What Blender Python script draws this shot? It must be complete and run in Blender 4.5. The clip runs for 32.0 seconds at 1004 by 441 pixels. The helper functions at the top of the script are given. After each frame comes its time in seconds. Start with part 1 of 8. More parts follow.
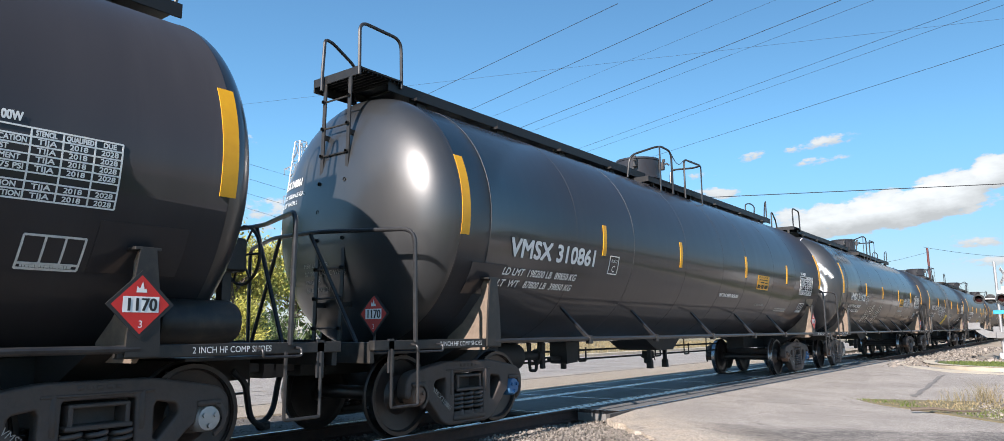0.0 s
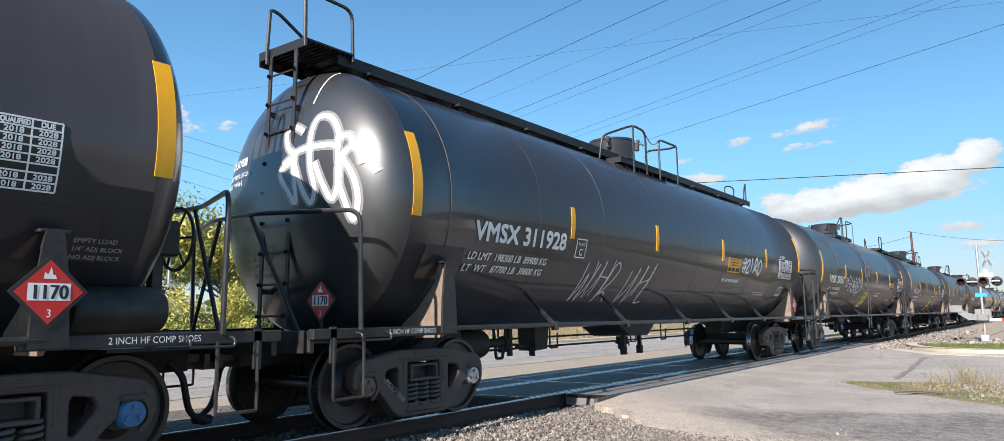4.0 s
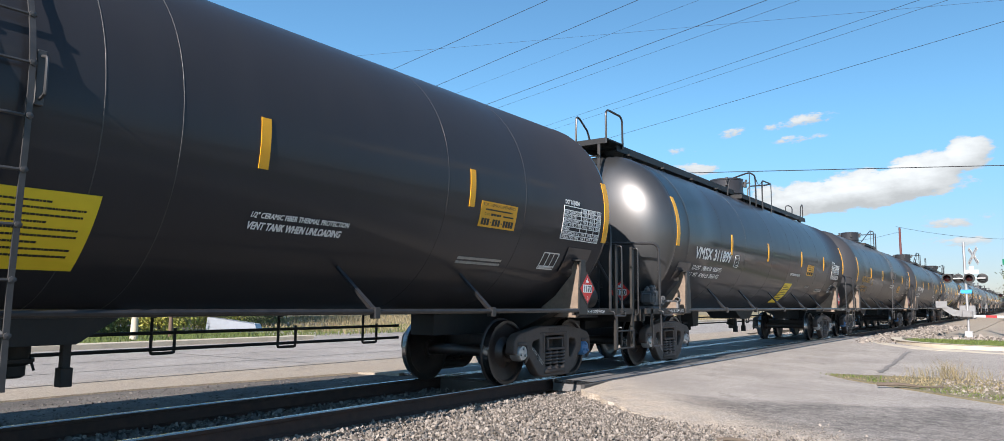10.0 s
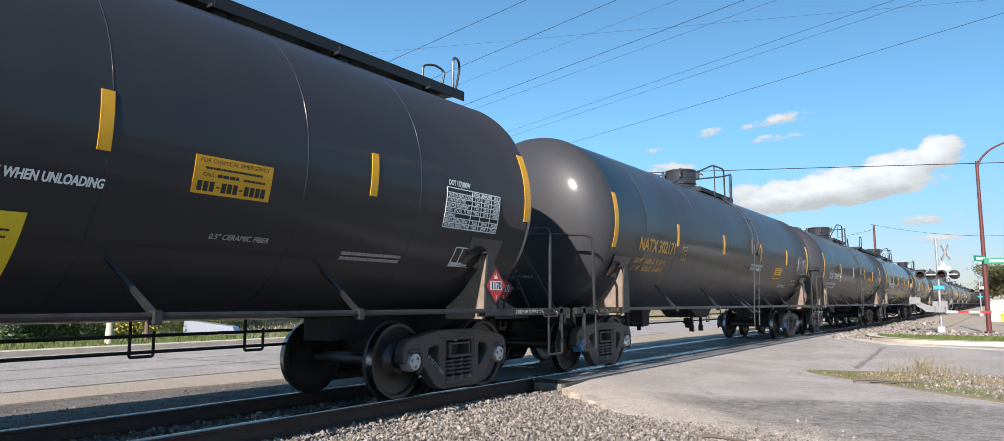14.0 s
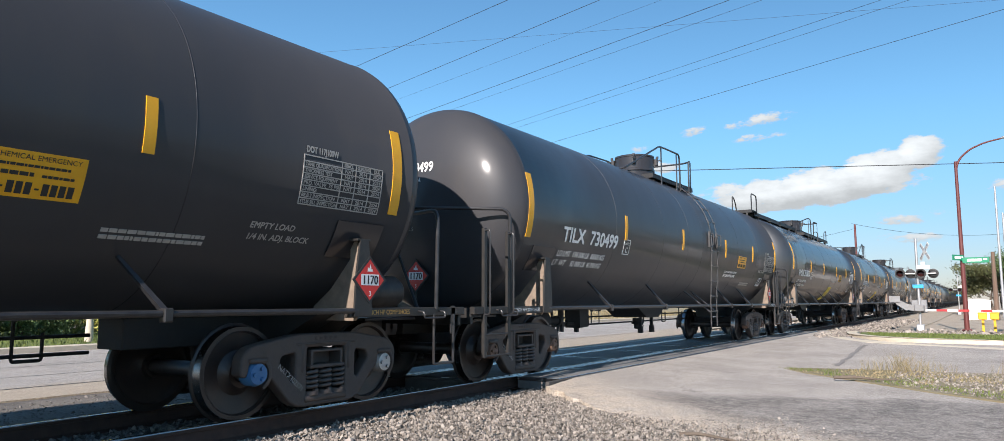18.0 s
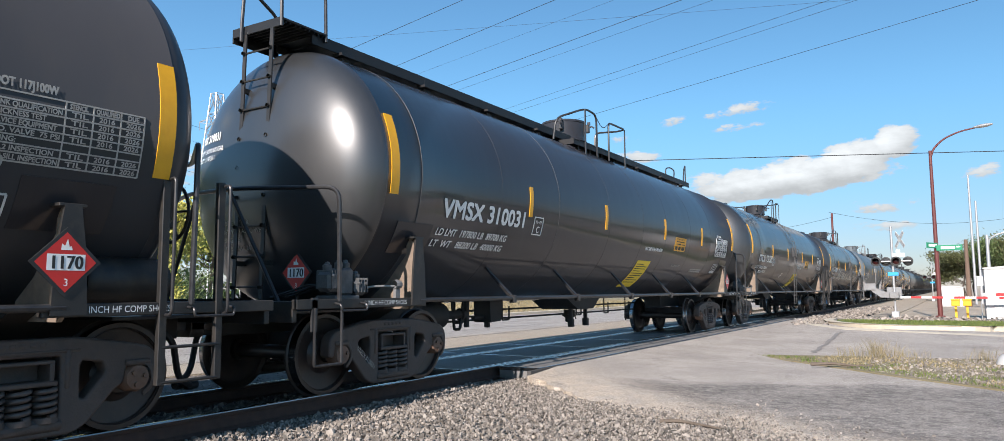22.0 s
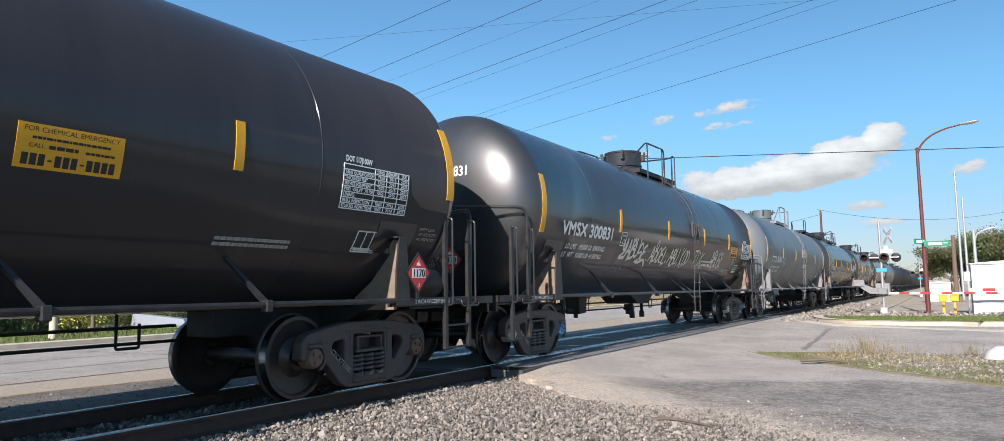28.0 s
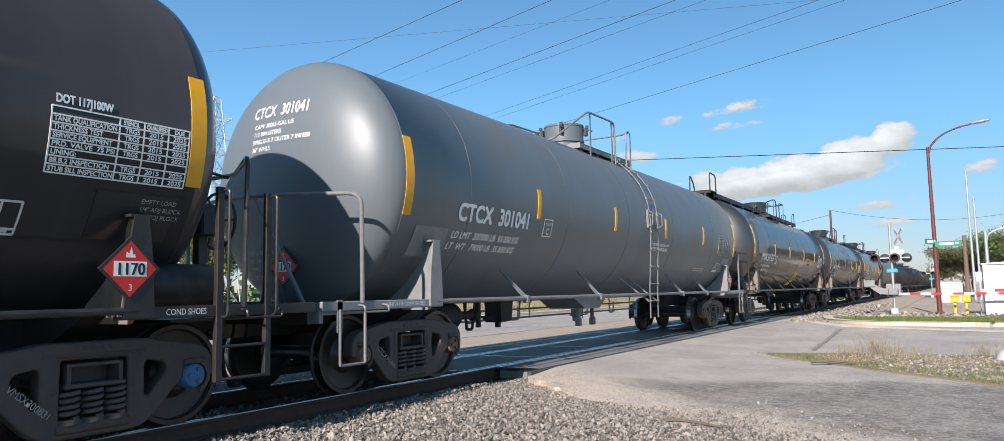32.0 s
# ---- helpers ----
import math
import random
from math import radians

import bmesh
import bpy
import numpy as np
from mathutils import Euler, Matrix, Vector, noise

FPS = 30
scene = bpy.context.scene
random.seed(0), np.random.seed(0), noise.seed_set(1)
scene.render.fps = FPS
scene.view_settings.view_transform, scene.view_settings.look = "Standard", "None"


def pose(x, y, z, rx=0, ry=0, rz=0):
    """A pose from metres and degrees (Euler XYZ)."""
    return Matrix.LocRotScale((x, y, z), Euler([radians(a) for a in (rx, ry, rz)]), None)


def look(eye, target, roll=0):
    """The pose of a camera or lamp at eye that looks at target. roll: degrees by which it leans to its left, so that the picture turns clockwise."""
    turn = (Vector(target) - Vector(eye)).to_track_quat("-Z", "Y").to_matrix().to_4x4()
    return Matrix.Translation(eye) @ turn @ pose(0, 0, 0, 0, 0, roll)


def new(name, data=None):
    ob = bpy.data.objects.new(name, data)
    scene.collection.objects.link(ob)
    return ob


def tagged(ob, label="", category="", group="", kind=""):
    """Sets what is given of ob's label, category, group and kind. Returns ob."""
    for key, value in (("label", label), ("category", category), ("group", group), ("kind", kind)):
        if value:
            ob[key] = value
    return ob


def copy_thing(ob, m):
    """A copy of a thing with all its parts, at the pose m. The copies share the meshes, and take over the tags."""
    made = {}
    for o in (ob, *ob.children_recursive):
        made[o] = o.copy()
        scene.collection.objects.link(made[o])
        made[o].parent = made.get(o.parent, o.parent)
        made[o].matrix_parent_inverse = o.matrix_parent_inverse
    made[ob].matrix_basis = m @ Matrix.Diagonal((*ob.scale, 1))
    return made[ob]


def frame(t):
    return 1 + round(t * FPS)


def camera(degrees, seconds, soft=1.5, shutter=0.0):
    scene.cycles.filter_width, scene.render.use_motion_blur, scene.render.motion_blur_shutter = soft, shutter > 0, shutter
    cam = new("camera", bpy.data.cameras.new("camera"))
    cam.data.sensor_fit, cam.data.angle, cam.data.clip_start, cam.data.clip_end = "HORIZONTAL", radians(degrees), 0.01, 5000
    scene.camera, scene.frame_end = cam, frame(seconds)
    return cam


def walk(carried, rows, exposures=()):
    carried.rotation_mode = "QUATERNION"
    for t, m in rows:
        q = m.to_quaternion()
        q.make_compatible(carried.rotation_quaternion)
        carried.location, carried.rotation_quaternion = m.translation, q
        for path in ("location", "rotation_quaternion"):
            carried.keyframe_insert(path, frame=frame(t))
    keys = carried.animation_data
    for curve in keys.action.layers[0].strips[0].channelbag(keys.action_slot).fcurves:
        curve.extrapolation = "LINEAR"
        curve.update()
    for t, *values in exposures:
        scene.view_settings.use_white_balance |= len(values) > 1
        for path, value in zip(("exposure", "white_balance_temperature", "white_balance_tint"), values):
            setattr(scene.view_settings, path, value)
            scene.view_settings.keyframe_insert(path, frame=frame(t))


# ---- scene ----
# ---- camera ----
EYE = (6.93, 0.0, 1.146)
CAM_ROWS = [
    (0, 37.44, 8.76, 0.56), (0.5, 36.80, 8.71, 0.80), (1, 36.57, 8.63, 0.88), (1.5, 36.38, 8.54, 0.86), (2, 36.47, 8.49, 0.77), (2.5, 36.73, 8.62, 0.51),
    (3, 36.68, 8.41, 0.89), (3.5, 36.93, 7.74, 0.91), (4, 36.53, 7.68, 0.99), (4.5, 36.78, 7.90, 0.09), (6.5, 37.58, 7.45, 0.73), (7, 36.83, 7.30, 0.33),
    (7.5, 36.68, 7.29, -0.00), (8, 36.22, 6.90, -0.57), (8.5, 36.10, 6.67, -0.75), (9, 36.07, 6.65, -0.48), (9.5, 35.86, 6.68, -0.40), (10, 35.69, 6.50, -0.42),
    (10.5, 35.42, 6.65, -0.35), (11, 35.51, 6.81, -0.39), (11.5, 35.18, 6.71, -0.33), (12, 34.52, 6.78, -0.16), (12.5, 34.32, 6.79, -0.04), (13, 34.09, 6.52, 0.01),
    (13.5, 34.27, 6.45, 0.03), (14, 34.16, 6.50, 0.11), (14.5, 33.89, 6.38, 0.03), (15, 33.49, 6.37, 0.17), (15.5, 33.10, 6.45, 0.10), (17.5, 33.00, 6.22, 0.23),
    (18, 32.95, 6.36, 0.06), (18.5, 32.43, 6.13, -0.17), (19, 32.64, 6.11, 0.06), (19.5, 32.41, 5.95, 0.13), (20, 32.50, 5.70, -0.12), (20.5, 32.28, 5.56, 0.04),
    (21, 32.00, 5.33, 0.07), (21.5, 31.66, 5.61, 0.11), (22, 31.50, 5.57, 0.44), (22.5, 31.56, 5.88, 0.70), (23, 31.45, 6.05, 0.76), (23.5, 31.15, 6.07, 0.85),
    (24, 31.07, 6.16, 1.05), (24.5, 30.72, 5.85, 1.07), (25, 30.76, 5.79, 1.04), (25.5, 30.91, 5.65, 0.73), (26, 30.88, 5.90, 0.92), (26.5, 30.89, 5.77, 1.04),
    (28.5, 30.83, 5.50, 0.87), (29, 31.05, 5.59, 0.86), (29.5, 31.18, 5.34, 0.81), (30, 31.25, 5.52, 1.10), (30.5, 31.34, 5.31, 1.13), (31, 31.37, 5.23, 0.94),
    (31.5, 31.26, 5.39, 0.93), (32, 31.46, 5.63, 1.04),
]
cam = camera(69.0, 32.0, soft=0.55, shutter=0.0)
walk(cam, [(t, pose(*EYE, 90 + p, r, y)) for t, y, p, r in CAM_ROWS], [(0, 0.76), (9, 0.74), (20, 0.68), (32, 0.61)])


# ---- sky and sun ----
SUN_TO = Vector((0.24, -1.9, 1.11)).normalized()
world = bpy.data.worlds.new("sky")
scene.world = world
world.use_nodes = True


def N(tree, kind, **kw):
    n = tree.nodes.new(kind)
    for k, v in kw.items():
        if k in n.inputs:
            n.inputs[k].default_value = v
    return n


def build_sky():
    t = world.node_tree
    t.nodes.clear()
    L = t.links.new
    out = N(t, "ShaderNodeOutputWorld")
    bg = N(t, "ShaderNodeBackground", Strength=0.103)
    sky = t.nodes.new("ShaderNodeTexSky")
    sky.sky_type = "NISHITA"
    sky.sun_disc = False
    sky.sun_elevation = math.asin(SUN_TO.z)
    sky.sun_rotation = math.atan2(SUN_TO.x, SUN_TO.y)
    sky.altitude = 150
    sky.air_density, sky.dust_density, sky.ozone_density = 1.0, 0.25, 3.0
    co = t.nodes.new("ShaderNodeTexCoord")
    noise = N(t, "ShaderNodeTexNoise", Scale=30.0, Detail=9.0, Roughness=0.58)
    fine = N(t, "ShaderNodeTexNoise", Scale=90.0, Detail=6.0, Roughness=0.6)
    mapn = t.nodes.new("ShaderNodeMapping")
    mapn.inputs["Scale"].default_value = (1, 1, 2.2)
    L(co.outputs["Generated"], mapn.inputs["Vector"])
    L(mapn.outputs[0], noise.inputs["Vector"])
    L(mapn.outputs[0], fine.inputs["Vector"])

    def math_node(op, a, b=None, clamp=False):
        m = t.nodes.new("ShaderNodeMath")
        m.operation, m.use_clamp = op, clamp
        for i, v in enumerate((a, b)):
            if v is None:
                continue
            if isinstance(v, (int, float)):
                m.inputs[i].default_value = v
            else:
                L(v, m.inputs[i])
        return m.outputs[0]

    # clouds as soft ellipses in the sky: azimuth from +Y to the left, elevation, half widths, tilt, weight
    total, lean = None, None
    for az, el, wa, we, tilt, wt in CLOUDS:
        a, e = radians(az), radians(el)
        d = Vector((-math.sin(a) * math.cos(e), math.cos(a) * math.cos(e), math.sin(e)))
        right = Vector((math.cos(a), math.sin(a), 0))
        up = right.cross(d)
        c, s = math.cos(radians(tilt)), math.sin(radians(tilt))
        right, up = right * c + up * s, up * c - right * s
        acc = None
        for axis, width in ((right, wa), (up, we)):
            dot = t.nodes.new("ShaderNodeVectorMath")
            dot.operation = "DOT_PRODUCT"
            L(co.outputs["Generated"], dot.inputs[0])
            dot.inputs[1].default_value = axis
            off = math_node("SUBTRACT", dot.outputs["Value"], d.dot(axis))
            sc = math_node("DIVIDE", off, math.tan(radians(width)))
            sq = math_node("MULTIPLY", sc, sc)
            rise = sc
            acc = sq if acc is None else math_node("ADD", acc, sq)
        front = t.nodes.new("ShaderNodeVectorMath")
        front.operation = "DOT_PRODUCT"
        L(co.outputs["Generated"], front.inputs[0])
        front.inputs[1].default_value = d
        near = math_node("GREATER_THAN", front.outputs["Value"], 0.5)
        blob = math_node("MULTIPLY", math_node("SUBTRACT", 1.0, acc, True), wt)
        blob = math_node("MULTIPLY", blob, near)
        side = math_node("MULTIPLY", blob, rise)
        lean = side if lean is None else math_node("ADD", lean, side)
        total = blob if total is None else math_node("MAXIMUM", total, blob)
    nz = math_node("ADD", math_node("MULTIPLY", noise.outputs["Fac"], 0.75), math_node("MULTIPLY", fine.outputs["Fac"], 0.25))
    dens = math_node("ADD", total, math_node("MULTIPLY", math_node("SUBTRACT", nz, 0.5), 2.9))
    dens = math_node("MULTIPLY", dens, math_node("GREATER_THAN", total, 0.001))
    ramp = t.nodes.new("ShaderNodeMapRange")
    ramp.interpolation_type = "SMOOTHSTEP"
    ramp.inputs["From Min"].default_value, ramp.inputs["From Max"].default_value = 0.22, 0.62
    L(dens, ramp.inputs["Value"])
    shade = t.nodes.new("ShaderNodeMapRange")
    shade.inputs["From Min"].default_value, shade.inputs["From Max"].default_value = -0.1, 1.15
    shade.inputs["To Min"].default_value, shade.inputs["To Max"].default_value = 3.5, 6.3
    L(math_node("ADD", math_node("MULTIPLY", dens, 0.62), math_node("MULTIPLY", lean, 0.8)), shade.inputs["Value"])
    white = t.nodes.new("ShaderNodeCombineColor")
    L(math_node("MULTIPLY", shade.outputs[0], 0.95), white.inputs[0])
    L(shade.outputs[0], white.inputs[1])
    L(math_node("MULTIPLY", shade.outputs[0], 1.04), white.inputs[2])
    mix = t.nodes.new("ShaderNodeMix")
    mix.data_type = "RGBA"
    L(ramp.outputs[0], mix.inputs["Factor"])
    tint = t.nodes.new("ShaderNodeMix")
    tint.data_type, tint.blend_type = "RGBA", "MULTIPLY"
    tint.inputs["Factor"].default_value = 1.0
    height = t.nodes.new("ShaderNodeSeparateXYZ")
    L(co.outputs["Generated"], height.inputs[0])
    low = t.nodes.new("ShaderNodeMapRange")
    low.interpolation_type = "SMOOTHSTEP"
    low.inputs["From Min"].default_value, low.inputs["From Max"].default_value = -0.02, 0.26
    L(height.outputs[2], low.inputs["Value"])
    both = t.nodes.new("ShaderNodeMix")
    both.data_type = "RGBA"
    both.inputs["A"].default_value, both.inputs["B"].default_value = SKY_LOW, SKY_TINT
    L(low.outputs[0], both.inputs["Factor"])
    # sky gain dips at x 0.12; raised past it, unseen, to brighten tank reflections
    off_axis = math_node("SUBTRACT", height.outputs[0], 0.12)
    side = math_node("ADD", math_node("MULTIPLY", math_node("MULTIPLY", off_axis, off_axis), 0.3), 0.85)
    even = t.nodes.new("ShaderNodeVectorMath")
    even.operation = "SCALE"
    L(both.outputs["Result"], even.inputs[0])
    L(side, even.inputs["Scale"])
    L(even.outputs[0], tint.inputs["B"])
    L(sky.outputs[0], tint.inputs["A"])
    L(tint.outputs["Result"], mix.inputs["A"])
    L(white.outputs[0], mix.inputs["B"])
    L(mix.outputs["Result"], bg.inputs["Color"])
    L(bg.outputs[0], out.inputs[0])


SKY_LOW = (0.55, 0.54, 0.67, 1.0)
SKY_TINT = (0.70, 1.0, 1.06, 1.0)
CLOUDS = [
    (13.6, 7.8, 5.2, 1.5, 3, 1.0), (8.8, 8.3, 4.8, 1.6, 6, 1.2), (5.6, 9.0, 3.4, 1.7, 9, 1.3), (2.8, 10.1, 1.9, 1.35, 16, 1.2), (10.0, 7.5, 8.2, 0.95, 5, 1.0),
    (12.2, 13.5, 2.6, 0.6, 10, 0.58), (14.4, 13.1, 1.6, 0.45, 4, 0.55), (13.3, 12.1, 2.6, 0.5, 2, 0.55), (17.9, 12.9, 1.2, 0.6, 10, 0.52),
    (21.8, 11.7, 1.7, 0.5, 0, 0.54), (21.1, 10.3, 2.8, 0.6, 0, 0.55), (4.2, 5.7, 3.4, 0.6, 3, 0.52), (3.4, 4.3, 3.8, 0.45, 0, 0.45), (-2.3, 7.6, 1.4, 0.6, 5, 0.55),
    (66.0, 15.0, 6.5, 3.2, -8, 0.95), (71.5, 17.0, 5.0, 2.6, 0, 0.9), (58.1, 14.2, 2.2, 0.7, 5, 0.42), (55.0, 9.0, 3.5, 1.4, 0, 0.45),
    (100, 22, 9, 3, 5, 0.9), (-40, 18, 10, 3, 0, 0.9), (-75, 30, 9, 4, 5, 0.9), (150, 25, 10, 3, 5, 0.8),
]
build_sky()

sun = new("sun", bpy.data.lights.new("sun", "SUN"))
sun.data.energy, sun.data.angle, sun.data.color = 5.0, radians(0.53), (1.0, 0.905, 0.85)
sun.matrix_world = look(SUN_TO * 50, (0, 0, 0))


# ---- materials ----
def material(name, base, rough=0.6, metal=0.0, second=None, scale=8.0, amount=0.5, bump=0.0, bump_scale=120.0, stain=None, stain_scale=1.5,
             stain_amount=0.3, coat=0.0, per_object=0.0, per_island=0.0, streak=(1, 1, 1), rough_var=0.08, spec=0.5):
    m = bpy.data.materials.new(name)
    m.use_nodes = True
    t = m.node_tree
    L = t.links.new
    p = t.nodes["Principled BSDF"]
    p.inputs["Roughness"].default_value, p.inputs["Metallic"].default_value = rough, metal
    p.inputs["Coat Weight"].default_value = coat
    p.inputs["Coat Roughness"].default_value = 0.12
    p.inputs["Specular IOR Level"].default_value = spec
    co = t.nodes.new("ShaderNodeTexCoord")
    mp = t.nodes.new("ShaderNodeMapping")
    mp.inputs["Scale"].default_value = streak
    L(co.outputs["Object"], mp.inputs["Vector"])
    n1 = N(t, "ShaderNodeTexNoise", Scale=scale, Detail=7.0, Roughness=0.6)
    L(mp.outputs[0], n1.inputs["Vector"])
    mix = t.nodes.new("ShaderNodeMix")
    mix.data_type = "RGBA"
    second = second or tuple(min(1, c * 1.6 + 0.004) for c in base)
    mix.inputs["A"].default_value, mix.inputs["B"].default_value = (*base, 1), (*second, 1)
    r1 = t.nodes.new("ShaderNodeMapRange")
    r1.inputs["From Min"].default_value, r1.inputs["From Max"].default_value = 0.35, 0.75
    r1.inputs["To Max"].default_value = amount
    L(n1.outputs["Fac"], r1.inputs["Value"])
    L(r1.outputs[0], mix.inputs["Factor"])
    col = mix.outputs["Result"]
    if stain:
        n2 = N(t, "ShaderNodeTexNoise", Scale=stain_scale, Detail=5.0, Roughness=0.65)
        L(mp.outputs[0], n2.inputs["Vector"])
        r2 = t.nodes.new("ShaderNodeMapRange")
        r2.inputs["From Min"].default_value, r2.inputs["From Max"].default_value = 0.5, 0.72
        r2.inputs["To Max"].default_value = stain_amount
        L(n2.outputs["Fac"], r2.inputs["Value"])
        m2 = t.nodes.new("ShaderNodeMix")
        m2.data_type = "RGBA"
        m2.inputs["B"].default_value = (*stain, 1)
        L(r2.outputs[0], m2.inputs["Factor"])
        L(col, m2.inputs["A"])
        col = m2.outputs["Result"]
    if per_object or per_island:
        if per_object:
            src, sock = t.nodes.new("ShaderNodeObjectInfo"), "Random"
        else:
            src, sock = t.nodes.new("ShaderNodeNewGeometry"), "Random Per Island"
        rr = t.nodes.new("ShaderNodeMapRange")
        k = per_object or per_island
        rr.inputs["To Min"].default_value, rr.inputs["To Max"].default_value = 1 - k, 1 + k
        L(src.outputs[sock], rr.inputs["Value"])
        hs = t.nodes.new("ShaderNodeHueSaturation")
        L(rr.outputs[0], hs.inputs["Value"])
        L(col, hs.inputs["Color"])
        col = hs.outputs[0]
    L(col, p.inputs["Base Color"])
    if rough_var:
        rv = t.nodes.new("ShaderNodeMapRange")
        rv.inputs["To Min"].default_value, rv.inputs["To Max"].default_value = max(0.02, rough - rough_var), min(1, rough + rough_var)
        L(n1.outputs["Fac"], rv.inputs["Value"])
        L(rv.outputs[0], p.inputs["Roughness"])
    if bump:
        nb = N(t, "ShaderNodeTexNoise", Scale=bump_scale, Detail=4.0)
        L(co.outputs["Object"], nb.inputs["Vector"])
        bp = N(t, "ShaderNodeBump", Strength=min(1.0, bump), Distance=0.02)
        L(nb.outputs["Fac"], bp.inputs["Height"])
        L(bp.outputs[0], p.inputs["Normal"])
    return m


def glow(name, color, strength):
    m = bpy.data.materials.new(name)
    m.use_nodes = True
    p = m.node_tree.nodes["Principled BSDF"]
    p.inputs["Base Color"].default_value = (*color, 1)
    p.inputs["Emission Color"].default_value = (*color, 1)
    p.inputs["Emission Strength"].default_value = strength
    return m


def asphalt(name, base, second, dark, tan, patch=None, dust=None, tan_side=None):
    """Worn road surface: aggregate, cracks, traffic film, a darker ragged patch and dust at the gravel edge."""
    m = bpy.data.materials.new(name)
    m.use_nodes = True
    t = m.node_tree
    L = t.links.new
    p = t.nodes["Principled BSDF"]
    p.inputs["Roughness"].default_value = 0.88
    p.inputs["Specular IOR Level"].default_value = 0.3
    co = t.nodes.new("ShaderNodeTexCoord").outputs["Object"]

    def op(kind, a, b=None, clamp=False):
        n = t.nodes.new("ShaderNodeMath")
        n.operation, n.use_clamp = kind, clamp
        for i, v in enumerate((a, b)):
            if v is None:
                continue
            if isinstance(v, (int, float)):
                n.inputs[i].default_value = v
            else:
                L(v, n.inputs[i])
        return n.outputs[0]

    def fog(scale, detail=6.0, rough=0.6, stretch=(1, 1, 1), turn=0.0):
        mp = t.nodes.new("ShaderNodeMapping")
        mp.inputs["Scale"].default_value = stretch
        mp.inputs["Rotation"].default_value = (0, 0, turn)
        L(co, mp.inputs["Vector"])
        n = N(t, "ShaderNodeTexNoise", Scale=scale, Detail=detail, Roughness=rough)
        L(mp.outputs[0], n.inputs["Vector"])
        return n.outputs["Fac"]

    def ramp(v, a, b, lo=0.0, hi=1.0):
        n = t.nodes.new("ShaderNodeMapRange")
        n.interpolation_type = "SMOOTHSTEP"
        for key, val in (("From Min", a), ("From Max", b), ("To Min", lo), ("To Max", hi)):
            n.inputs[key].default_value = val
        L(v, n.inputs["Value"])
        return n.outputs[0]

    def blend(a, b, f):
        n = t.nodes.new("ShaderNodeMix")
        n.data_type = "RGBA"
        for sock, v in (("A", a), ("B", b)):
            if isinstance(v, tuple):
                n.inputs[sock].default_value = (*v, 1)
            else:
                L(v, n.inputs[sock])
        L(f, n.inputs["Factor"])
        return n.outputs["Result"]

    xyz = t.nodes.new("ShaderNodeSeparateXYZ")
    L(co, xyz.inputs[0])
    x, y = xyz.outputs[0], xyz.outputs[1]
    col = blend(base, second, ramp(fog(0.7, 8), 0.35, 0.7))
    col = blend(col, dark, ramp(fog(0.5, 9, 0.7, (1, 0.35, 1)), 0.5, 0.75, 0, 0.4))
    wob = op("MULTIPLY", op("SUBTRACT", fog(1.5, 11, 0.78, (0.8, 1.1, 1), 0.5), 0.5), 1.7)
    patchy = ramp(fog(1.3, 10, 0.75, (0.9, 1.1, 1), 0.3), 0.32, 0.6, 0.35, 0.85)
    if patch:
        d1 = op("ADD", op("SUBTRACT", y, 9.5), op("MULTIPLY", op("SUBTRACT", x, 2.7), 0.733))
        d2 = op("SUBTRACT", op("MINIMUM", op("ADD", op("MULTIPLY", x, 0.5), 8.15), 11.1), y)
        f = op("MULTIPLY", ramp(op("ADD", d1, wob), -0.3, 0.35), ramp(op("ADD", d2, wob), -0.25, 0.3))
        worn = ramp(fog(11, 9, 0.75), 0.4, 0.58, 0.45, 1.0)
        col = blend(col, patch, op("MULTIPLY", op("MULTIPLY", f, patchy), worn))
    if dust:
        d3 = op("ADD", op("SUBTRACT", y, 9.35), op("MULTIPLY", op("SUBTRACT", x, 1.62), 0.714))
        f = ramp(op("ADD", d3, op("MULTIPLY", wob, 1.3)), 1.9, 0.0, 0, 0.85)
        col = blend(col, dust, op("MULTIPLY", f, ramp(fog(5, 8, 0.7), 0.36, 0.6, 0.35, 1.0)))
    if tan_side:
        f = ramp(op("ADD", x, op("MULTIPLY", wob, 0.35)), -5.7, -4.9, 0, 0.85)
        col = blend(col, tan_side, f)
    # cracks along broken lines
    vm = t.nodes.new("ShaderNodeVectorMath")
    vm.operation = "ADD"
    L(co, vm.inputs[0])
    nc = N(t, "ShaderNodeTexNoise", Scale=2.2, Detail=6.0, Roughness=0.65)
    L(co, nc.inputs["Vector"])
    L(nc.outputs["Color"], vm.inputs[1])
    vor = t.nodes.new("ShaderNodeTexVoronoi")
    vor.feature = "DISTANCE_TO_EDGE"
    vor.inputs["Scale"].default_value = 0.55
    L(vm.outputs[0], vor.inputs["Vector"])
    crack = op("MULTIPLY", ramp(vor.outputs["Distance"], 0.012, 0.003), ramp(fog(0.9, 4), 0.48, 0.6))
    col = blend(col, dark, op("MULTIPLY", crack, 0.75))
    # aggregate
    g1, g2 = fog(45, 3, 0.7), fog(130, 2, 0.6)
    speck = op("MULTIPLY", ramp(g1, 0.3, 0.72, 0.62, 1.34), ramp(g2, 0.3, 0.7, 0.78, 1.22))
    hs = t.nodes.new("ShaderNodeHueSaturation")
    L(col, hs.inputs["Color"])
    L(speck, hs.inputs["Value"])
    col = blend(hs.outputs[0], tan, ramp(fog(70, 2, 0.5), 0.66, 0.72, 0, 0.55))
    L(col, p.inputs["Base Color"])
    bp = N(t, "ShaderNodeBump", Strength=0.6, Distance=0.012)
    L(op("ADD", g1, op("MULTIPLY", g2, 0.5)), bp.inputs["Height"])
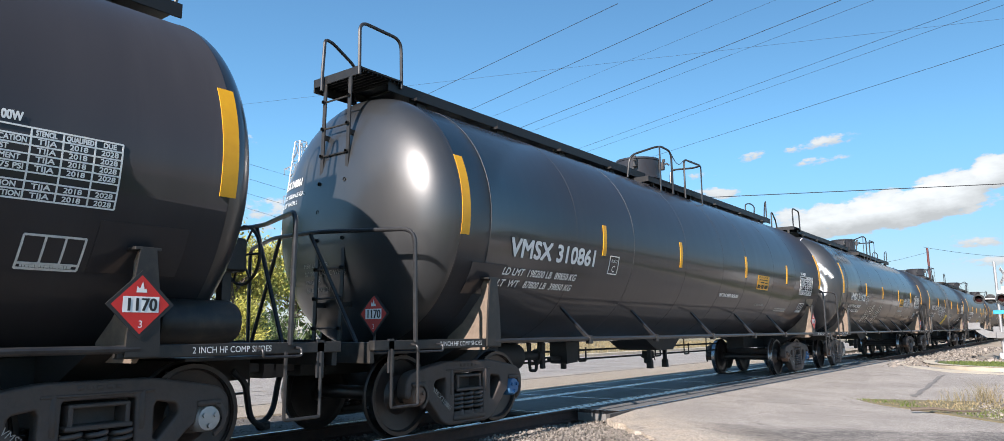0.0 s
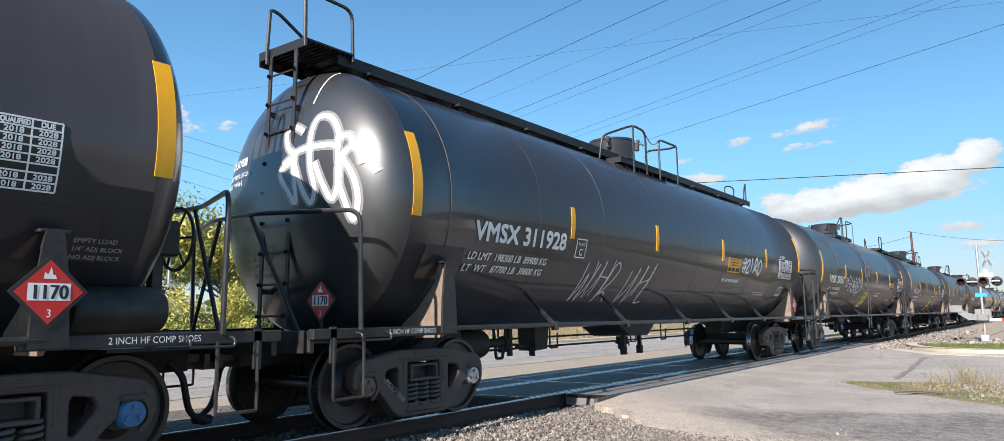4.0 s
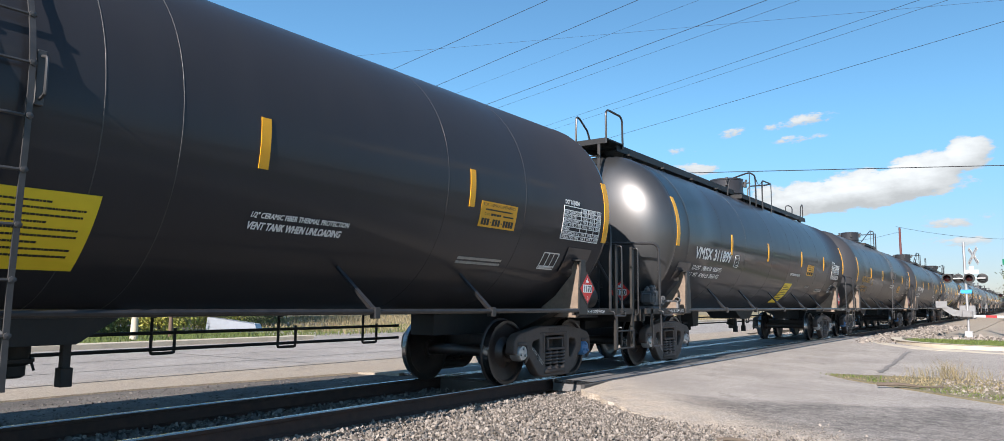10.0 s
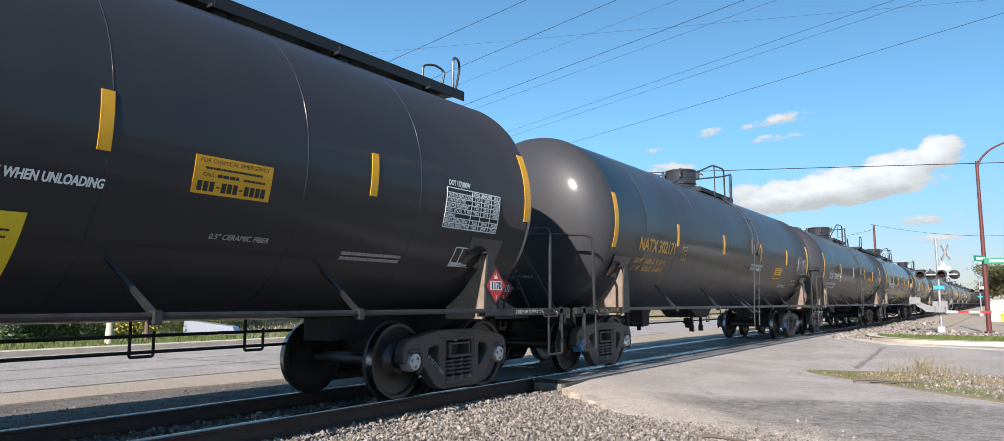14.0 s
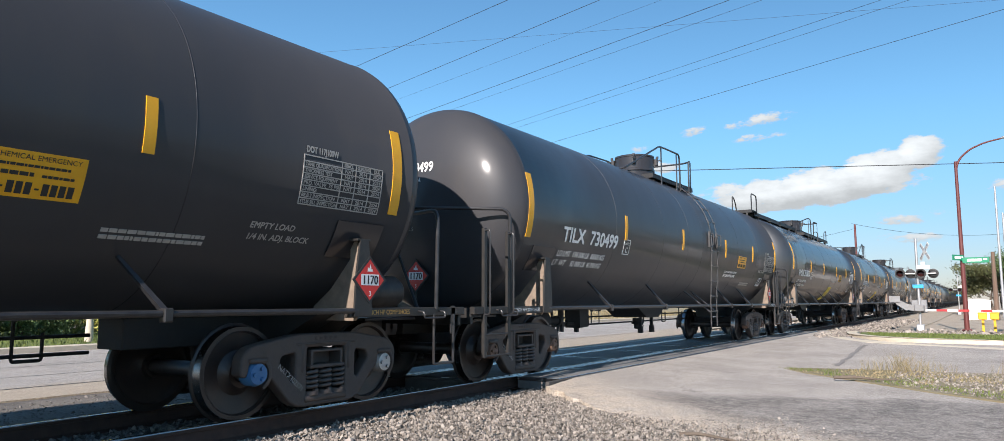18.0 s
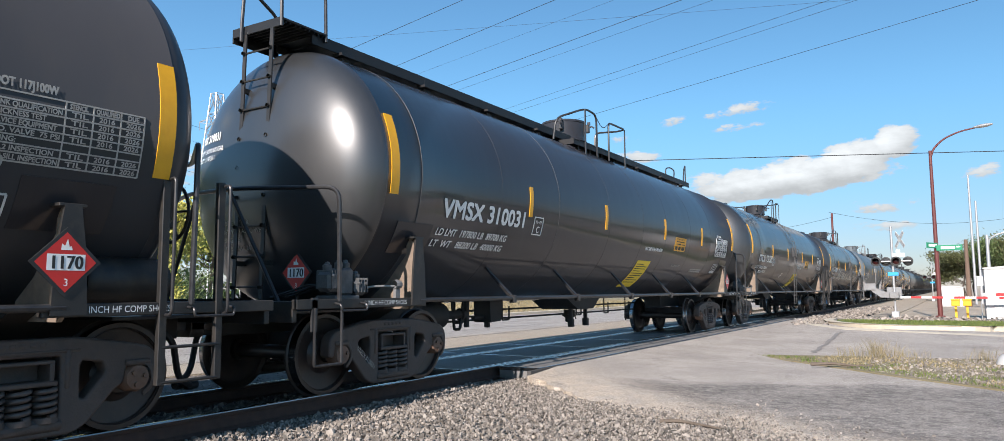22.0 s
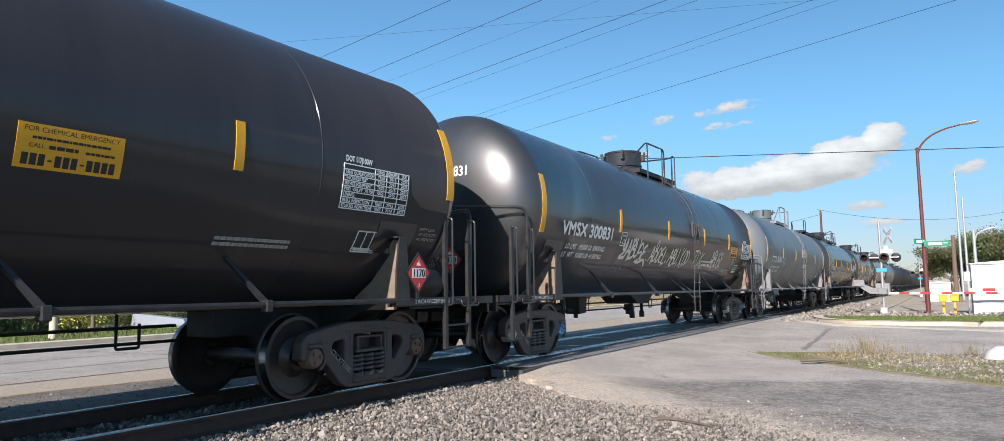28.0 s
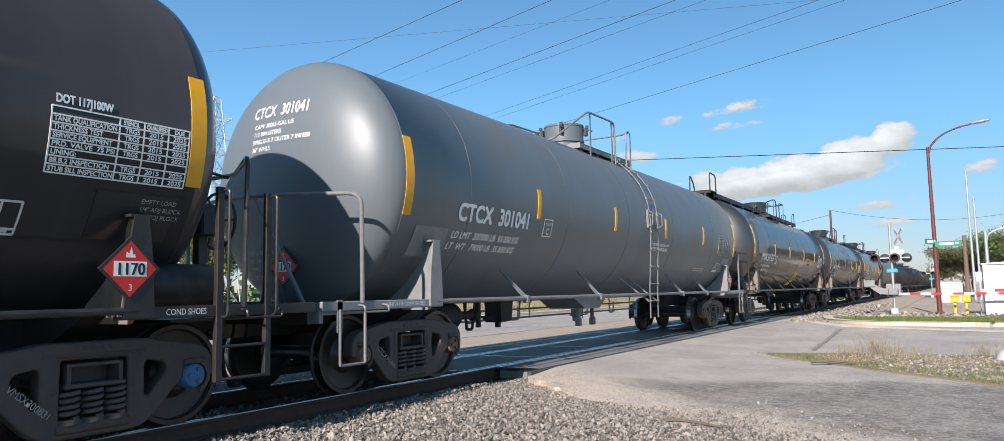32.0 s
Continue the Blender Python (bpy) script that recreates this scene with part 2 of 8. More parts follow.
    L(bp.outputs[0], p.inputs["Normal"])
    return m


def overspray(name, color, alpha):
    """The soft edge of a sprayed line: scattered paint that lets the ground through."""
    m = material(name, color, 0.6, scale=40, amount=0.5)
    m.node_tree.nodes["Principled BSDF"].inputs["Alpha"].default_value = alpha
    return m


M_BLACK = material("black tank enamel", (0.0285, 0.0275, 0.0315), 0.5, second=(0.0365, 0.0352, 0.0395), scale=1.2, amount=0.6, stain=(0.05, 0.05, 0.054), stain_scale=1.6, stain_amount=0.25, coat=0.55, streak=(0.35, 2.2, 0.35), bump=0.012, bump_scale=3.0, rough_var=0.08, spec=0.16)
M_SATIN = material("satin black tank paint", (0.029, 0.0292, 0.034), 0.5, second=(0.037, 0.037, 0.042), scale=1.4, amount=0.6, stain=(0.034, 0.032, 0.031), stain_scale=2.2, stain_amount=0.2, coat=0.35, streak=(1, 1.4, 0.5), bump=0.012, bump_scale=3.0, rough_var=0.07, spec=0.18)
M_DARK = material("satin dark grey tank paint", (0.041, 0.0415, 0.046), 0.45, spec=0.2, coat=0.22, second=(0.048, 0.048, 0.052), scale=1.5, amount=0.6, stain=(0.06, 0.055, 0.05), stain_scale=2.0, stain_amount=0.25, streak=(1, 1.4, 0.5), bump=0.02, bump_scale=3.0)
M_GREY = material("grey tank paint", (0.124, 0.146, 0.16), 0.42, second=(0.102, 0.118, 0.128), scale=1.3, amount=0.7, stain=(0.20, 0.14, 0.09), stain_scale=1.3, stain_amount=0.22, streak=(1, 1.2, 0.5), bump=0.02, bump_scale=3.0)
M_HEAD = material("dust filmed black tank end", (0.023, 0.0245, 0.0265), 0.4, second=(0.035, 0.037, 0.039), scale=2.5, amount=0.5, stain=(0.05, 0.05, 0.049), stain_scale=2.2, stain_amount=0.2, streak=(1, 1, 0.4), coat=0.9, bump=0.008, bump_scale=3.0, spec=0.6)
M_HEAD.node_tree.nodes["Principled BSDF"].inputs["Coat Roughness"].default_value = 0.2
M_FRAME = material("dusty black frame paint", (0.017, 0.0165, 0.016), 0.5, second=(0.035, 0.032, 0.029), scale=6, amount=0.6, stain=(0.09, 0.07, 0.05), stain_scale=5, stain_amount=0.35, bump=0.06)
# a darker M_FRAME: shade under the tank put into the colour
M_UNDER = material("grimy black underframe darkened for shade", (0.016, 0.0148, 0.0138), 0.7, second=(0.034, 0.03, 0.026), scale=6, amount=0.6, stain=(0.05, 0.04, 0.03), stain_scale=5, stain_amount=0.25, bump=0.05)
M_FRAME_GREY = material("grey frame paint", (0.24, 0.245, 0.25), 0.5, second=(0.16, 0.155, 0.15), scale=6, amount=0.6, stain=(0.12, 0.09, 0.06), stain_scale=5, stain_amount=0.3, bump=0.05)
M_TRUCK = material("brake dusted cast steel", (0.066, 0.052, 0.046), 0.62, second=(0.115, 0.09, 0.076), scale=7, amount=0.8, stain=(0.03, 0.026, 0.023), stain_scale=7, stain_amount=0.5, bump=0.2, bump_scale=60)
M_WHEEL = material("dirty wheel steel", (0.03, 0.024, 0.0225), 0.36, metal=0.1, second=(0.065, 0.048, 0.04), scale=5, amount=0.7, stain=(0.09, 0.058, 0.044), stain_scale=4, stain_amount=0.35, bump=0.08)
M_TREAD = material("polished wheel tread", (0.32, 0.32, 0.33), 0.25, metal=1.0, second=(0.2, 0.19, 0.18), scale=12, amount=0.6)
M_TUBE = material("worn black handrail", (0.02, 0.02, 0.022), 0.34, second=(0.06, 0.058, 0.056), scale=10, amount=0.5, rough_var=0.1)
M_BAR = material("dull grey steel bar", (0.042, 0.042, 0.044), 0.45, second=(0.085, 0.082, 0.08), scale=9, amount=0.6, rough_var=0.1)
M_BOARD = material("black steel grating", (0.008, 0.008, 0.009), 0.55, second=(0.016, 0.0155, 0.015), scale=14, amount=0.6, bump=0.1)
M_VALVE = material("grey cast valve body", (0.085, 0.088, 0.092), 0.5, second=(0.045, 0.046, 0.048), scale=12, amount=0.7, stain=(0.2, 0.19, 0.18), stain_scale=9, stain_amount=0.4, bump=0.08)
M_SPRING = material("dusty spring steel", (0.06, 0.05, 0.046), 0.38, second=(0.13, 0.11, 0.1), scale=12, amount=0.7, bump=0.05)
M_EDGE = material("polished panel edge steel", (0.45, 0.46, 0.48), 0.22, metal=1.0, second=(0.25, 0.25, 0.26), scale=14, amount=0.6, rough_var=0.08)
M_TUBE_GREY = material("weathered grey handrail", (0.2, 0.2, 0.2), 0.45, second=(0.12, 0.11, 0.1), scale=10, amount=0.6)
M_DUST = material("tan dusted steel plate", (0.26, 0.20, 0.15), 0.7, second=(0.12, 0.09, 0.07), scale=7, amount=0.7, bump=0.1)
M_YELLOW = material("reflective yellow tape", (0.80, 0.40, 0.012), 0.42, second=(0.68, 0.31, 0.01), scale=9, amount=0.6)
M_YSHEET = material("yellow vinyl sheet", (0.82, 0.62, 0.03), 0.5, second=(0.72, 0.52, 0.03), scale=9, amount=0.5)
M_WHITE = material("white stencil paint", (0.88, 0.88, 0.86), 0.5, second=(0.74, 0.74, 0.72), scale=14, amount=0.7)
M_DIM = material("dusty white stencil paint", (0.42, 0.40, 0.37), 0.6, second=(0.24, 0.22, 0.20), scale=14, amount=0.7)
M_GOLD = material("gold stencil paint", (0.62, 0.36, 0.08), 0.5, second=(0.45, 0.26, 0.06), scale=14, amount=0.6)
M_INK = material("black print", (0.02, 0.02, 0.02), 0.6)
M_RED = material("red placard film", (0.62, 0.025, 0.02), 0.4, second=(0.5, 0.03, 0.02), scale=12, amount=0.5)
M_SPRAY = material("white spray paint", (0.75, 0.75, 0.73), 0.55, second=(0.45, 0.45, 0.44), scale=25, amount=0.6)
M_SPRAY_DIM = material("faded spray paint", (0.36, 0.36, 0.34), 0.6, second=(0.2, 0.2, 0.19), scale=25, amount=0.6)
M_SPRAY_TAN = material("cream spray paint", (0.68, 0.65, 0.57), 0.55, second=(0.52, 0.49, 0.4), scale=25, amount=0.6)
M_FUZZ = overspray("white overspray", (0.6, 0.62, 0.64), 0.28)
M_FUZZ_TAN = overspray("cream overspray", (0.5, 0.48, 0.42), 0.28)
M_SEAM = material("rubbed bare seam edge", (0.04, 0.04, 0.042), 0.45, second=(0.1, 0.1, 0.1), scale=2.5, amount=0.8)
M_BLUECAP = material("blue bearing cap", (0.04, 0.16, 0.36), 0.45, second=(0.1, 0.2, 0.32), scale=20, amount=0.6)
M_RUSTCAP = material("rusty bearing cap", (0.16, 0.09, 0.06), 0.65, second=(0.22, 0.15, 0.11), scale=20, amount=0.6, bump=0.1)
M_SILVER = material("galvanised steel", (0.5, 0.5, 0.5), 0.45, metal=0.6, second=(0.38, 0.38, 0.38), scale=9, amount=0.6)
M_RAIL = material("rusty rail web", (0.065, 0.034, 0.025), 0.85, second=(0.11, 0.058, 0.04), scale=9, amount=0.8, bump=0.15)
M_RAILTOP = material("polished rail head", (0.33, 0.32, 0.31), 0.26, metal=1.0, second=(0.2, 0.18, 0.17), scale=20, amount=0.5, streak=(1, 0.05, 1))
M_TIE = material("weathered timber tie", (0.085, 0.07, 0.058), 0.85, second=(0.15, 0.125, 0.1), scale=6, amount=0.8, bump=0.4, bump_scale=40, streak=(0.3, 3, 1))
M_PANEL = material("concrete crossing panel", (0.16, 0.155, 0.15), 0.75, second=(0.22, 0.215, 0.205), scale=3, amount=0.7, stain=(0.07, 0.066, 0.062), stain_scale=1.8, stain_amount=0.5, bump=0.15)
M_ASPHALT = asphalt("sun-bleached asphalt", (0.36, 0.325, 0.288), (0.46, 0.415, 0.368), (0.16, 0.145, 0.13), (0.58, 0.52, 0.44), (0.105, 0.097, 0.09), (0.53, 0.445, 0.35))
M_ASPHALT_DARK = asphalt("dark gravelly asphalt", (0.11, 0.10, 0.09), (0.2, 0.18, 0.155), (0.06, 0.056, 0.05), (0.33, 0.29, 0.24))
M_CONCRETE = material("pale concrete", (0.54, 0.475, 0.37), 0.8, second=(0.62, 0.56, 0.45), scale=2.2, amount=0.7, stain=(0.3, 0.26, 0.2), stain_scale=2.5, stain_amount=0.4, bump=0.2)
M_ROADFAR = asphalt("pale concrete street", (0.33, 0.305, 0.275), (0.40, 0.37, 0.335), (0.2, 0.185, 0.165), (0.5, 0.45, 0.39), tan_side=(0.40, 0.335, 0.255))
M_DIRT = material("dry gravelly soil", (0.36, 0.30, 0.23), 0.95, second=(0.47, 0.405, 0.32), scale=3, amount=0.8, stain=(0.2, 0.16, 0.115), stain_scale=0.6, stain_amount=0.5, bump=0.8, bump_scale=45)
M_BED = material("dark gravel bed", (0.17, 0.148, 0.122), 0.95, second=(0.27, 0.232, 0.188), scale=5, amount=0.8, stain=(0.30, 0.25, 0.19), stain_scale=0.9, stain_amount=0.35, bump=0.9, bump_scale=60)
M_STONE = material("grey ballast stone", (0.19, 0.168, 0.146), 0.85, second=(0.31, 0.272, 0.232), scale=9, amount=0.8, per_island=0.62, bump=0.25, bump_scale=70)
# serves the oily stones between the rails and the shaded shoulder gravel
M_STONE_DARK = material("oily and shade-darkened ballast stone", (0.11, 0.1, 0.092), 0.8, second=(0.2, 0.185, 0.165), scale=9, amount=0.7, per_island=0.6, bump=0.25, bump_scale=70)
M_GRASS = material("mown green grass", (0.085, 0.125, 0.025), 0.8, second=(0.16, 0.17, 0.05), scale=2.5, amount=0.8, per_island=0.3)
M_TURF = material("worn dry turf", (0.25, 0.205, 0.125), 0.95, second=(0.155, 0.145, 0.065), scale=1.6, amount=0.9, stain=(0.36, 0.31, 0.24), stain_scale=0.8, stain_amount=0.7, bump=0.7, bump_scale=50)
M_DRY = material("dry straw grass", (0.27, 0.215, 0.125), 0.85, second=(0.17, 0.155, 0.07), scale=2, amount=0.8, per_island=0.35)
M_LEAF = material("mid green leaves", (0.15, 0.2, 0.055), 0.55, second=(0.27, 0.3, 0.085), scale=0.7, amount=0.8, per_island=0.45)
M_LEAF_YEL = material("yellowing leaves", (0.44, 0.42, 0.09), 0.55, second=(0.52, 0.46, 0.11), scale=0.8, amount=0.8, per_island=0.4)
M_LEAF_DARK = material("dark green leaves", (0.065, 0.105, 0.03), 0.6, second=(0.125, 0.165, 0.055), scale=0.6, amount=0.8, per_island=0.4)
M_LEAF_OLIVE = material("olive autumn leaves", (0.075, 0.085, 0.03), 0.6, second=(0.13, 0.13, 0.05), scale=0.6, amount=0.8, per_island=0.45)
M_BARK = material("grey brown bark", (0.11, 0.085, 0.065), 0.9, second=(0.17, 0.14, 0.11), scale=8, amount=0.7, bump=0.5, bump_scale=25)
M_POLE = material("creosoted pole timber", (0.13, 0.085, 0.06), 0.85, second=(0.2, 0.14, 0.105), scale=5, amount=0.7, streak=(3, 3, 0.2), bump=0.2)
M_MAROON = material("maroon painted steel", (0.11, 0.028, 0.026), 0.5, second=(0.16, 0.05, 0.042), scale=4, amount=0.6, streak=(2, 2, 0.4))
M_WIRE = material("black cable", (0.02, 0.02, 0.022), 0.6)
M_SHED = material("white painted siding", (0.6, 0.6, 0.59), 0.6, second=(0.5, 0.5, 0.49), scale=2, amount=0.5)
M_GREEN = material("green sign film", (0.01, 0.2, 0.1), 0.4)
M_BLUE = material("blue sign film", (0.03, 0.3, 0.62), 0.4)
M_LENS = material("dark red lens", (0.03, 0.006, 0.006), 0.25)
M_LIT = glow("lit red lens", (1.0, 0.03, 0.02), 3.0)
M_TIN = material("pale roof sheet", (0.34, 0.37, 0.42), 0.4, metal=0.3, second=(0.26, 0.28, 0.32), scale=4, amount=0.6)
M_YPAINT = material("yellow box paint", (0.75, 0.42, 0.02), 0.5, second=(0.6, 0.32, 0.02), scale=6, amount=0.5)
M_REDW = material("red gate stripe", (0.36, 0.02, 0.022), 0.45)
M_WHITEP = material("white gate paint", (0.6, 0.6, 0.58), 0.5, second=(0.55, 0.54, 0.52), scale=8, amount=0.5)
M_CRACK = material("dusty crack filler", (0.2, 0.185, 0.168), 0.85, second=(0.27, 0.25, 0.225), scale=6, amount=0.8)
M_TAR = material("black joint tar", (0.05, 0.047, 0.045), 0.7, second=(0.09, 0.085, 0.08), scale=5, amount=0.6)


# ---- geometry helpers ----
class Geo:
    """Collects vertices and faces of one mesh."""

    def __init__(self):
        self.v, self.f, self.m = [], [], []
        self.slot = 0

    def put(self, verts, faces):
        k = len(self.v)
        self.v += [tuple(p) for p in verts]
        self.f += [tuple(i + k for i in f) for f in faces]
        self.m += [self.slot] * len(faces)
        return self

    def box(self, x0, x1, y0, y1, z0, z1, c=0.006):
        """A box with chamfered edges."""
        c = min(c, (x1 - x0) * 0.3, (y1 - y0) * 0.3, (z1 - z0) * 0.3)
        lo, hi = (x0, y0, z0), (x1, y1, z1)
        vid, verts = {}, []
        for s in [(a, b, d) for a in (0, 1) for b in (0, 1) for d in (0, 1)]:
            for ax in range(3):
                p = [hi[i] if s[i] else lo[i] for i in range(3)]
                for i in range(3):
                    if i != ax:
                        p[i] += -c if s[i] else c
                vid[(s, ax)] = len(verts)
                verts.append(p)
        faces = []
        for ax in range(3):
            o = [i for i in range(3) if i != ax]
            for side in (0, 1):
                q = []
                for a, b in ((0, 0), (1, 0), (1, 1), (0, 1)):
                    s = [0, 0, 0]
                    s[ax], s[o[0]], s[o[1]] = side, a, b
                    q.append(vid[(tuple(s), ax)])
                flip = (side == 1) == (ax == 1)
                faces.append(tuple(reversed(q)) if flip else tuple(q))
        for ax in range(3):
            o = [i for i in range(3) if i != ax]
            for a in (0, 1):
                for b in (0, 1):
                    s0, s1 = [0, 0, 0], [0, 0, 0]
                    s0[o[0]], s0[o[1]], s1[o[0]], s1[o[1]], s1[ax] = a, b, a, b, 1
                    faces.append((vid[(tuple(s0), o[0])], vid[(tuple(s1), o[0])], vid[(tuple(s1), o[1])], vid[(tuple(s0), o[1])]))
        for s in [(a, b, d) for a in (0, 1) for b in (0, 1) for d in (0, 1)]:
            faces.append(tuple(vid[(s, ax)] for ax in range(3)))
        return self.put(verts, faces)

    def tube(self, pts, r, n=8, cap=True, taper=1.0):
        """A round bar along a line of points."""
        P = [Vector(p) for p in pts]
        T = []
        for i in range(len(P)):
            d = (P[min(i + 1, len(P) - 1)] - P[max(i - 1, 0)])
            T.append(d.normalized())
        a = T[0].orthogonal().normalized()
        verts, faces = [], []
        for i, p in enumerate(P):
            a = (a - T[i] * a.dot(T[i])).normalized()
            b = T[i].cross(a)
            rr = r * (1 + (taper - 1) * i / max(1, len(P) - 1))
            for k in range(n):
                w = 2 * math.pi * k / n
                verts.append(p + (a * math.cos(w) + b * math.sin(w)) * rr)
        for i in range(len(P) - 1):
            for k in range(n):
                faces.append((i * n + k, i * n + (k + 1) % n, (i + 1) * n + (k + 1) % n, (i + 1) * n + k))
        if cap:
            faces += [tuple(reversed(range(n))), tuple(range((len(P) - 1) * n, len(P) * n))]
        return self.put(verts, faces)

    def lathe(self, prof, n=32, axis="y", at=(0, 0, 0), a0=0.0, a1=2 * math.pi):
        """Turns a profile of (radius, along) round an axis."""
        verts, faces = [], []
        full = abs(a1 - a0 - 2 * math.pi) < 1e-6
        cols = n if full else n + 1
        for r, s in prof:
            for k in range(cols):
                w = a0 + (a1 - a0) * k / n
                c, d = r * math.cos(w), r * math.sin(w)
                p = {"x": (s, c, d), "y": (d, s, c), "z": (c, d, s)}[axis]
                verts.append((p[0] + at[0], p[1] + at[1], p[2] + at[2]))
        for i in range(len(prof) - 1):
            for k in range(n):
                k2 = (k + 1) % cols
                faces.append((i * cols + k, i * cols + k2, (i + 1) * cols + k2, (i + 1) * cols + k))
        return self.put(verts, faces)

    def prism(self, poly, axis, a, b):
        """A flat outline pushed from a to b along an axis; outline in the other two axes."""
        n = len(poly)

        def at(p, s):
            return {"x": (s, p[0], p[1]), "y": (p[0], s, p[1]), "z": (p[0], p[1], s)}[axis]

        verts = [at(p, a) for p in poly] + [at(p, b) for p in poly]
        faces = [tuple(range(n - 1, -1, -1)), tuple(range(n, 2 * n))]
        faces += [(i, (i + 1) % n, n + (i + 1) % n, n + i) for i in range(n)]
        return self.put(verts, faces)

    def mesh(self, name, mats, smooth=35):
        me = bpy.data.meshes.new(name)
        me.from_pydata(self.v, [], self.f)
        mats = mats if isinstance(mats, (list, tuple)) else [mats]
        for m in mats:
            me.materials.append(m)
        if len(mats) > 1:
            me.polygons.foreach_set("material_index", self.m)
        if len(self.f) < 60000:
            bm = bmesh.new()
            bm.from_mesh(me)
            bmesh.ops.recalc_face_normals(bm, faces=bm.faces)
            bm.to_mesh(me)
            bm.free()
        if smooth:
            me.polygons.foreach_set("use_smooth", [True] * len(me.polygons))
            me.set_sharp_from_angle(angle=radians(smooth))
        me.update()
        return me


def thing(name, label, category, group="", kind="", at=(0, 0, 0), geo=None, mat=None, smooth=35):
    ob = new(name, geo.mesh(name, mat, smooth) if geo else None)
    ob.location = at
    return tagged(ob, label, category, group, kind)


def part(name, geo, mat, parent, label="", smooth=35):
    me = geo if isinstance(geo, bpy.types.Mesh) else geo.mesh(name, mat, smooth)
    ob = new(name, me)
    ob.parent = parent
    if label:
        ob["label"] = label
    return ob


def rounded(pts, r=0.1, n=5):
    """A line of points with its corners rounded."""
    P = [Vector(p) for p in pts]
    out = [P[0]]
    for i in range(1, len(P) - 1):
        a, b = (P[i - 1] - P[i]), (P[i + 1] - P[i])
        k = min(r, a.length * 0.45, b.length * 0.45)
        p0, p1 = P[i] + a.normalized() * k, P[i] + b.normalized() * k
        for j in range(n + 1):
            t = j / n
            out.append(p0 * (1 - t) ** 2 + P[i] * 2 * t * (1 - t) + p1 * t * t)
    out.append(P[-1])
    return out


# ---- tank cars: measures in metres, y along the track from the car's middle, the leading end at -y ----
TANK_R, TANK_Z = 1.585, 2.562
SEAM_Y, HEAD_D = 7.625, 0.58
_text_cache = {}


def outline(text, size):
    """A string of the built-in font as a flat mesh: vertices in the plane and faces."""
    cu = bpy.data.curves.new("lettering", "FONT")
    cu.body, cu.size, cu.resolution_u = text, size / 0.69, 3
    ob = bpy.data.objects.new("lettering", cu)
    scene.collection.objects.link(ob)
    bpy.context.view_layer.update()
    me = bpy.data.meshes.new_from_object(ob.evaluated_get(bpy.context.evaluated_depsgraph_get()))
    vs = [(v.co.x, v.co.y) for v in me.vertices]
    fs = [tuple(p.vertices) for p in me.polygons]
    bpy.data.objects.remove(ob)
    bpy.data.curves.remove(cu)
    bpy.data.meshes.remove(me)
    return vs, fs


def glyph(ch):
    """One character at unit height and the step to the next one."""
    if ch not in _text_cache:
        bar = max(v[0] for v in outline("I", 1.0)[0])
        step = max(v[0] for v in outline(ch + "I", 1.0)[0]) - bar
        _text_cache[ch] = (*(outline(ch, 1.0) if ch != " " else ([], [])), step)
    return _text_cache[ch]


for _ch in " ABCDEFGHIJKLMNOPQRSTUVWXYZ0123456789.\"/:-'":
    glyph(_ch)


def text_polys(s, size, shear=0.0):
    """A line of writing: vertices in the plane, faces and the line's width."""
    vs, fs, x = [], [], 0.0
    for ch in s:
        gv, gf, step = glyph(ch)
        k = len(vs)
        vs += [(x + (a + shear * b) * size, b * size) for a, b in gv]
        fs += [tuple(i + k for i in f) for f in gf]
        x += step * size
    return vs, fs, max((v[0] for v in vs), default=0)


def on_side(y, z, lift=0.005, side=1):
    """The place on the tank's flank at y and height z."""
    s = max(-0.999, min(0.999, (z - TANK_Z) / TANK_R))
    c = math.sqrt(1 - s * s)
    return (side * (TANK_R + lift) * c, y, TANK_Z + (TANK_R + lift) * s)


def on_head(x, z, lift=0.006):
    """The place on the leading head at x and height z."""
    q = min(0.99, math.hypot(x, z - TANK_Z) / TANK_R)
    return (x, -SEAM_Y - HEAD_D * math.sqrt(1 - q ** 2.0) - lift, z)


def side_text(g, s, y, z, size, width=None, shear=0.0, bold=0.0, lift=0.006):
    """Lettering on the flank: left edge at y, baseline at z. width fits the string to a length; bold widens the strokes."""
    vs, fs, w = text_polys(s, size, shear)
    k = width / w if width else 1.0
    a0 = math.asin((z - TANK_Z) / TANK_R)
    for i, (dx, dh) in enumerate(((0, 0), (-bold, bold), (bold, -bold), (bold, bold), (-bold, -bold)) if bold else ((0, 0),)):
        r = TANK_R + lift + 0.0003 * i
        verts = []
        for x, h in vs:
            a = a0 + (h + dh) / TANK_R
            verts.append((r * math.cos(a), y + x * k + dx, TANK_Z + r * math.sin(a)))
        g.put(verts, fs)


def head_text(g, s, x, z, size, width=None, bold=0.0):
    vs, fs, w = text_polys(s, size)
    k = width / w if width else 1.0
    for i, (dx, dh) in enumerate(((0, 0), (-bold, bold), (bold, -bold)) if bold else ((0, 0),)):
        g.put([on_head(x + a * k + dx, z + b + dh, 0.008 + 0.0004 * i) for a, b in vs], fs)


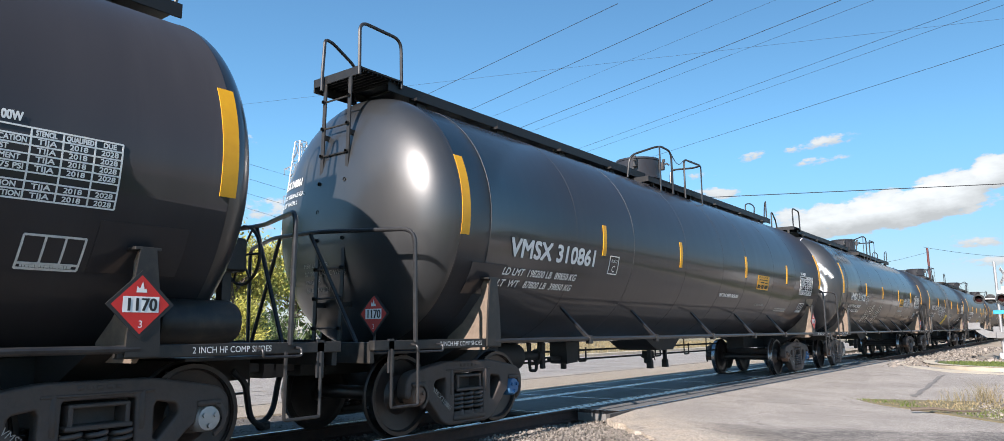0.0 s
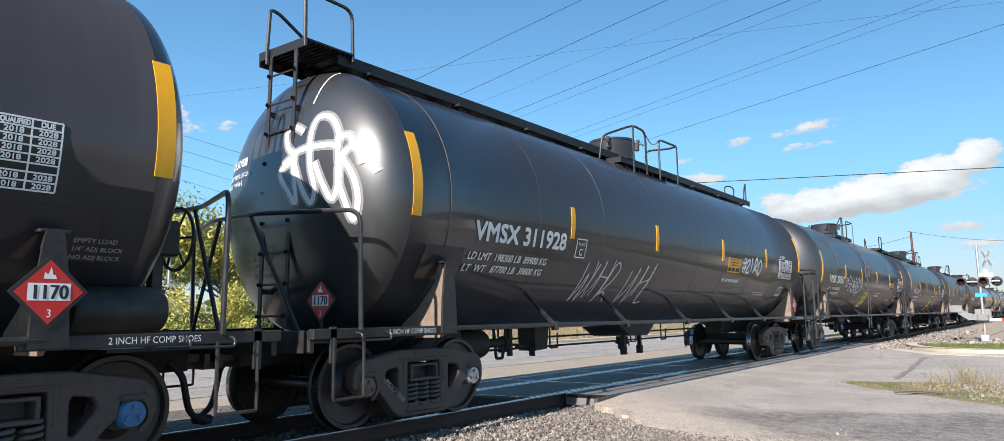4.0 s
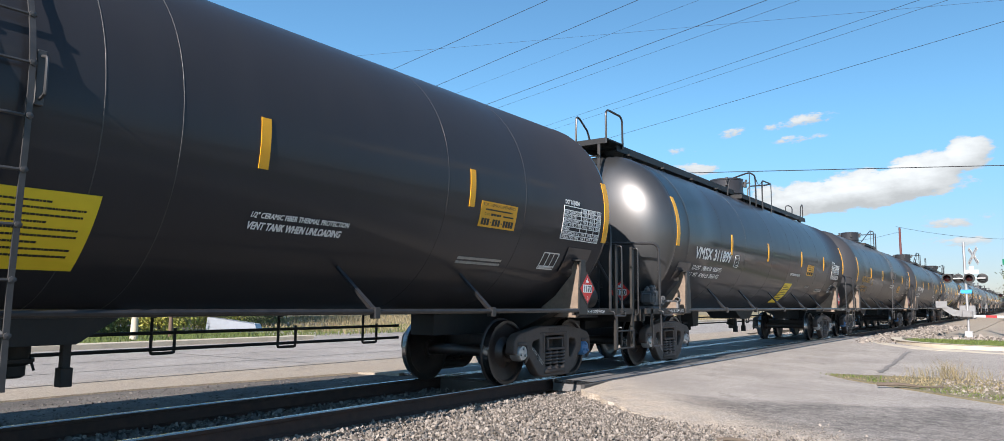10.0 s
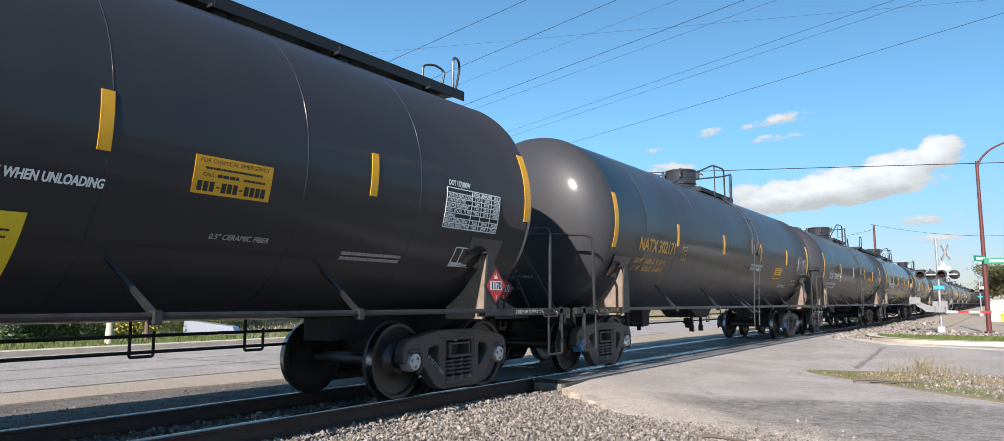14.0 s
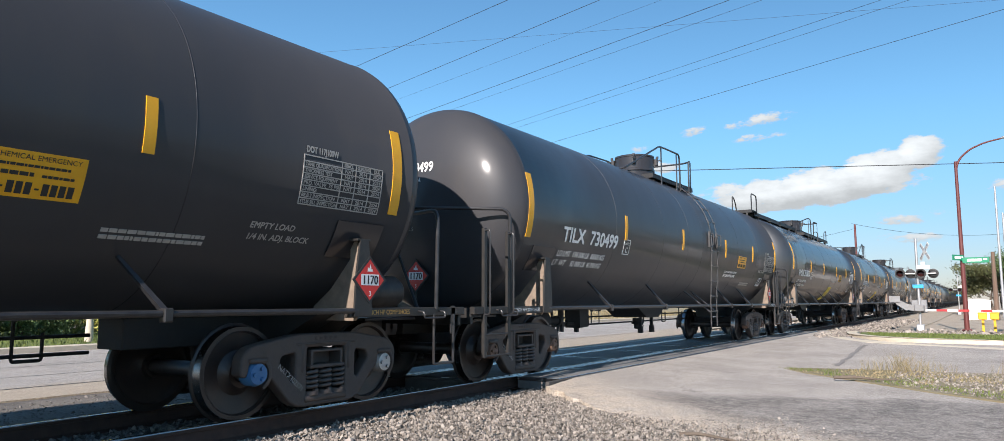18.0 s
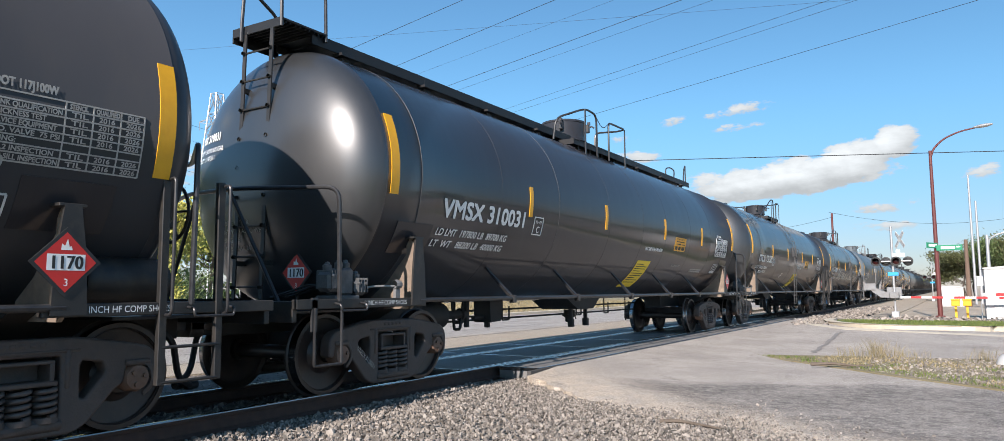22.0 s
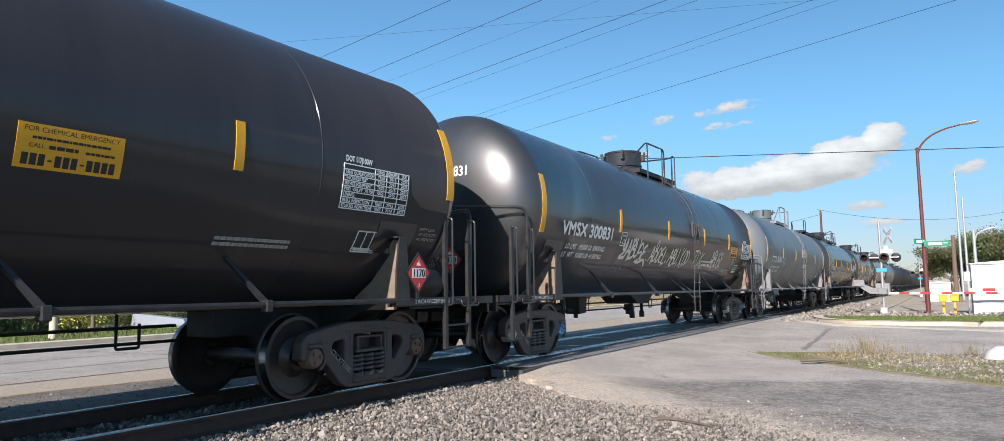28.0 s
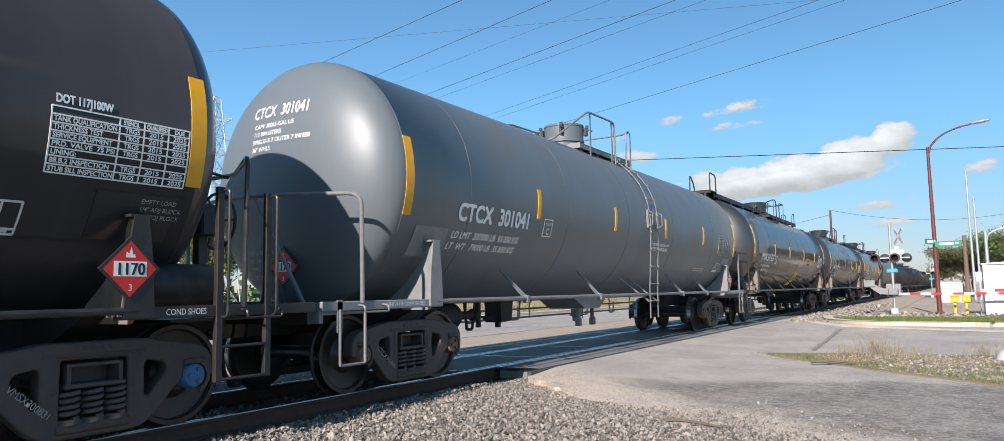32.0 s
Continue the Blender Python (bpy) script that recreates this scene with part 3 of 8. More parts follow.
def side_quad(g, y0, y1, z0, z1, lift=0.004, n=6, th=0.0, skew=0.0):
    """A film on the flank between two heights."""
    verts, faces = [], []
    for i in range(n + 1):
        z = z0 + (z1 - z0) * i / n
        k = skew * i / n
        verts += [on_side(y0 + k, z, lift), on_side(y1 + k, z, lift)]
    for i in range(n):
        faces.append((2 * i, 2 * i + 1, 2 * i + 3, 2 * i + 2))
    # the film's edge
    m = len(verts)
    rim = [2 * i for i in range(n + 1)] + [2 * i + 1 for i in range(n, -1, -1)]
    inner = []
    for i in rim:
        v = verts[i]
        d = Vector((v[0], 0, v[2] - TANK_Z)).normalized() * (lift + 0.002)
        inner.append((v[0] - d.x, v[1], v[2] - d.z))
    verts += inner
    for i in range(len(rim)):
        j = (i + 1) % len(rim)
        faces.append((rim[i], rim[j], m + j, m + i))
    g.put(verts, faces)


def side_frame_lines(g, y0, y1, z0, z1, w=0.012, rows=(), cols=(), lift=0.005):
    """A ruled table on the flank."""
    for z in (z0, z1, *rows):
        side_quad(g, y0, y1, z - w / 2, z + w / 2, lift, 1)
    for y in (y0, y1, *cols):
        side_quad(g, y - w / 2, y + w / 2, z0, z1, lift, 4)


def bars(g, y0, y1, z, h, seed, lift=0.006):
    """A line of writing too small to read, as bars."""
    rnd = random.Random(seed)
    y = y0
    while y < y1 - 0.02:
        w = min(y1 - y, rnd.uniform(0.03, 0.11) * (h / 0.04))
        side_quad(g, y, y + w, z, z + h, lift, 1)
        y += w + 0.35 * h


STROKES = {  # letters drawn by hand, as lines in a unit box
    "A": [[(0, 0), (0.25, 0.6), (0.42, 1.05), (0.55, 0.5), (0.72, -0.05)], [(0.0, 0.3), (0.3, 0.42), (0.85, 0.38)]], "B": [[(0.1, -0.1), (0.14, 1.0)], [(0.12, 0.85), (0.45, 1.0), (0.6, 0.75), (0.2, 0.5), (0.65, 0.42), (0.68, 0.1), (0.3, -0.05), (0.02, 0.08)]],
    "U": [[(0.05, 1), (0.1, 0.15), (0.4, 0), (0.65, 0.2), (0.7, 1)]], "S": [[(0.62, 0.7), (0.55, 1.0), (0.25, 0.98), (0.02, 0.62), (0.1, 0.42), (0.5, 0.5), (0.66, 0.3), (0.5, 0.02), (0.2, 0.1)]],
    "E": [[(0.65, 0.95), (0.2, 0.8), (0.15, 0.55), (0.5, 0.5), (0.15, 0.45), (0.1, 0.1), (0.65, 0)]], "T": [[(0, 0.95), (0.8, 1)], [(0.4, 0.98), (0.35, 0)]],
    "D": [[(0.15, 0), (0.1, 1), (0.6, 0.75), (0.65, 0.3), (0.1, 0)]], "K": [[(0.1, 1.1), (0.1, 0)], [(0.7, 1), (0.1, 0.45), (0.8, -0.1)]],
    "O": [[(0.4, 1), (0.1, 0.6), (0.15, 0.15), (0.45, 0), (0.7, 0.35), (0.65, 0.8), (0.4, 1)]], "L": [[(0.2, 1), (0.1, 0.05), (0.7, 0)]],
    "R": [[(0.05, -0.05), (0.16, 0.75), (0.4, 1.0), (0.68, 0.8), (0.5, 0.5), (0.1, 0.12), (0.4, 0.2), (0.9, -0.05)]], "H": [[(0.05, 1), (0.1, 0)], [(0.7, 1), (0.65, 0)], [(0.08, 0.5), (0.68, 0.55)]],
    "I": [[(0.3, 1), (0.3, 0)]], "P": [[(0.15, -0.1), (0.1, 1), (0.65, 0.8), (0.15, 0.45)]], "W": [[(0, 1), (0.2, 0), (0.4, 0.7), (0.6, 0), (0.85, 1)]],
    "Z": [[(0.05, 0.95), (0.7, 0.9), (0.1, 0.1), (0.75, 0)]], "#": [[(0.2, 0), (0.35, 1)], [(0.5, 0), (0.65, 1)], [(0, 0.35), (0.8, 0.4)], [(0.05, 0.7), (0.85, 0.72)]],
    ".": [[(0.2, 0.0), (0.3, 0.06)]], "1": [[(0.1, 0.7), (0.4, 1), (0.35, 0)]], "V": [[(0.05, 1), (0.35, 0), (0.7, 1)]],
    "Y": [[(0.05, 1.05), (0.15, 0.55), (0.4, 0.5), (0.6, 1.1), (0.62, 0.6), (0.4, 0.25), (0.0, 0.1), (0.1, -0.05), (0.6, 0.05), (0.8, 0.2)]], "~": [[(0, 0.4), (0.25, 0.8), (0.5, 0.5), (0.3, 0.2), (0.6, 0.1), (0.9, 0.6)]], "@": [[(0.7, 0.9), (0.2, 0.8), (0.05, 0.35), (0.4, 0), (0.75, 0.3), (0.5, 0.65), (0.25, 0.3), (0.6, -0.15)]],
}


def smooth_line(pts, n=5):
    P = [pts[0], *pts, pts[-1]]
    out = []
    for i in range(1, len(P) - 2):
        for j in range(n):
            t = j / n
            out.append(tuple(0.5 * (2 * P[i][k] + (P[i + 1][k] - P[i - 1][k]) * t + (2 * P[i - 1][k] - 5 * P[i][k] + 4 * P[i + 1][k] - P[i + 2][k]) * t * t
                                    + (3 * P[i][k] - P[i - 1][k] - 3 * P[i + 1][k] + P[i + 2][k]) * t ** 3) for k in (0, 1)))
    out.append(tuple(pts[-1]))
    return out


def brush(g, line, place, w, k0=0.0):
    """A painted line, given in the plane and laid on a surface by place(a, b, lift)."""
    pts = smooth_line(line)
    verts, faces = [], []
    for i, p in enumerate(pts):
        q, o = pts[min(i + 1, len(pts) - 1)], pts[max(i - 1, 0)]
        dx, dy = q[0] - o[0], q[1] - o[1]
        d = math.hypot(dx, dy) or 1
        nx, ny = -dy / d * w / 2, dx / d * w / 2
        for s in (1, -1):
            verts.append(place(p[0] + s * nx, p[1] + s * ny, 0.006 + k0))
    for i in range(len(pts) - 1):
        faces.append((2 * i, 2 * i + 1, 2 * i + 3, 2 * i + 2))
    g.put(verts, faces)


def tag_side(g, word, y, z, h, wide, w=0.03, slant=0.15, seed=1, fat=1.15, fuzz=None, drop=0.0):
    """A sprayed word on the flank; fuzz takes the overspray round each line, drop lowers it along the way."""
    rnd = random.Random(seed)
    for i, ch in enumerate(word):
        lift = 0.0004 * i
        up = rnd.uniform(-0.12, 0.12)
        tall = rnd.uniform(0.9, 1.2)
        for k, st in enumerate(STROKES[ch]):
            line = [(y + i * wide + (p[0] + slant * p[1]) * wide * fat + rnd.uniform(-0.04, 0.04) * wide, z - drop * i + (p[1] * tall + up) * h + rnd.uniform(-0.05, 0.05) * h) for p in st]
            brush(g, line, lambda a, b, l: on_side(a, b, l), w * rnd.uniform(0.85, 1.15), lift + 0.0008 * k)
            if fuzz is not None:
                brush(fuzz, line, lambda a, b, l: on_side(a, b, l), w * 2.0, lift + 0.0008 * k - 0.0015)


# -- running gear, one mesh of each kind shared by all cars --
def make_wheel():
    g = Geo()
    prof = [(0.09, 0.60), (0.12, 0.60), (0.13, 0.66), (0.20, 0.69), (0.38, 0.70), (0.405, 0.685), (0.41, 0.68), (0.46, 0.68), (0.485, 0.692), (0.482, 0.71), (0.462, 0.722)]
    g.lathe(prof, 48, "x")
    g.slot = 1
    g.lathe([(0.462, 0.722), (0.4575, 0.735), (0.455, 0.80), (0.45, 0.815)], 48, "x")
    g.slot = 0
    g.lathe([(0.45, 0.815), (0.41, 0.815), (0.402, 0.80), (0.395, 0.775), (0.22, 0.755), (0.16, 0.79), (0.14, 0.83), (0.09, 0.83)], 48, "x")
    g.lathe([(0.402, 0.802), (0.398, 0.8035), (0.394, 0.80)], 48, "x")
    return g.mesh("wheel", [M_WHEEL, M_TREAD])


def make_axle():
    g = Geo()
    g.lathe([(0.0, -0.98), (0.075, -0.98), (0.085, -0.6), (0.082, 0), (0.085, 0.6), (0.075, 0.98), (0.0, 0.98)], 20, "x")
    return g.mesh("axle", M_WHEEL)


def make_cap(mat):
    g = Geo()
    g.lathe([(0.105, 0.93), (0.118, 0.94), (0.118, 1.05), (0.105, 1.075), (0.098, 1.095), (0.055, 1.10), (0.0, 1.10)], 28, "x")
    for k in range(3):
        w = 2 * math.pi * k / 3 + 0.5
        g.lathe([(0.022, 1.09), (0.022, 1.122), (0.0, 1.122)], 6, "x", (0, 0.058 * math.cos(w), 0.058 * math.sin(w)))
    return g.mesh("bearing_cap", mat)


def cast_plate(loops, half, round_edge, x, name, mat):
    """A cast plate with rounded edges: the first outline filled, the others cut out; outlines in y and z."""
    cu = bpy.data.curves.new(name, "CURVE")
    cu.dimensions, cu.fill_mode = "2D", "BOTH"
    cu.extrude, cu.bevel_depth, cu.bevel_resolution = half, round_edge, 2
    for loop in loops:
        sp = cu.splines.new("POLY")
        sp.points.add(len(loop) - 1)
        for q, (a, b) in zip(sp.points, loop):
            q.co = (a, b, 0, 1)
        sp.use_cyclic_u = True
    ob = bpy.data.objects.new(name, cu)
    scene.collection.objects.link(ob)
    bpy.context.view_layer.update()
    me = bpy.data.meshes.new_from_object(ob.evaluated_get(bpy.context.evaluated_depsgraph_get()))
    vs, fs = [(x + v.co.z, v.co.x, v.co.y) for v in me.vertices], [tuple(p.vertices) for p in me.polygons]
    bpy.data.objects.remove(ob)
    bpy.data.curves.remove(cu)
    bpy.data.meshes.remove(me)
    return Geo().put(vs, fs)


def soft_loop(pts, r=0.05, n=4):
    """A closed outline with rounded corners."""
    P = [Vector(p) for p in pts]
    out = []
    for i in range(len(P)):
        a, b = P[i - 1] - P[i], P[(i + 1) % len(P)] - P[i]
        k = min(r, a.length * 0.45, b.length * 0.45)
        p0, p1 = P[i] + a.normalized() * k, P[i] + b.normalized() * k
        for j in range(n + 1):
            t = j / n
            q = p0 * (1 - t) ** 2 + P[i] * 2 * t * (1 - t) + p1 * t * t
            out.append((q.x, q.y))
    return out


def make_side_frame():
    half = [(0.40, 0.80), (0.62, 0.765), (0.80, 0.735), (0.98, 0.70), (1.06, 0.62), (1.07, 0.46), (1.02, 0.45), (1.0, 0.57), (0.93, 0.60), (0.85, 0.60), (0.78, 0.57), (0.765, 0.44), (0.70, 0.40), (0.47, 0.15), (0.36, 0.10)]
    outline = soft_loop(half + [(-a, b) for a, b in reversed(half)], 0.05, 3)
    window = soft_loop([(-0.29, 0.2), (0.29, 0.2), (0.29, 0.70), (-0.29, 0.70)], 0.05)
    hole = [(0.405, 0.33), (0.47, 0.31), (0.65, 0.52), (0.62, 0.625), (0.43, 0.655), (0.40, 0.6)]
    holes = [soft_loop([(s * a, b) for a, b in hole], 0.06) for s in (1, -1)]
    g = cast_plate([outline, window, *holes], 0.055, 0.02, 1.0, "side_frame", M_TRUCK)
    x0, x1 = 0.93, 1.075
    for s in (-1, 1):
        g.box(x0 - 0.02, x1 + 0.025, s * 0.89 - 0.11, s * 0.89 + 0.11, 0.56, 0.61, 0.012)
        g.box(x0 - 0.01, x1 + 0.01, s * 0.325 - 0.03, s * 0.325 + 0.03, 0.42, 0.74, 0.018)
        g.lathe([(0.0, x1 - 0.01), (0.165, x1 - 0.01), (0.165, x1 + 0.012), (0.14, x1 + 0.022), (0.12, x1 + 0.022)], 20, "x", (0, s * 0.889, 0.457), -1.2, 1.2)
    g.box(x0 - 0.06, x1 + 0.02, -0.30, 0.30, 0.12, 0.205, 0.02)
    for k in (-0.185, 0, 0.185):
        g.lathe([(0.0, 0.232), (0.095, 0.232), (0.1, 0.2), (0.1, 0.19)], 14, "z", (1.02, k, 0))
    g.box(x0 - 0.02, x1 + 0.008, -0.42, 0.42, 0.705, 0.73, 0.008)
    for k in range(5):
        g.box(x1, x1 + 0.006, -0.17 + k * 0.07, -0.125 + k * 0.07, 0.755, 0.785, 0.002)
    return g.mesh("side_frame", M_TRUCK, 45)


def make_spring():
    g = Geo()
    turns, r = 4.6, 0.072
    pts = [(1.0 + r * math.cos(w), r * math.sin(w), 0.232 + 0.225 * w / (2 * math.pi * turns)) for w in [2 * math.pi * turns * i / 60 for i in range(61)]]
    g.tube(pts, 0.0215, 7)
    return g.mesh("coil_spring", M_SPRING, 60)


def make_bolster():
    g = Geo()
    g.box(-0.92, 0.92, -0.2, 0.2, 0.42, 0.66, 0.02)
    for s in (-1, 1):
        a, b = (s * 0.9, s * 1.085)
        lo, hi = min(a, b), max(a, b)
        g.box(lo, hi, -0.225, 0.225, 0.625, 0.655, 0.008).box(lo, hi + (0.012 if s > 0 else 0), -0.245, 0.245, 0.462, 0.50, 0.008)
        g.box(lo, hi, -0.225, -0.19, 0.49, 0.635, 0.006).box(lo, hi, 0.19, 0.225, 0.49, 0.635, 0.006)
    return g.mesh("truck_bolster", M_TRUCK)


ME_WHEEL, ME_AXLE, ME_CAP_BLUE, ME_CAP_RUST, ME_CAP_GREY = make_wheel(), make_axle(), make_cap(M_BLUECAP), make_cap(M_RUSTCAP), make_cap(M_SILVER)
ME_FRAME, ME_SPRING, ME_BOLSTER = make_side_frame(), make_spring(), make_bolster()
MIRROR = Matrix.Diagonal((-1, 1, 1, 1))
TURN = Matrix.Rotation(math.pi, 4, "Z")
_wheelsets = []


def running_gear(car, caps, mark=None, gear=(6.9, 6.9)):
    for s in (-1, 1):
        yc = s * gear[0 if s < 0 else 1]
        b = part("truck_bolster", ME_BOLSTER, None, car)
        b.location = (0, yc, 0)
        for side in (1, -1):
            fr = part("truck_side_frame", ME_FRAME, None, car, "brake-dusted cast steel side frame")
            fr.matrix_local = Matrix.Translation((0, yc, 0)) @ (TURN if side < 0 else Matrix())
            for k in (-0.185, 0, 0.185):
                sp = part("coil_spring", ME_SPRING, None, fr)
                sp.location = (0.025, k, 0)
            if mark and side > 0:
                g = Geo()
                vs, fs, w = text_polys(mark, 0.055)
                ca, sa = math.cos(radians(-40)), math.sin(radians(-40))
                g.put([(1.082, -0.66 + a * 0.9 * ca - b2 * sa, 0.50 + a * 0.9 * sa + b2 * ca) for a, b2 in vs], fs)
                part("stencil", g, M_DIM, fr, "car number stencilled in white")
        for a in (-0.889, 0.889):
            ws = new("wheelset")
            ws.parent = car
            ws.location = (0, yc + a, 0.457)
            ax = part("axle", ME_AXLE, None, ws)
            for side in (1, -1):
                wh = part("wheel", ME_WHEEL, None, ws)
                cp = part("bearing_cap", caps[0] if a < 0 else caps[1], None, ws)
                if side < 0:
                    wh.matrix_local = TURN
                    cp.matrix_local = TURN
            _wheelsets.append(ws)


# -- bodies --
def make_tank(tail, n=96):
    """Tank shell with two dished ends; tail: how much longer the trailing half is than the leading one."""
    g = Geo()
    prof = []
    for i in range(0, 25):
        w = math.pi / 2 * i / 24
        prof.append((max(0.001, TANK_R * math.sin(w)), -SEAM_Y - HEAD_D * math.sqrt(max(0.0, 1 - math.sin(w) ** 2.0))))
    prof += [(TANK_R + 0.004, -SEAM_Y + 0.004), (TANK_R + 0.004, -SEAM_Y + 0.012), (TANK_R, -SEAM_Y + 0.016)]
    prof += [(TANK_R, y) for y in (-5.2, -2.6, 0, 2.6, 5.2)]
    prof += [(r, tail - y) for r, y in reversed(prof[:-5])]
    cut = 24
    g.lathe(prof[cut:-cut], n, "y", (0, 0, TANK_Z))
    g.slot = 1
    g.lathe(prof[:cut + 1], n, "y", (0, 0, TANK_Z))
    g.lathe(prof[-cut - 1:], n, "y", (0, 0, TANK_Z))
    return g


_tanks = {}


def tank_mesh(paint, tail):
    if (paint.name, tail) not in _tanks:
        _tanks[paint.name, tail] = make_tank(tail).mesh("tank", [paint, M_HEAD if paint in (M_BLACK, M_SATIN) else paint], 50)
    return _tanks[paint.name, tail]


def ring_mesh(mat):
    g = Geo()
    g.lathe([(TANK_R - 0.002, -0.006), (TANK_R + 0.0025, -0.0035), (TANK_R + 0.0025, 0.0035), (TANK_R - 0.002, 0.006)], 96, "y", (0, 0, TANK_Z))
    return g.mesh("jacket_seam", mat, 60)


ME_RING, ME_RING_DARK = ring_mesh(M_SEAM), ring_mesh(M_BLACK)


def stripe_mesh(y0, y1, z0, z1):
    g = Geo()
    side_quad(g, y0, y1, z0, z1, 0.008, 8)
    return g


def end_gear(car, s, frame_mat, tube_mat, tall, brace, brake, gear=6.9, reservoir=True):
    """Platform, sill plates, steps, hand rail and coupler of one end. s: -1 for the leading end."""
    e = lambda u: s * u  # along, from the middle
    yy = lambda a, b: (min(s * a, s * b), max(s * a, s * b))
    # stub sill under the tank
    g = Geo()
    y0, y1 = yy(5.2, 8.75)
    g.box(-0.22, 0.22, y0, y1, 0.70, 1.0, 0.01)
    g.prism([(-1.2, 1.05), (1.2, 1.05), (0.5, 0.72), (-0.5, 0.72)], "y", *yy(6.75, 7.1))
    part("stub_sill", g, M_UNDER, car)
    # end platform
    g = Geo()
    y0, y1 = yy(7.6, 8.85)
    g.box(-1.44, 1.44, *yy(8.52, 8.82), 1.02, 1.06, 0.004)
    g.box(-1.44, 1.44, *yy(8.80, 8.86), 0.86, 1.07, 0.006)
    g.box(-1.0, 1.0, *yy(7.6, 8.5), 0.93, 0.96, 0.004)
    part("end_platform", g, frame_mat, car)
    # coupler and hoses
    g = Geo()
    g.box(-0.11, 0.11, *yy(8.7, 8.98), 0.76, 0.92, 0.015)
    g.prism([(-0.16, 0.70), (0.17, 0.70), (0.2, 0.78), (0.2, 0.92), (0.1, 0.98), (-0.16, 0.98)], "y", *yy(8.93, 9.08))
    part("coupler", g, M_TRUCK, car)
    g = Geo()
    hose = rounded([(s * 0.3, e(8.5), 0.80), (s * 0.34, e(8.62), 0.68), (s * 0.24, e(8.76), 0.3), (s * 0.1, e(9.0), 0.2), (0.0, e(9.1), 0.19)], 0.25, 6)
    g.tube(hose, 0.032, 8)
    g.lathe([(0.045, -0.05), (0.055, 0.0), (0.045, 0.07)], 10, "y", (s * 0.06, e(9.03), 0.2))
    part("air_hose", g, M_WIRE, car)
    for side in (1, -1):
        X = side * 1.5
        xx = lambda a, b: (min(side * a, side * b), max(side * a, side * b))
        # side sill plate
        g = Geo()
        g.box(*xx(1.42, 1.5), *yy(gear - 0.1, 8.86), 0.985, 1.085, 0.008)
        part("side_sill", g, frame_mat, car)
        # bolster post with its web
        g = Geo()
        y0, y1 = yy(gear + 0.05, gear + 0.09)
        poly = [(side * 1.5, 1.05), (side * 1.5, 1.46), (side * 1.44, 1.80), (side * 1.34, 1.80), (side * 1.34, 1.6), (side * 1.05, 1.28), (side * 0.8, 1.1), (side * 0.8, 0.95), (side * 1.4, 0.95)]
        g.prism(poly, "y", y0, y1)
        part("bolster_web", g, M_DUST if frame_mat is not M_FRAME_GREY else M_FRAME_GREY, car, "dust-coated steel web")
        g = Geo()
        ym = s * (gear + 0.07)
        face = [(ym - 0.13, 1.0), (ym + 0.13, 1.0), (ym + 0.11, 1.42), (ym + 0.06, 1.80), (ym - 0.06, 1.80), (ym - 0.11, 1.42)]
        g.prism(face, "x", *xx(1.5, 1.525))
        g.box(*xx(1.3, 1.52), ym - 0.1, ym + 0.1, 1.785, 1.81, 0.004)
        part("bolster_post", g, frame_mat, car)
        # pad on the tank
        g = Geo()
        if side > 0:
            side_quad(g, ym - 0.34, ym + 0.34, 1.62, 1.98, 0.006, 6)
            part("reinforcing_pad", g, frame_mat if frame_mat is M_FRAME_GREY else M_BLACK, car)
        # sill step under the corner
        g = Geo()
        if tall and side > 0:
            for u in tall:
                g.box(*xx(1.46, 1.51), *yy(u - 0.035, u + 0.035), 0.42, 2.12, 0.006)
            for z in (0.44, 0.72):
                g.tube([(X, e(tall[0]), z), (X, e(tall[1]), z)], 0.014)
            part("end_ladder", g, M_TUBE_GREY if frame_mat is M_FRAME_GREY else M_FRAME, car, "tall channel posts with steps")
            for u in (tall[0] + 0.02, tall[1] + 0.02):
                g = Geo()
                g.tube(rounded([(X - 0.02, e(u), 2.08), (X + 0.09, e(u), 2.1), (X + 0.09, e(u), 0.98), (X - 0.02, e(u), 0.98)], 0.06), 0.014)
                part("grab_iron", g, tube_mat, car)
        else:
            g.tube(rounded([(X, e(8.24), 1.0), (X, e(8.24), 0.42), (X, e(8.62), 0.42), (X, e(8.62), 1.0)], 0.02, 2), 0.016)
            g.box(*xx(1.475, 1.5), *yy(8.58, 8.66), 0.76, 1.1, 0.004)
            part("sill_step", g, tube_mat, car)
        g = Geo()
        g.tube(rounded([(X, e(8.34), 1.04), (X + side * 0.09, e(8.34), 1.03), (X + side * 0.09, e(8.34), 0.965), (X + side * 0.09, e(7.95), 0.965), (X + side * 0.09, e(7.95), 1.03), (X, e(7.95), 1.04)], 0.04, 3), 0.012)
        part("grab_iron", g, tube_mat, car)
    # hand rail round the end
    g = Geo()
    top = 2.26 if brace else 2.44
    yr = 8.28 if brace else 7.98
    rail = [(1.5, e(yr), 1.06), (1.5, e(yr + 0.02), top), (0.4, e(8.72), top + 0.02), (-0.4, e(8.72), top + 0.02), (-1.5, e(yr + 0.02), top), (-1.5, e(yr), 1.06)]
    g.tube(rounded(rail, 0.16, 5), 0.024, 10)
    part("end_handrail", g, tube_mat, car)
    if brace:
        g = Geo()
        for a in (1, -1):
            g.tube([(a * 0.95, e(8.6), 1.06), (a * 0.28, e(8.72), top)], 0.022, 8)
        part("handrail_brace", g, tube_mat, car)
    else:
        g = Geo()
        g.tube([(0.3, e(8.72), top), (0.3, e(8.5), top + 0.03)], 0.018, 6)
        g.tube([(-0.4, e(8.72), top), (-0.4, e(8.5), top + 0.03)], 0.018, 6)
        part("handrail_brace", g, tube_mat, car)
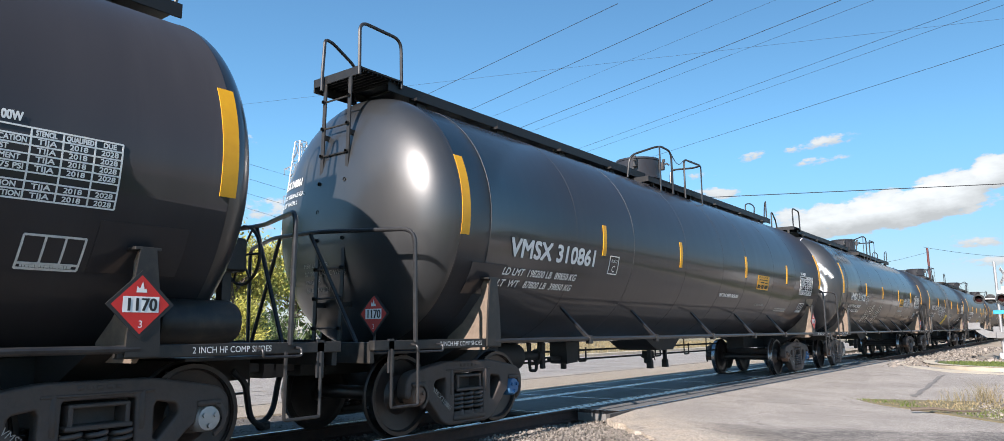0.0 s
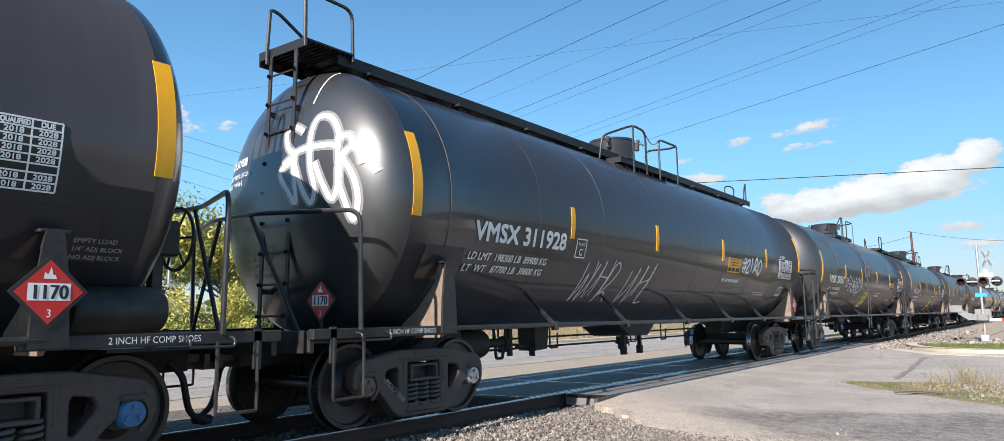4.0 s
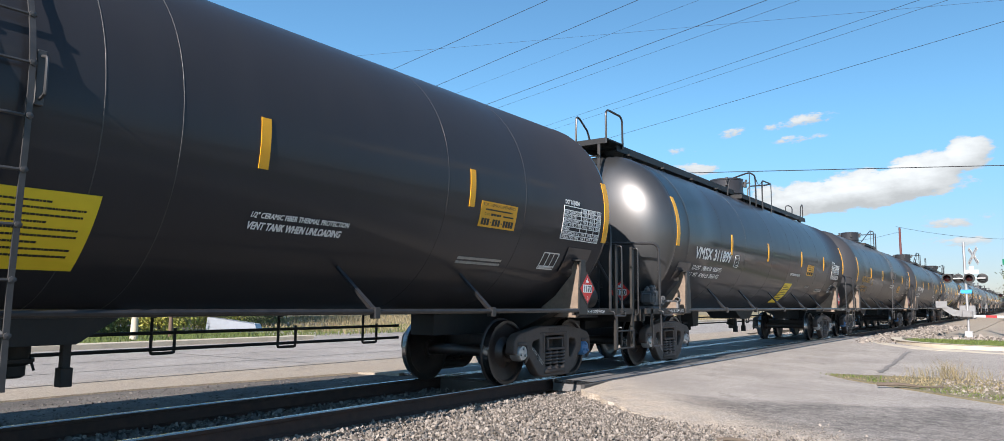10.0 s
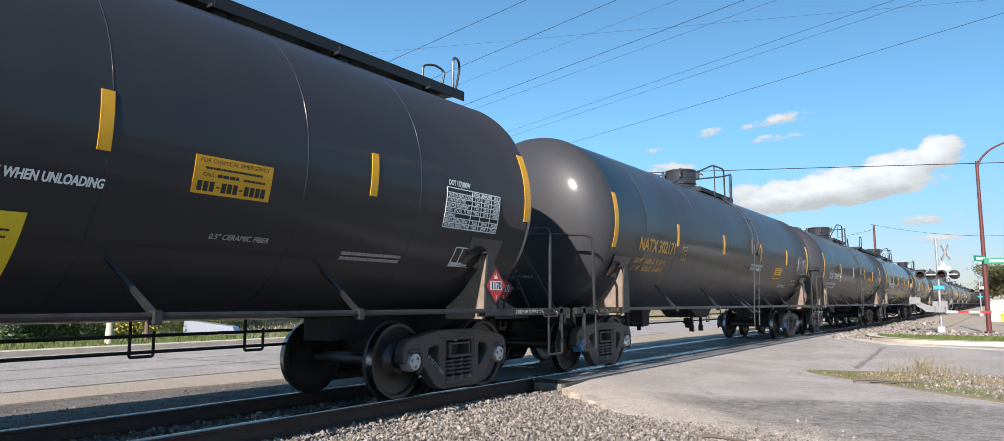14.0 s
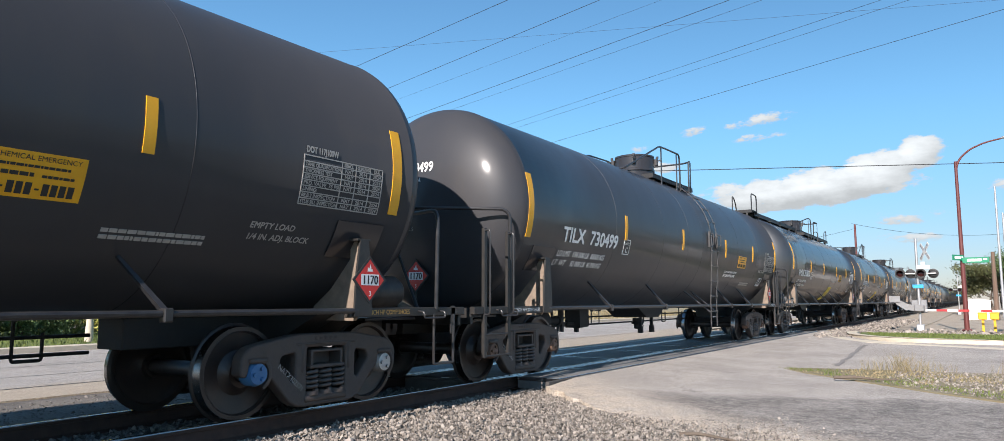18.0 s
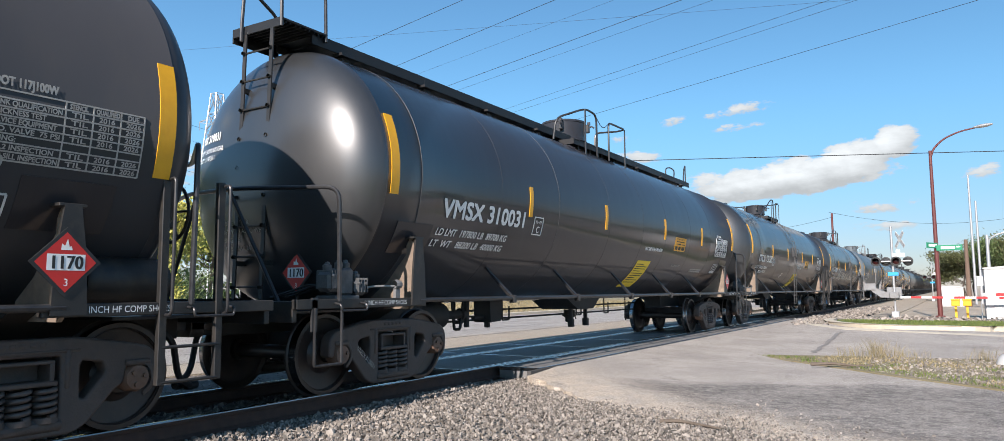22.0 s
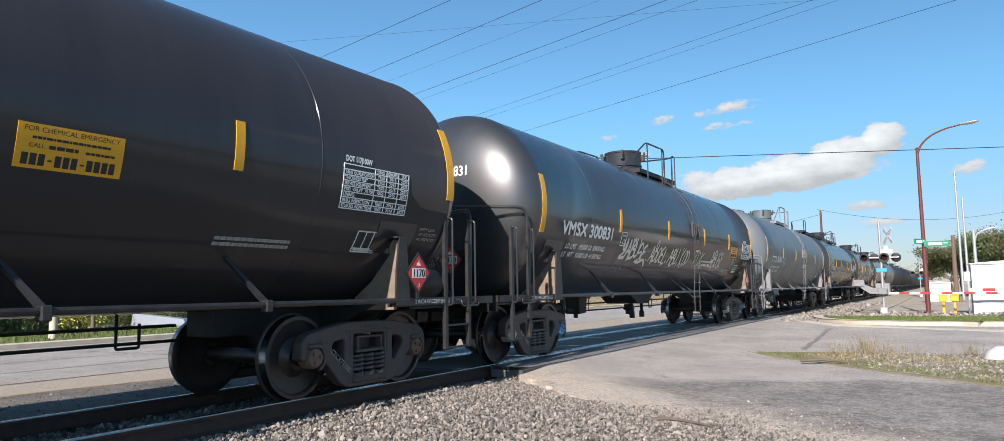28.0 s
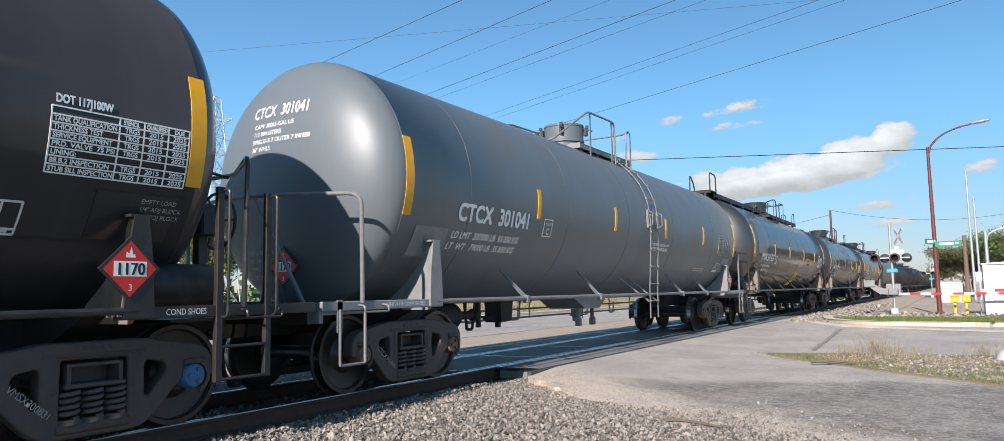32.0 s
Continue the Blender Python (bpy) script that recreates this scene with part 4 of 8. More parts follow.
    if brake:
        g = Geo()
        cx, cz, yb = 0.6, 1.92, e(8.3)
        g.tube([(cx + 0.285 * math.cos(w), yb + s * 0.06, cz + 0.285 * math.sin(w)) for w in [2 * math.pi * k / 24 for k in range(25)]], 0.016, 6, False)
        for k in range(6):
            w = 2 * math.pi * k / 6
            g.tube([(cx, yb + s * 0.03, cz), (cx + 0.27 * math.cos(w), yb + s * 0.06, cz + 0.27 * math.sin(w))], 0.011, 6)
        part("hand_brake_wheel", g, M_FRAME, car, "black spoked hand brake wheel")
        g = Geo()
        g.box(cx - 0.14, cx + 0.14, *yy(8.09, 8.32), cz - 0.17, cz + 0.15, 0.02)
        g.box(cx - 0.05, cx + 0.05, *yy(8.12, 8.22), 0.95, cz - 0.15, 0.006)
        part("hand_brake_box", g, M_FRAME, car)
    if brake and reservoir:
        g = Geo()
        g.lathe([(0.0, s * 7.2), (0.16, s * 7.22), (0.19, s * 7.27), (0.19, s * 7.86), (0.16, s * 7.92), (0.0, s * 7.94)], 20, "y", (1.15, 0, 1.26))
        part("air_reservoir", g, M_FRAME if frame_mat is not M_FRAME_GREY else M_FRAME_GREY, car)


def placard(car, place, name="hazard_placard"):
    """A diamond hazard placard; verts_place(a, b, lift) lays it out."""
    verts_place = lambda a, b, l: place(a * 1.17, b * 1.17, l)

    def quad(g, r, lift):
        g.put([verts_place(*p, lift) for p in ((0, -r), (r, 0), (0, r), (-r, 0))], [(0, 1, 2, 3)])
    g = Geo()
    r = 0.215
    P = [verts_place(*p, 0.0) for p in ((0, -r), (r, 0), (0, r), (-r, 0))] + [verts_place(*p, 0.012) for p in ((0, -r), (r, 0), (0, r), (-r, 0))]
    g.put(P, [(3, 2, 1, 0), (4, 5, 6, 7), (0, 1, 5, 4), (1, 2, 6, 5), (2, 3, 7, 6), (3, 0, 4, 7)])
    board = part(name, g, M_INK, car, "red diamond hazard placard reading 1170 in a black holder")
    g = Geo()
    quad(g, 0.185, 0.0135)
    part("placard_film", g, M_RED, board)
    g = Geo()
    g.put([verts_place(a, b, 0.015) for a, b in ((-0.115, -0.05), (0.115, -0.05), (0.115, 0.05), (-0.115, 0.05))], [(0, 1, 2, 3)])
    flame = [(-0.035, 0.075), (0.035, 0.075), (0.028, 0.10), (0.016, 0.095), (0.004, 0.145), (-0.012, 0.1), (-0.03, 0.115)]
    g.put([verts_place(a, b, 0.015) for a, b in flame], [tuple(range(len(flame)))])
    vs, fs, w = text_polys("3", 0.045)
    g.put([verts_place(a - w / 2, b - 0.145, 0.015) for a, b in vs], fs)
    part("placard_panel", g, M_WHITE, board)
    g = Geo()
    vs, fs, w = text_polys("1170", 0.08)
    k = 0.2 / w
    for i, d in enumerate((0, -0.004, 0.004)):
        g.put([verts_place((a - w / 2) * k + d, b - 0.04, 0.0165 + 0.0003 * i) for a, b in vs], fs)
    tagged(part("placard_number", g, M_INK, board), kind="stuff")


def underbody(car, frame_mat, variant):
    """Running rods, brake gear and outlet under the tank."""
    for side in (1, -1):
        X = side * 1.5
        g = Geo()
        g.tube([(X, -6.95, 1.055), (X, 6.95, 1.055)], 0.03, 10)
        part("running_pipe", g, M_TUBE if frame_mat is not M_FRAME_GREY else M_TUBE_GREY, car)
        for y in ((-4.75, -2.6, -0.13, 2.24, 4.43) if variant else (-4.7, -2.0, 2.8, 4.8)):
            g = Geo()
            a = on_side(y - 0.22, 1.5, 0.0, side)
            b = (X - side * 0.02, y + 0.02, 1.06)
            d = Vector(b) - Vector(a)
            g.tube([Vector(a) - d * 0.03, Vector(a) + d * 0.5, b], 0.02, 4, True, 1.7)
            g.box(X - 0.045, X + 0.045, y - 0.03, y + 0.05, 0.985, 1.1, 0.01)
            part("pipe_bracket", g, M_TUBE if frame_mat is not M_FRAME_GREY else M_TUBE_GREY, car)
    # brake rods in hangers along the far half
    g = Geo()
    for x, z in ((-0.55, 0.80), (-0.55, 0.63)):
        g.tube([(x, -5.3, z), (x, 5.3, z + 0.02)], 0.019, 6)
    part("brake_pipe", g, M_UNDER if frame_mat is not M_FRAME_GREY else frame_mat, car)
    for y in (-4.9, -3.3, -1.7, 1.6, 3.2, 4.6):
        g = Geo()
        g.tube(rounded([(-0.55, y, 1.0), (-0.55, y, 0.60), (-0.55, y + 0.26, 0.60), (-0.55, y + 0.26, 0.86)], 0.02, 2), 0.017, 6)
        g.tube([(-0.55, y, 0.98), (-0.3, y, 1.02)], 0.017, 6)
        part("pipe_hanger", g, M_UNDER if frame_mat is not M_FRAME_GREY else frame_mat, car)
    # bottom outlet
    g = Geo()
    g.prism([(-0.85, 1.02), (0.8, 1.02), (0.42, 0.78), (-0.3, 0.78), (-0.55, 0.88)], "x", -0.42, 0.42)
    part("outlet_saddle", g, M_UNDER if frame_mat is not M_FRAME_GREY else frame_mat, car)
    g = Geo()
    g.lathe([(0.12, 0.76), (0.12, 0.66), (0.15, 0.66), (0.15, 0.63), (0.09, 0.6), (0.09, 0.52), (0.06, 0.5), (0.0, 0.5)], 16, "z", (0, 0.12, 0))
    g.tube([(0.05, 0.2, 0.74), (0.1, 0.24, 0.56)], 0.012, 6)
    part("outlet_valve", g, M_UNDER if frame_mat is not M_FRAME_GREY else frame_mat, car)
    for y in (-0.28, 0.42):
        g = Geo()
        g.box(0.2, 0.27, y - 0.035, y + 0.035, 0.45, 0.8, 0.006)
        g.box(0.18, 0.29, y - 0.05, y + 0.05, 0.42, 0.58, 0.006)
        part("skid_post", g, M_UNDER if frame_mat is not M_FRAME_GREY else frame_mat, car)
    # brake cylinder with its push rod, lever guard, hanger posts and the sloping box behind them
    yc = -4.5
    g = Geo()
    g.lathe([(0.0, yc - 0.95), (0.18, yc - 0.93), (0.23, yc - 0.84), (0.23, yc - 0.12), (0.2, yc), (0.07, yc + 0.02), (0.07, yc + 0.55), (0.1, yc + 0.56), (0.1, yc + 0.62), (0.05, yc + 0.66), (0.0, yc + 0.66)], 24, "y", (0.0, 0, 0.78))
    g.box(-0.05, 0.05, yc - 0.9, yc - 0.7, 0.98, 1.1, 0.01).box(-0.05, 0.05, yc - 0.3, yc - 0.15, 0.98, 1.1, 0.01)
    part("brake_cylinder", g, M_UNDER, car)
    g = Geo()
    g.tube(rounded([(0.03, yc + 0.3, 1.06), (0.03, yc + 0.37, 0.545), (0.03, yc + 0.53, 0.545), (0.03, yc + 0.64, 1.06)], 0.02, 2), 0.026, 5)
    part("lever_guard", g, M_UNDER, car)
    g = Geo()
    g.box(-0.03, 0.03, yc + 0.72, yc + 0.81, 0.56, 1.06, 0.006)
    part("brake_lever", g, M_UNDER, car)
    g = Geo()
    g.prism([(yc + 1.27, 1.08), (yc + 1.72, 1.08), (yc + 1.64, 0.64), (yc + 1.3, 0.62)], "x", -0.2, 0.14)
    g.box(-0.04, 0.04, yc + 1.36, yc + 1.44, 0.53, 0.64, 0.006)
    part("lever_box", g, M_UNDER, car)
    g = Geo()
    g.tube([(-0.02, yc + 0.62, 0.74), (-0.02, yc + 1.32, 0.72)], 0.02, 6)
    g.box(-0.06, 0.02, yc + 0.98, yc + 1.3, 0.68, 0.74, 0.01)
    part("push_rod", g, M_UNDER, car)


def top_gear_walk(car):
    """Full-length running board, end ladder and loops of the cars with a top walkway."""
    g = Geo()
    g.box(-0.3, 0.3, -7.6, 7.75, 4.33, 4.37, 0.004)
    part("running_board", g, M_BOARD, car, "black steel grating walkway along the top")
    # edge channels drawn deeper in black, standing in for shade below the board
    for x in (-0.315, 0.315):
        g = Geo()
        g.box(x - 0.012, x + 0.012, -7.6, 7.75, 4.235, 4.38, 0.003)
        part("board_edge", g, M_BOARD, car)
    g = Geo()
    g.box(-0.5, 0.38, -8.12, -7.4, 4.375, 4.40, 0.003)
    for y in (-8.12, -7.4):
        g.box(-0.5, 0.38, y - 0.01, y + 0.01, 4.3, 4.41, 0.003)
    g.box(-0.52, -0.5, -8.12, -7.4, 4.24, 4.41, 0.003)
    part("ladder_platform", g, M_BOARD, car)
    for i in range(9):
        g = Geo()
        y = -8.06 + i * 0.075
        g.box(-0.49, 0.37, y - 0.006, y + 0.006, 4.345, 4.376, 0.002)
        part("grating_bar", g, M_BOARD, car)
    for y in [-7.0 + 1.75 * i for i in range(9)]:
        for x in (-0.3, 0.3):
            g = Geo()
            g.box(x - 0.03, x + 0.03, y - 0.08, y + 0.08, 4.1, 4.335, 0.004)
            g.box(x - 0.05, x + 0.1 * (1 if x > 0 else -0.5), y - 0.16, y + 0.16, 4.2, 4.24, 0.003)
            part("board_bracket", g, M_BOARD, car)
    # ladder on the leading head, leaning back a little
    yl = lambda z: -8.2 + 0.025 * (z - 1.08)
    for x in (-0.27, 0.2):
        g = Geo()
        g.put([(x + a, yl(z) + b, z) for z in (1.08, 4.36) for a, b in ((-0.028, -0.009), (0.028, -0.009), (0.028, 0.009), (-0.028, 0.009))],
              [(0, 1, 5, 4), (1, 2, 6, 5), (2, 3, 7, 6), (3, 0, 4, 7), (3, 2, 1, 0), (4, 5, 6, 7)])
        part("ladder_rail", g, M_FRAME, car)
    for i in range(9):
        g = Geo()
        z = 1.22 + i * 0.355
        g.tube([(-0.27, yl(z), z), (0.2, yl(z), z)], 0.012, 6)
        for x in (-0.27, 0.2):
            g.lathe([(0.024, -0.024), (0.024, 0.02), (0, 0.02)], 8, "y", (x, yl(z) - 0.015, z))
        part("ladder_rung", g, M_FRAME, car)
    for x, z in ((-0.27, 3.6), (0.2, 3.6), (-0.27, 1.5), (0.2, 1.5)):
        g = Geo()
        g.box(x - 0.02, x + 0.02, yl(z), max(on_head(x, z)[1], yl(z)) + 0.03, z - 0.03, z + 0.03, 0.004)
        part("ladder_standoff", g, M_FRAME, car)
    g = Geo()
    g.tube(rounded([(0.36, -8.12, 4.3), (0.36, -8.13, 4.98), (0.36, -7.42, 4.96), (0.36, -7.4, 4.3)], 0.14, 5), 0.022, 8)
    part("hand_loop", g, M_TUBE, car)
    g = Geo()
    g.tube(rounded([(-0.3, -8.16, 4.22), (-0.3, -8.16, 4.42), (-0.3, -8.13, 4.92), (-0.3, -8.0, 4.9), (-0.34, -7.6, 4.72), (-0.34, -7.42, 4.36)], 0.08, 4), 0.022, 8)
    part("hand_loop", g, M_TUBE, car)
    for x in (0.3, -0.3):
        g = Geo()
        g.tube(rounded([(x, 7.5, 4.33), (x, 7.5, 4.86), (x * 0.75, 7.72, 4.9), (x * 0.5, 7.86, 4.82), (x * 0.5, 7.74, 4.36)], 0.09, 4), 0.019, 8)
        part("hand_loop", g, M_TUBE, car)
    for d in (1, -1):
        x = 0.95 * d
        xx = lambda a, b: (min(d * a, d * b), max(d * a, d * b))
        g = Geo()
        g.box(*xx(0.5, 0.84), -1.25, 0.95, 4.085, 4.1, 0.003)
        g.box(*xx(0.82, 0.84), -1.25, 0.95, 4.0, 4.105, 0.003)
        for y in (-1.25, 0.95):
            g.box(*xx(0.5, 0.84), y - 0.01, y + 0.01, 4.0, 4.105, 0.003)
        deck = part("dome_deck", g, M_BOARD, car, "black steel grating deck")
        g = Geo()
        for k in range(22):
            y = -1.2 + k * 0.1
            g.box(*xx(0.52, 0.82), y - 0.006, y + 0.006, 4.1, 4.12, 0.002)
        tagged(part("grating_bars", g, M_BOARD, deck), kind="stuff")
        for y in (-0.95, -0.4, 0.2, 0.85):
            g = Geo()
            g.box(*xx(0.72, 0.78), y, y + 0.05, 3.88, 4.09, 0.003)
            part("deck_bracket", g, M_BOARD, deck)
        g = Geo()
        g.tube(rounded([(x * 0.55, -1.5, 4.08), (x * 0.6, -1.48, 4.5), (x, -0.95, 4.74), (x, -0.42, 4.72), (x, -0.4, 3.86)], 0.16, 5), 0.021, 8)
        part("dome_rail", g, M_TUBE, car)
        g = Geo()
        g.box(*xx(0.942, 0.958), -0.975, -0.925, 3.8, 4.73, 0.003)
        part("rail_post", g, M_BAR, car, "grey flat steel post")
        g = Geo()
        g.tube(rounded([(x, 0.2, 3.86), (x, 0.2, 4.68), (x, 1.1, 4.7), (x * 0.8, 1.16, 4.69), (x * 0.35, 0.9, 4.66), (x * 0.35, 0.86, 4.16)], 0.12, 4), 0.021, 8)
        part("dome_rail", g, M_TUBE, car)
        g = Geo()
        g.box(*xx(0.942, 0.958), 1.07, 1.12, 3.8, 4.69, 0.003)
        part("rail_post", g, M_BAR, car, "grey flat steel post")
        g = Geo()
        g.tube([(x, -0.4 + 0.6 * k / 10, 4.66 - 0.14 * math.sin(math.pi * k / 10)) for k in range(11)], 0.008, 5)
        part("safety_chain", g, M_BAR, car)


def top_gear_dome(car, tube_mat, frame_mat, ly, start=-2.95, posts=(-1.32, -0.21), rear=(0.6, 0.85), deck=(-1.55, 1.2), dome_r=0.47, dome_y=0.1):
    """Decks beside the dome, rails and the flank ladders of the cars climbed amidships. ly: the ladder's leading rail; the rest is given from there."""
    grey = frame_mat is M_FRAME_GREY
    dark, bar = (frame_mat, tube_mat) if grey else (M_BOARD, M_BAR)
    X, y0, y1 = 0.92, ly + deck[0], ly + deck[1]
    for s in (1, -1):
        xx = lambda a, b: (min(s * a, s * b), max(s * a, s * b))
        g = Geo()
        g.box(*xx(0.52, 0.8), y0, y1, 4.085, 4.1, 0.003)
        g.box(*xx(0.78, 0.8), y0, y1, 4.0, 4.105, 0.003).box(*xx(0.52, 0.54), y0, y1, 4.02, 4.105, 0.003)
        for y in (y0, y1):
            g.box(*xx(0.52, 0.8), y - 0.01, y + 0.01, 4.0, 4.105, 0.003)
        deck_ob = part("dome_deck", g, dark, car, "steel grating deck")
        n = int((y1 - y0) / 0.1)
        g = Geo()
        for k in range(n):
            y = y0 + 0.05 + k * (y1 - y0 - 0.1) / (n - 1)
            g.box(*xx(0.54, 0.78), y - 0.006, y + 0.006, 4.1, 4.122, 0.002)
        tagged(part("grating_bars", g, dark, deck_ob), kind="stuff")
        for k in range(4):
            g = Geo()
            y = y0 + 0.12 + k * (y1 - y0 - 0.3) / 3
            g.box(*xx(0.7, 0.76), y, y + 0.05, 3.9, 4.09, 0.003)
            part("deck_bracket", g, dark, deck_ob)
        # rail climbing to the dome
        x = s * X
        g = Geo()
        g.tube(rounded([(x * 0.8, ly + start - 0.02, 3.9), (x, ly + start, 3.93), (x, ly + posts[0] - 0.1, 4.74), (x, ly - 0.06, 4.77), (x, ly - 0.03, 3.86)], 0.14, 5), 0.021, 8)
        part("dome_rail", g, tube_mat, car)
        for d in posts:
            g = Geo()
            g.box(*xx(X - 0.008, X + 0.008), ly + d - 0.028, ly + d + 0.028, 3.8, 4.76, 0.003)
            part("rail_post", g, bar, car, "grey flat steel post")
        g = Geo()
        g.tube(rounded([(x, ly + rear[0], 3.88), (x, ly + rear[0], 4.7), (x, ly + rear[1] - 0.02, 4.72), (x * 0.75, ly + rear[1] + 0.06, 4.7), (0, ly + rear[1] + 0.07, 4.7)], 0.1, 4), 0.021, 8)
        part("dome_rail", g, tube_mat, car)
        g = Geo()
        g.box(*xx(X - 0.008, X + 0.008), ly + rear[1] - 0.028, ly + rear[1] + 0.028, 3.8, 4.7, 0.003)
        part("rail_post", g, bar, car, "grey flat steel post")
    g = Geo()
    g.box(-0.52, 0.52, max(dome_y + dome_r + 0.08, y0 + 0.2), max(dome_y + dome_r + 0.3, y1), 4.16, 4.185, 0.003)
    part("dome_deck", g, dark, car, "steel grating deck")
    for side in (1, -1):
        pts = [(0.8, 4.06)]
        for k in range(9):
            w = radians(58 - k * 7.25)
            pts.append(((TANK_R + 0.065) * math.cos(w), TANK_Z + (TANK_R + 0.065) * math.sin(w)))
        pts += [(TANK_R + 0.055, 2.2), (TANK_R + 0.02, 1.6), (TANK_R - 0.005, 1.2), (TANK_R - 0.01, 0.56)]
        for y in (ly, ly + 0.46):
            g = Geo()
            v, f = [], []
            for i, (a, b) in enumerate(pts):
                q, o = pts[min(i + 1, len(pts) - 1)], pts[max(i - 1, 0)]
                d = Vector((q[0] - o[0], q[1] - o[1])).normalized()
                nx, nz = -d.y * 0.008, d.x * 0.008
                v += [(side * (a + nx * e), y + h, b + nz * e) for e, h in ((1, -0.019), (1, 0.019), (-1, 0.019), (-1, -0.019))]
            for i in range(len(pts) - 1):
                f += [(4 * i + k, 4 * i + (k + 1) % 4, 4 * i + 4 + (k + 1) % 4, 4 * i + 4 + k) for k in range(4)]
            f += [(3, 2, 1, 0), tuple(4 * (len(pts) - 1) + k for k in range(4))]
            g.put(v, f)
            part("ladder_rail", g, bar, car)
        # rungs at even steps down the rail
        P = [Vector((side * a, 0, b)) for a, b in pts]
        acc, step, nxt = 0.0, 0.36, 0.2
        for a, b in zip(P, P[1:]):
            d = (b - a).length
            while acc + d > nxt:
                p = a + (b - a) * ((nxt - acc) / d)
                g = Geo()
                g.tube([(p.x, ly - 0.03, p.z), (p.x, ly + 0.49, p.z)], 0.012, 6)
                for y in (ly, ly + 0.46):
                    g.lathe([(0.0, -0.02), (0.022, -0.015), (0.022, 0.015), (0.0, 0.02)], 8, "x", (p.x + side * 0.012, y, p.z))
                part("ladder_rung", g, bar, car)
                nxt += step
            acc += d
        for y in (ly - 0.06, ly + 0.52):
            g = Geo()
            g.tube(rounded([(side * (TANK_R + 0.04), y, 2.78), (side * (TANK_R + 0.13), y, 2.76), (side * (TANK_R + 0.13), y, 2.5), (side * (TANK_R + 0.05), y, 2.48)], 0.03, 2), 0.011, 6)
            g.box(*sorted((side * (TANK_R + 0.0), side * (TANK_R + 0.05))), y - 0.03, y + 0.03, 2.44, 2.82, 0.004)
            part("ladder_handle", g, bar, car)
        for y in (ly - 0.46, ly + 0.02):
            g = Geo()
            g.tube([on_side(y, 1.4, 0, side), (side * 1.56, y + 0.46, 0.9)], 0.02, 5)
            part("ladder_stay", g, bar, car)


def dome(car, mat, y=0.1, r=0.38, top=4.80):
    """The manway housing with its lid, hinge, clamps and a chained pin."""
    g = Geo()
    g.lathe([(r + 0.06, 4.0), (r + 0.06, 4.24), (r - 0.02, 4.26), (r - 0.02, 4.3), (r + 0.015, 4.31), (r + 0.015, 4.345), (r, 4.36), (r, top - 0.07), (r + 0.012, top - 0.06), (r + 0.012, top - 0.02), (r - 0.03, top - 0.008), (0.0, top)], 48, "z", (0, y, 0))
    d = part("manway_dome", g, mat, car)
    for w in (20, 118, 205, 290):
        g = Geo()
        c, n = math.cos(radians(w)), math.sin(radians(w))
        cx, cy = (r + 0.05) * c, y + (r + 0.05) * n
        g.box(cx - 0.04, cx + 0.04, cy - 0.045, cy + 0.045, top - 0.25, top - 0.08, 0.012)
        g.tube([(cx, cy, top - 0.15), (cx + 0.09 * c, cy + 0.1 * n, top - 0.11), (cx + 0.14 * c, cy + 0.15 * n, top - 0.15)], 0.018, 6)
        g.lathe([(0.0, -0.03), (0.035, -0.03), (0.035, 0.03), (0.0, 0.03)], 10, "z", (cx + 0.03 * c, cy + 0.03 * n, top - 0.05))
        part("lid_clamp", g, M_BAR, d)
    g = Geo()
    a = radians(70)
    for k in range(7):
        px, py, pz = (r + 0.11) * math.cos(a), y + (r + 0.11) * math.sin(a), top - 0.21 - 0.045 * k
        ring = [(px + 0.012 * math.cos(w) * (k % 2), py + 0.012 * math.cos(w) * (1 - k % 2), pz + 0.028 * math.sin(w)) for w in [2 * math.pi * j / 8 for j in range(9)]]
        g.tube(ring, 0.006, 5, False)
    tagged(part("pin_chain", g, M_BAR, d), kind="stuff")


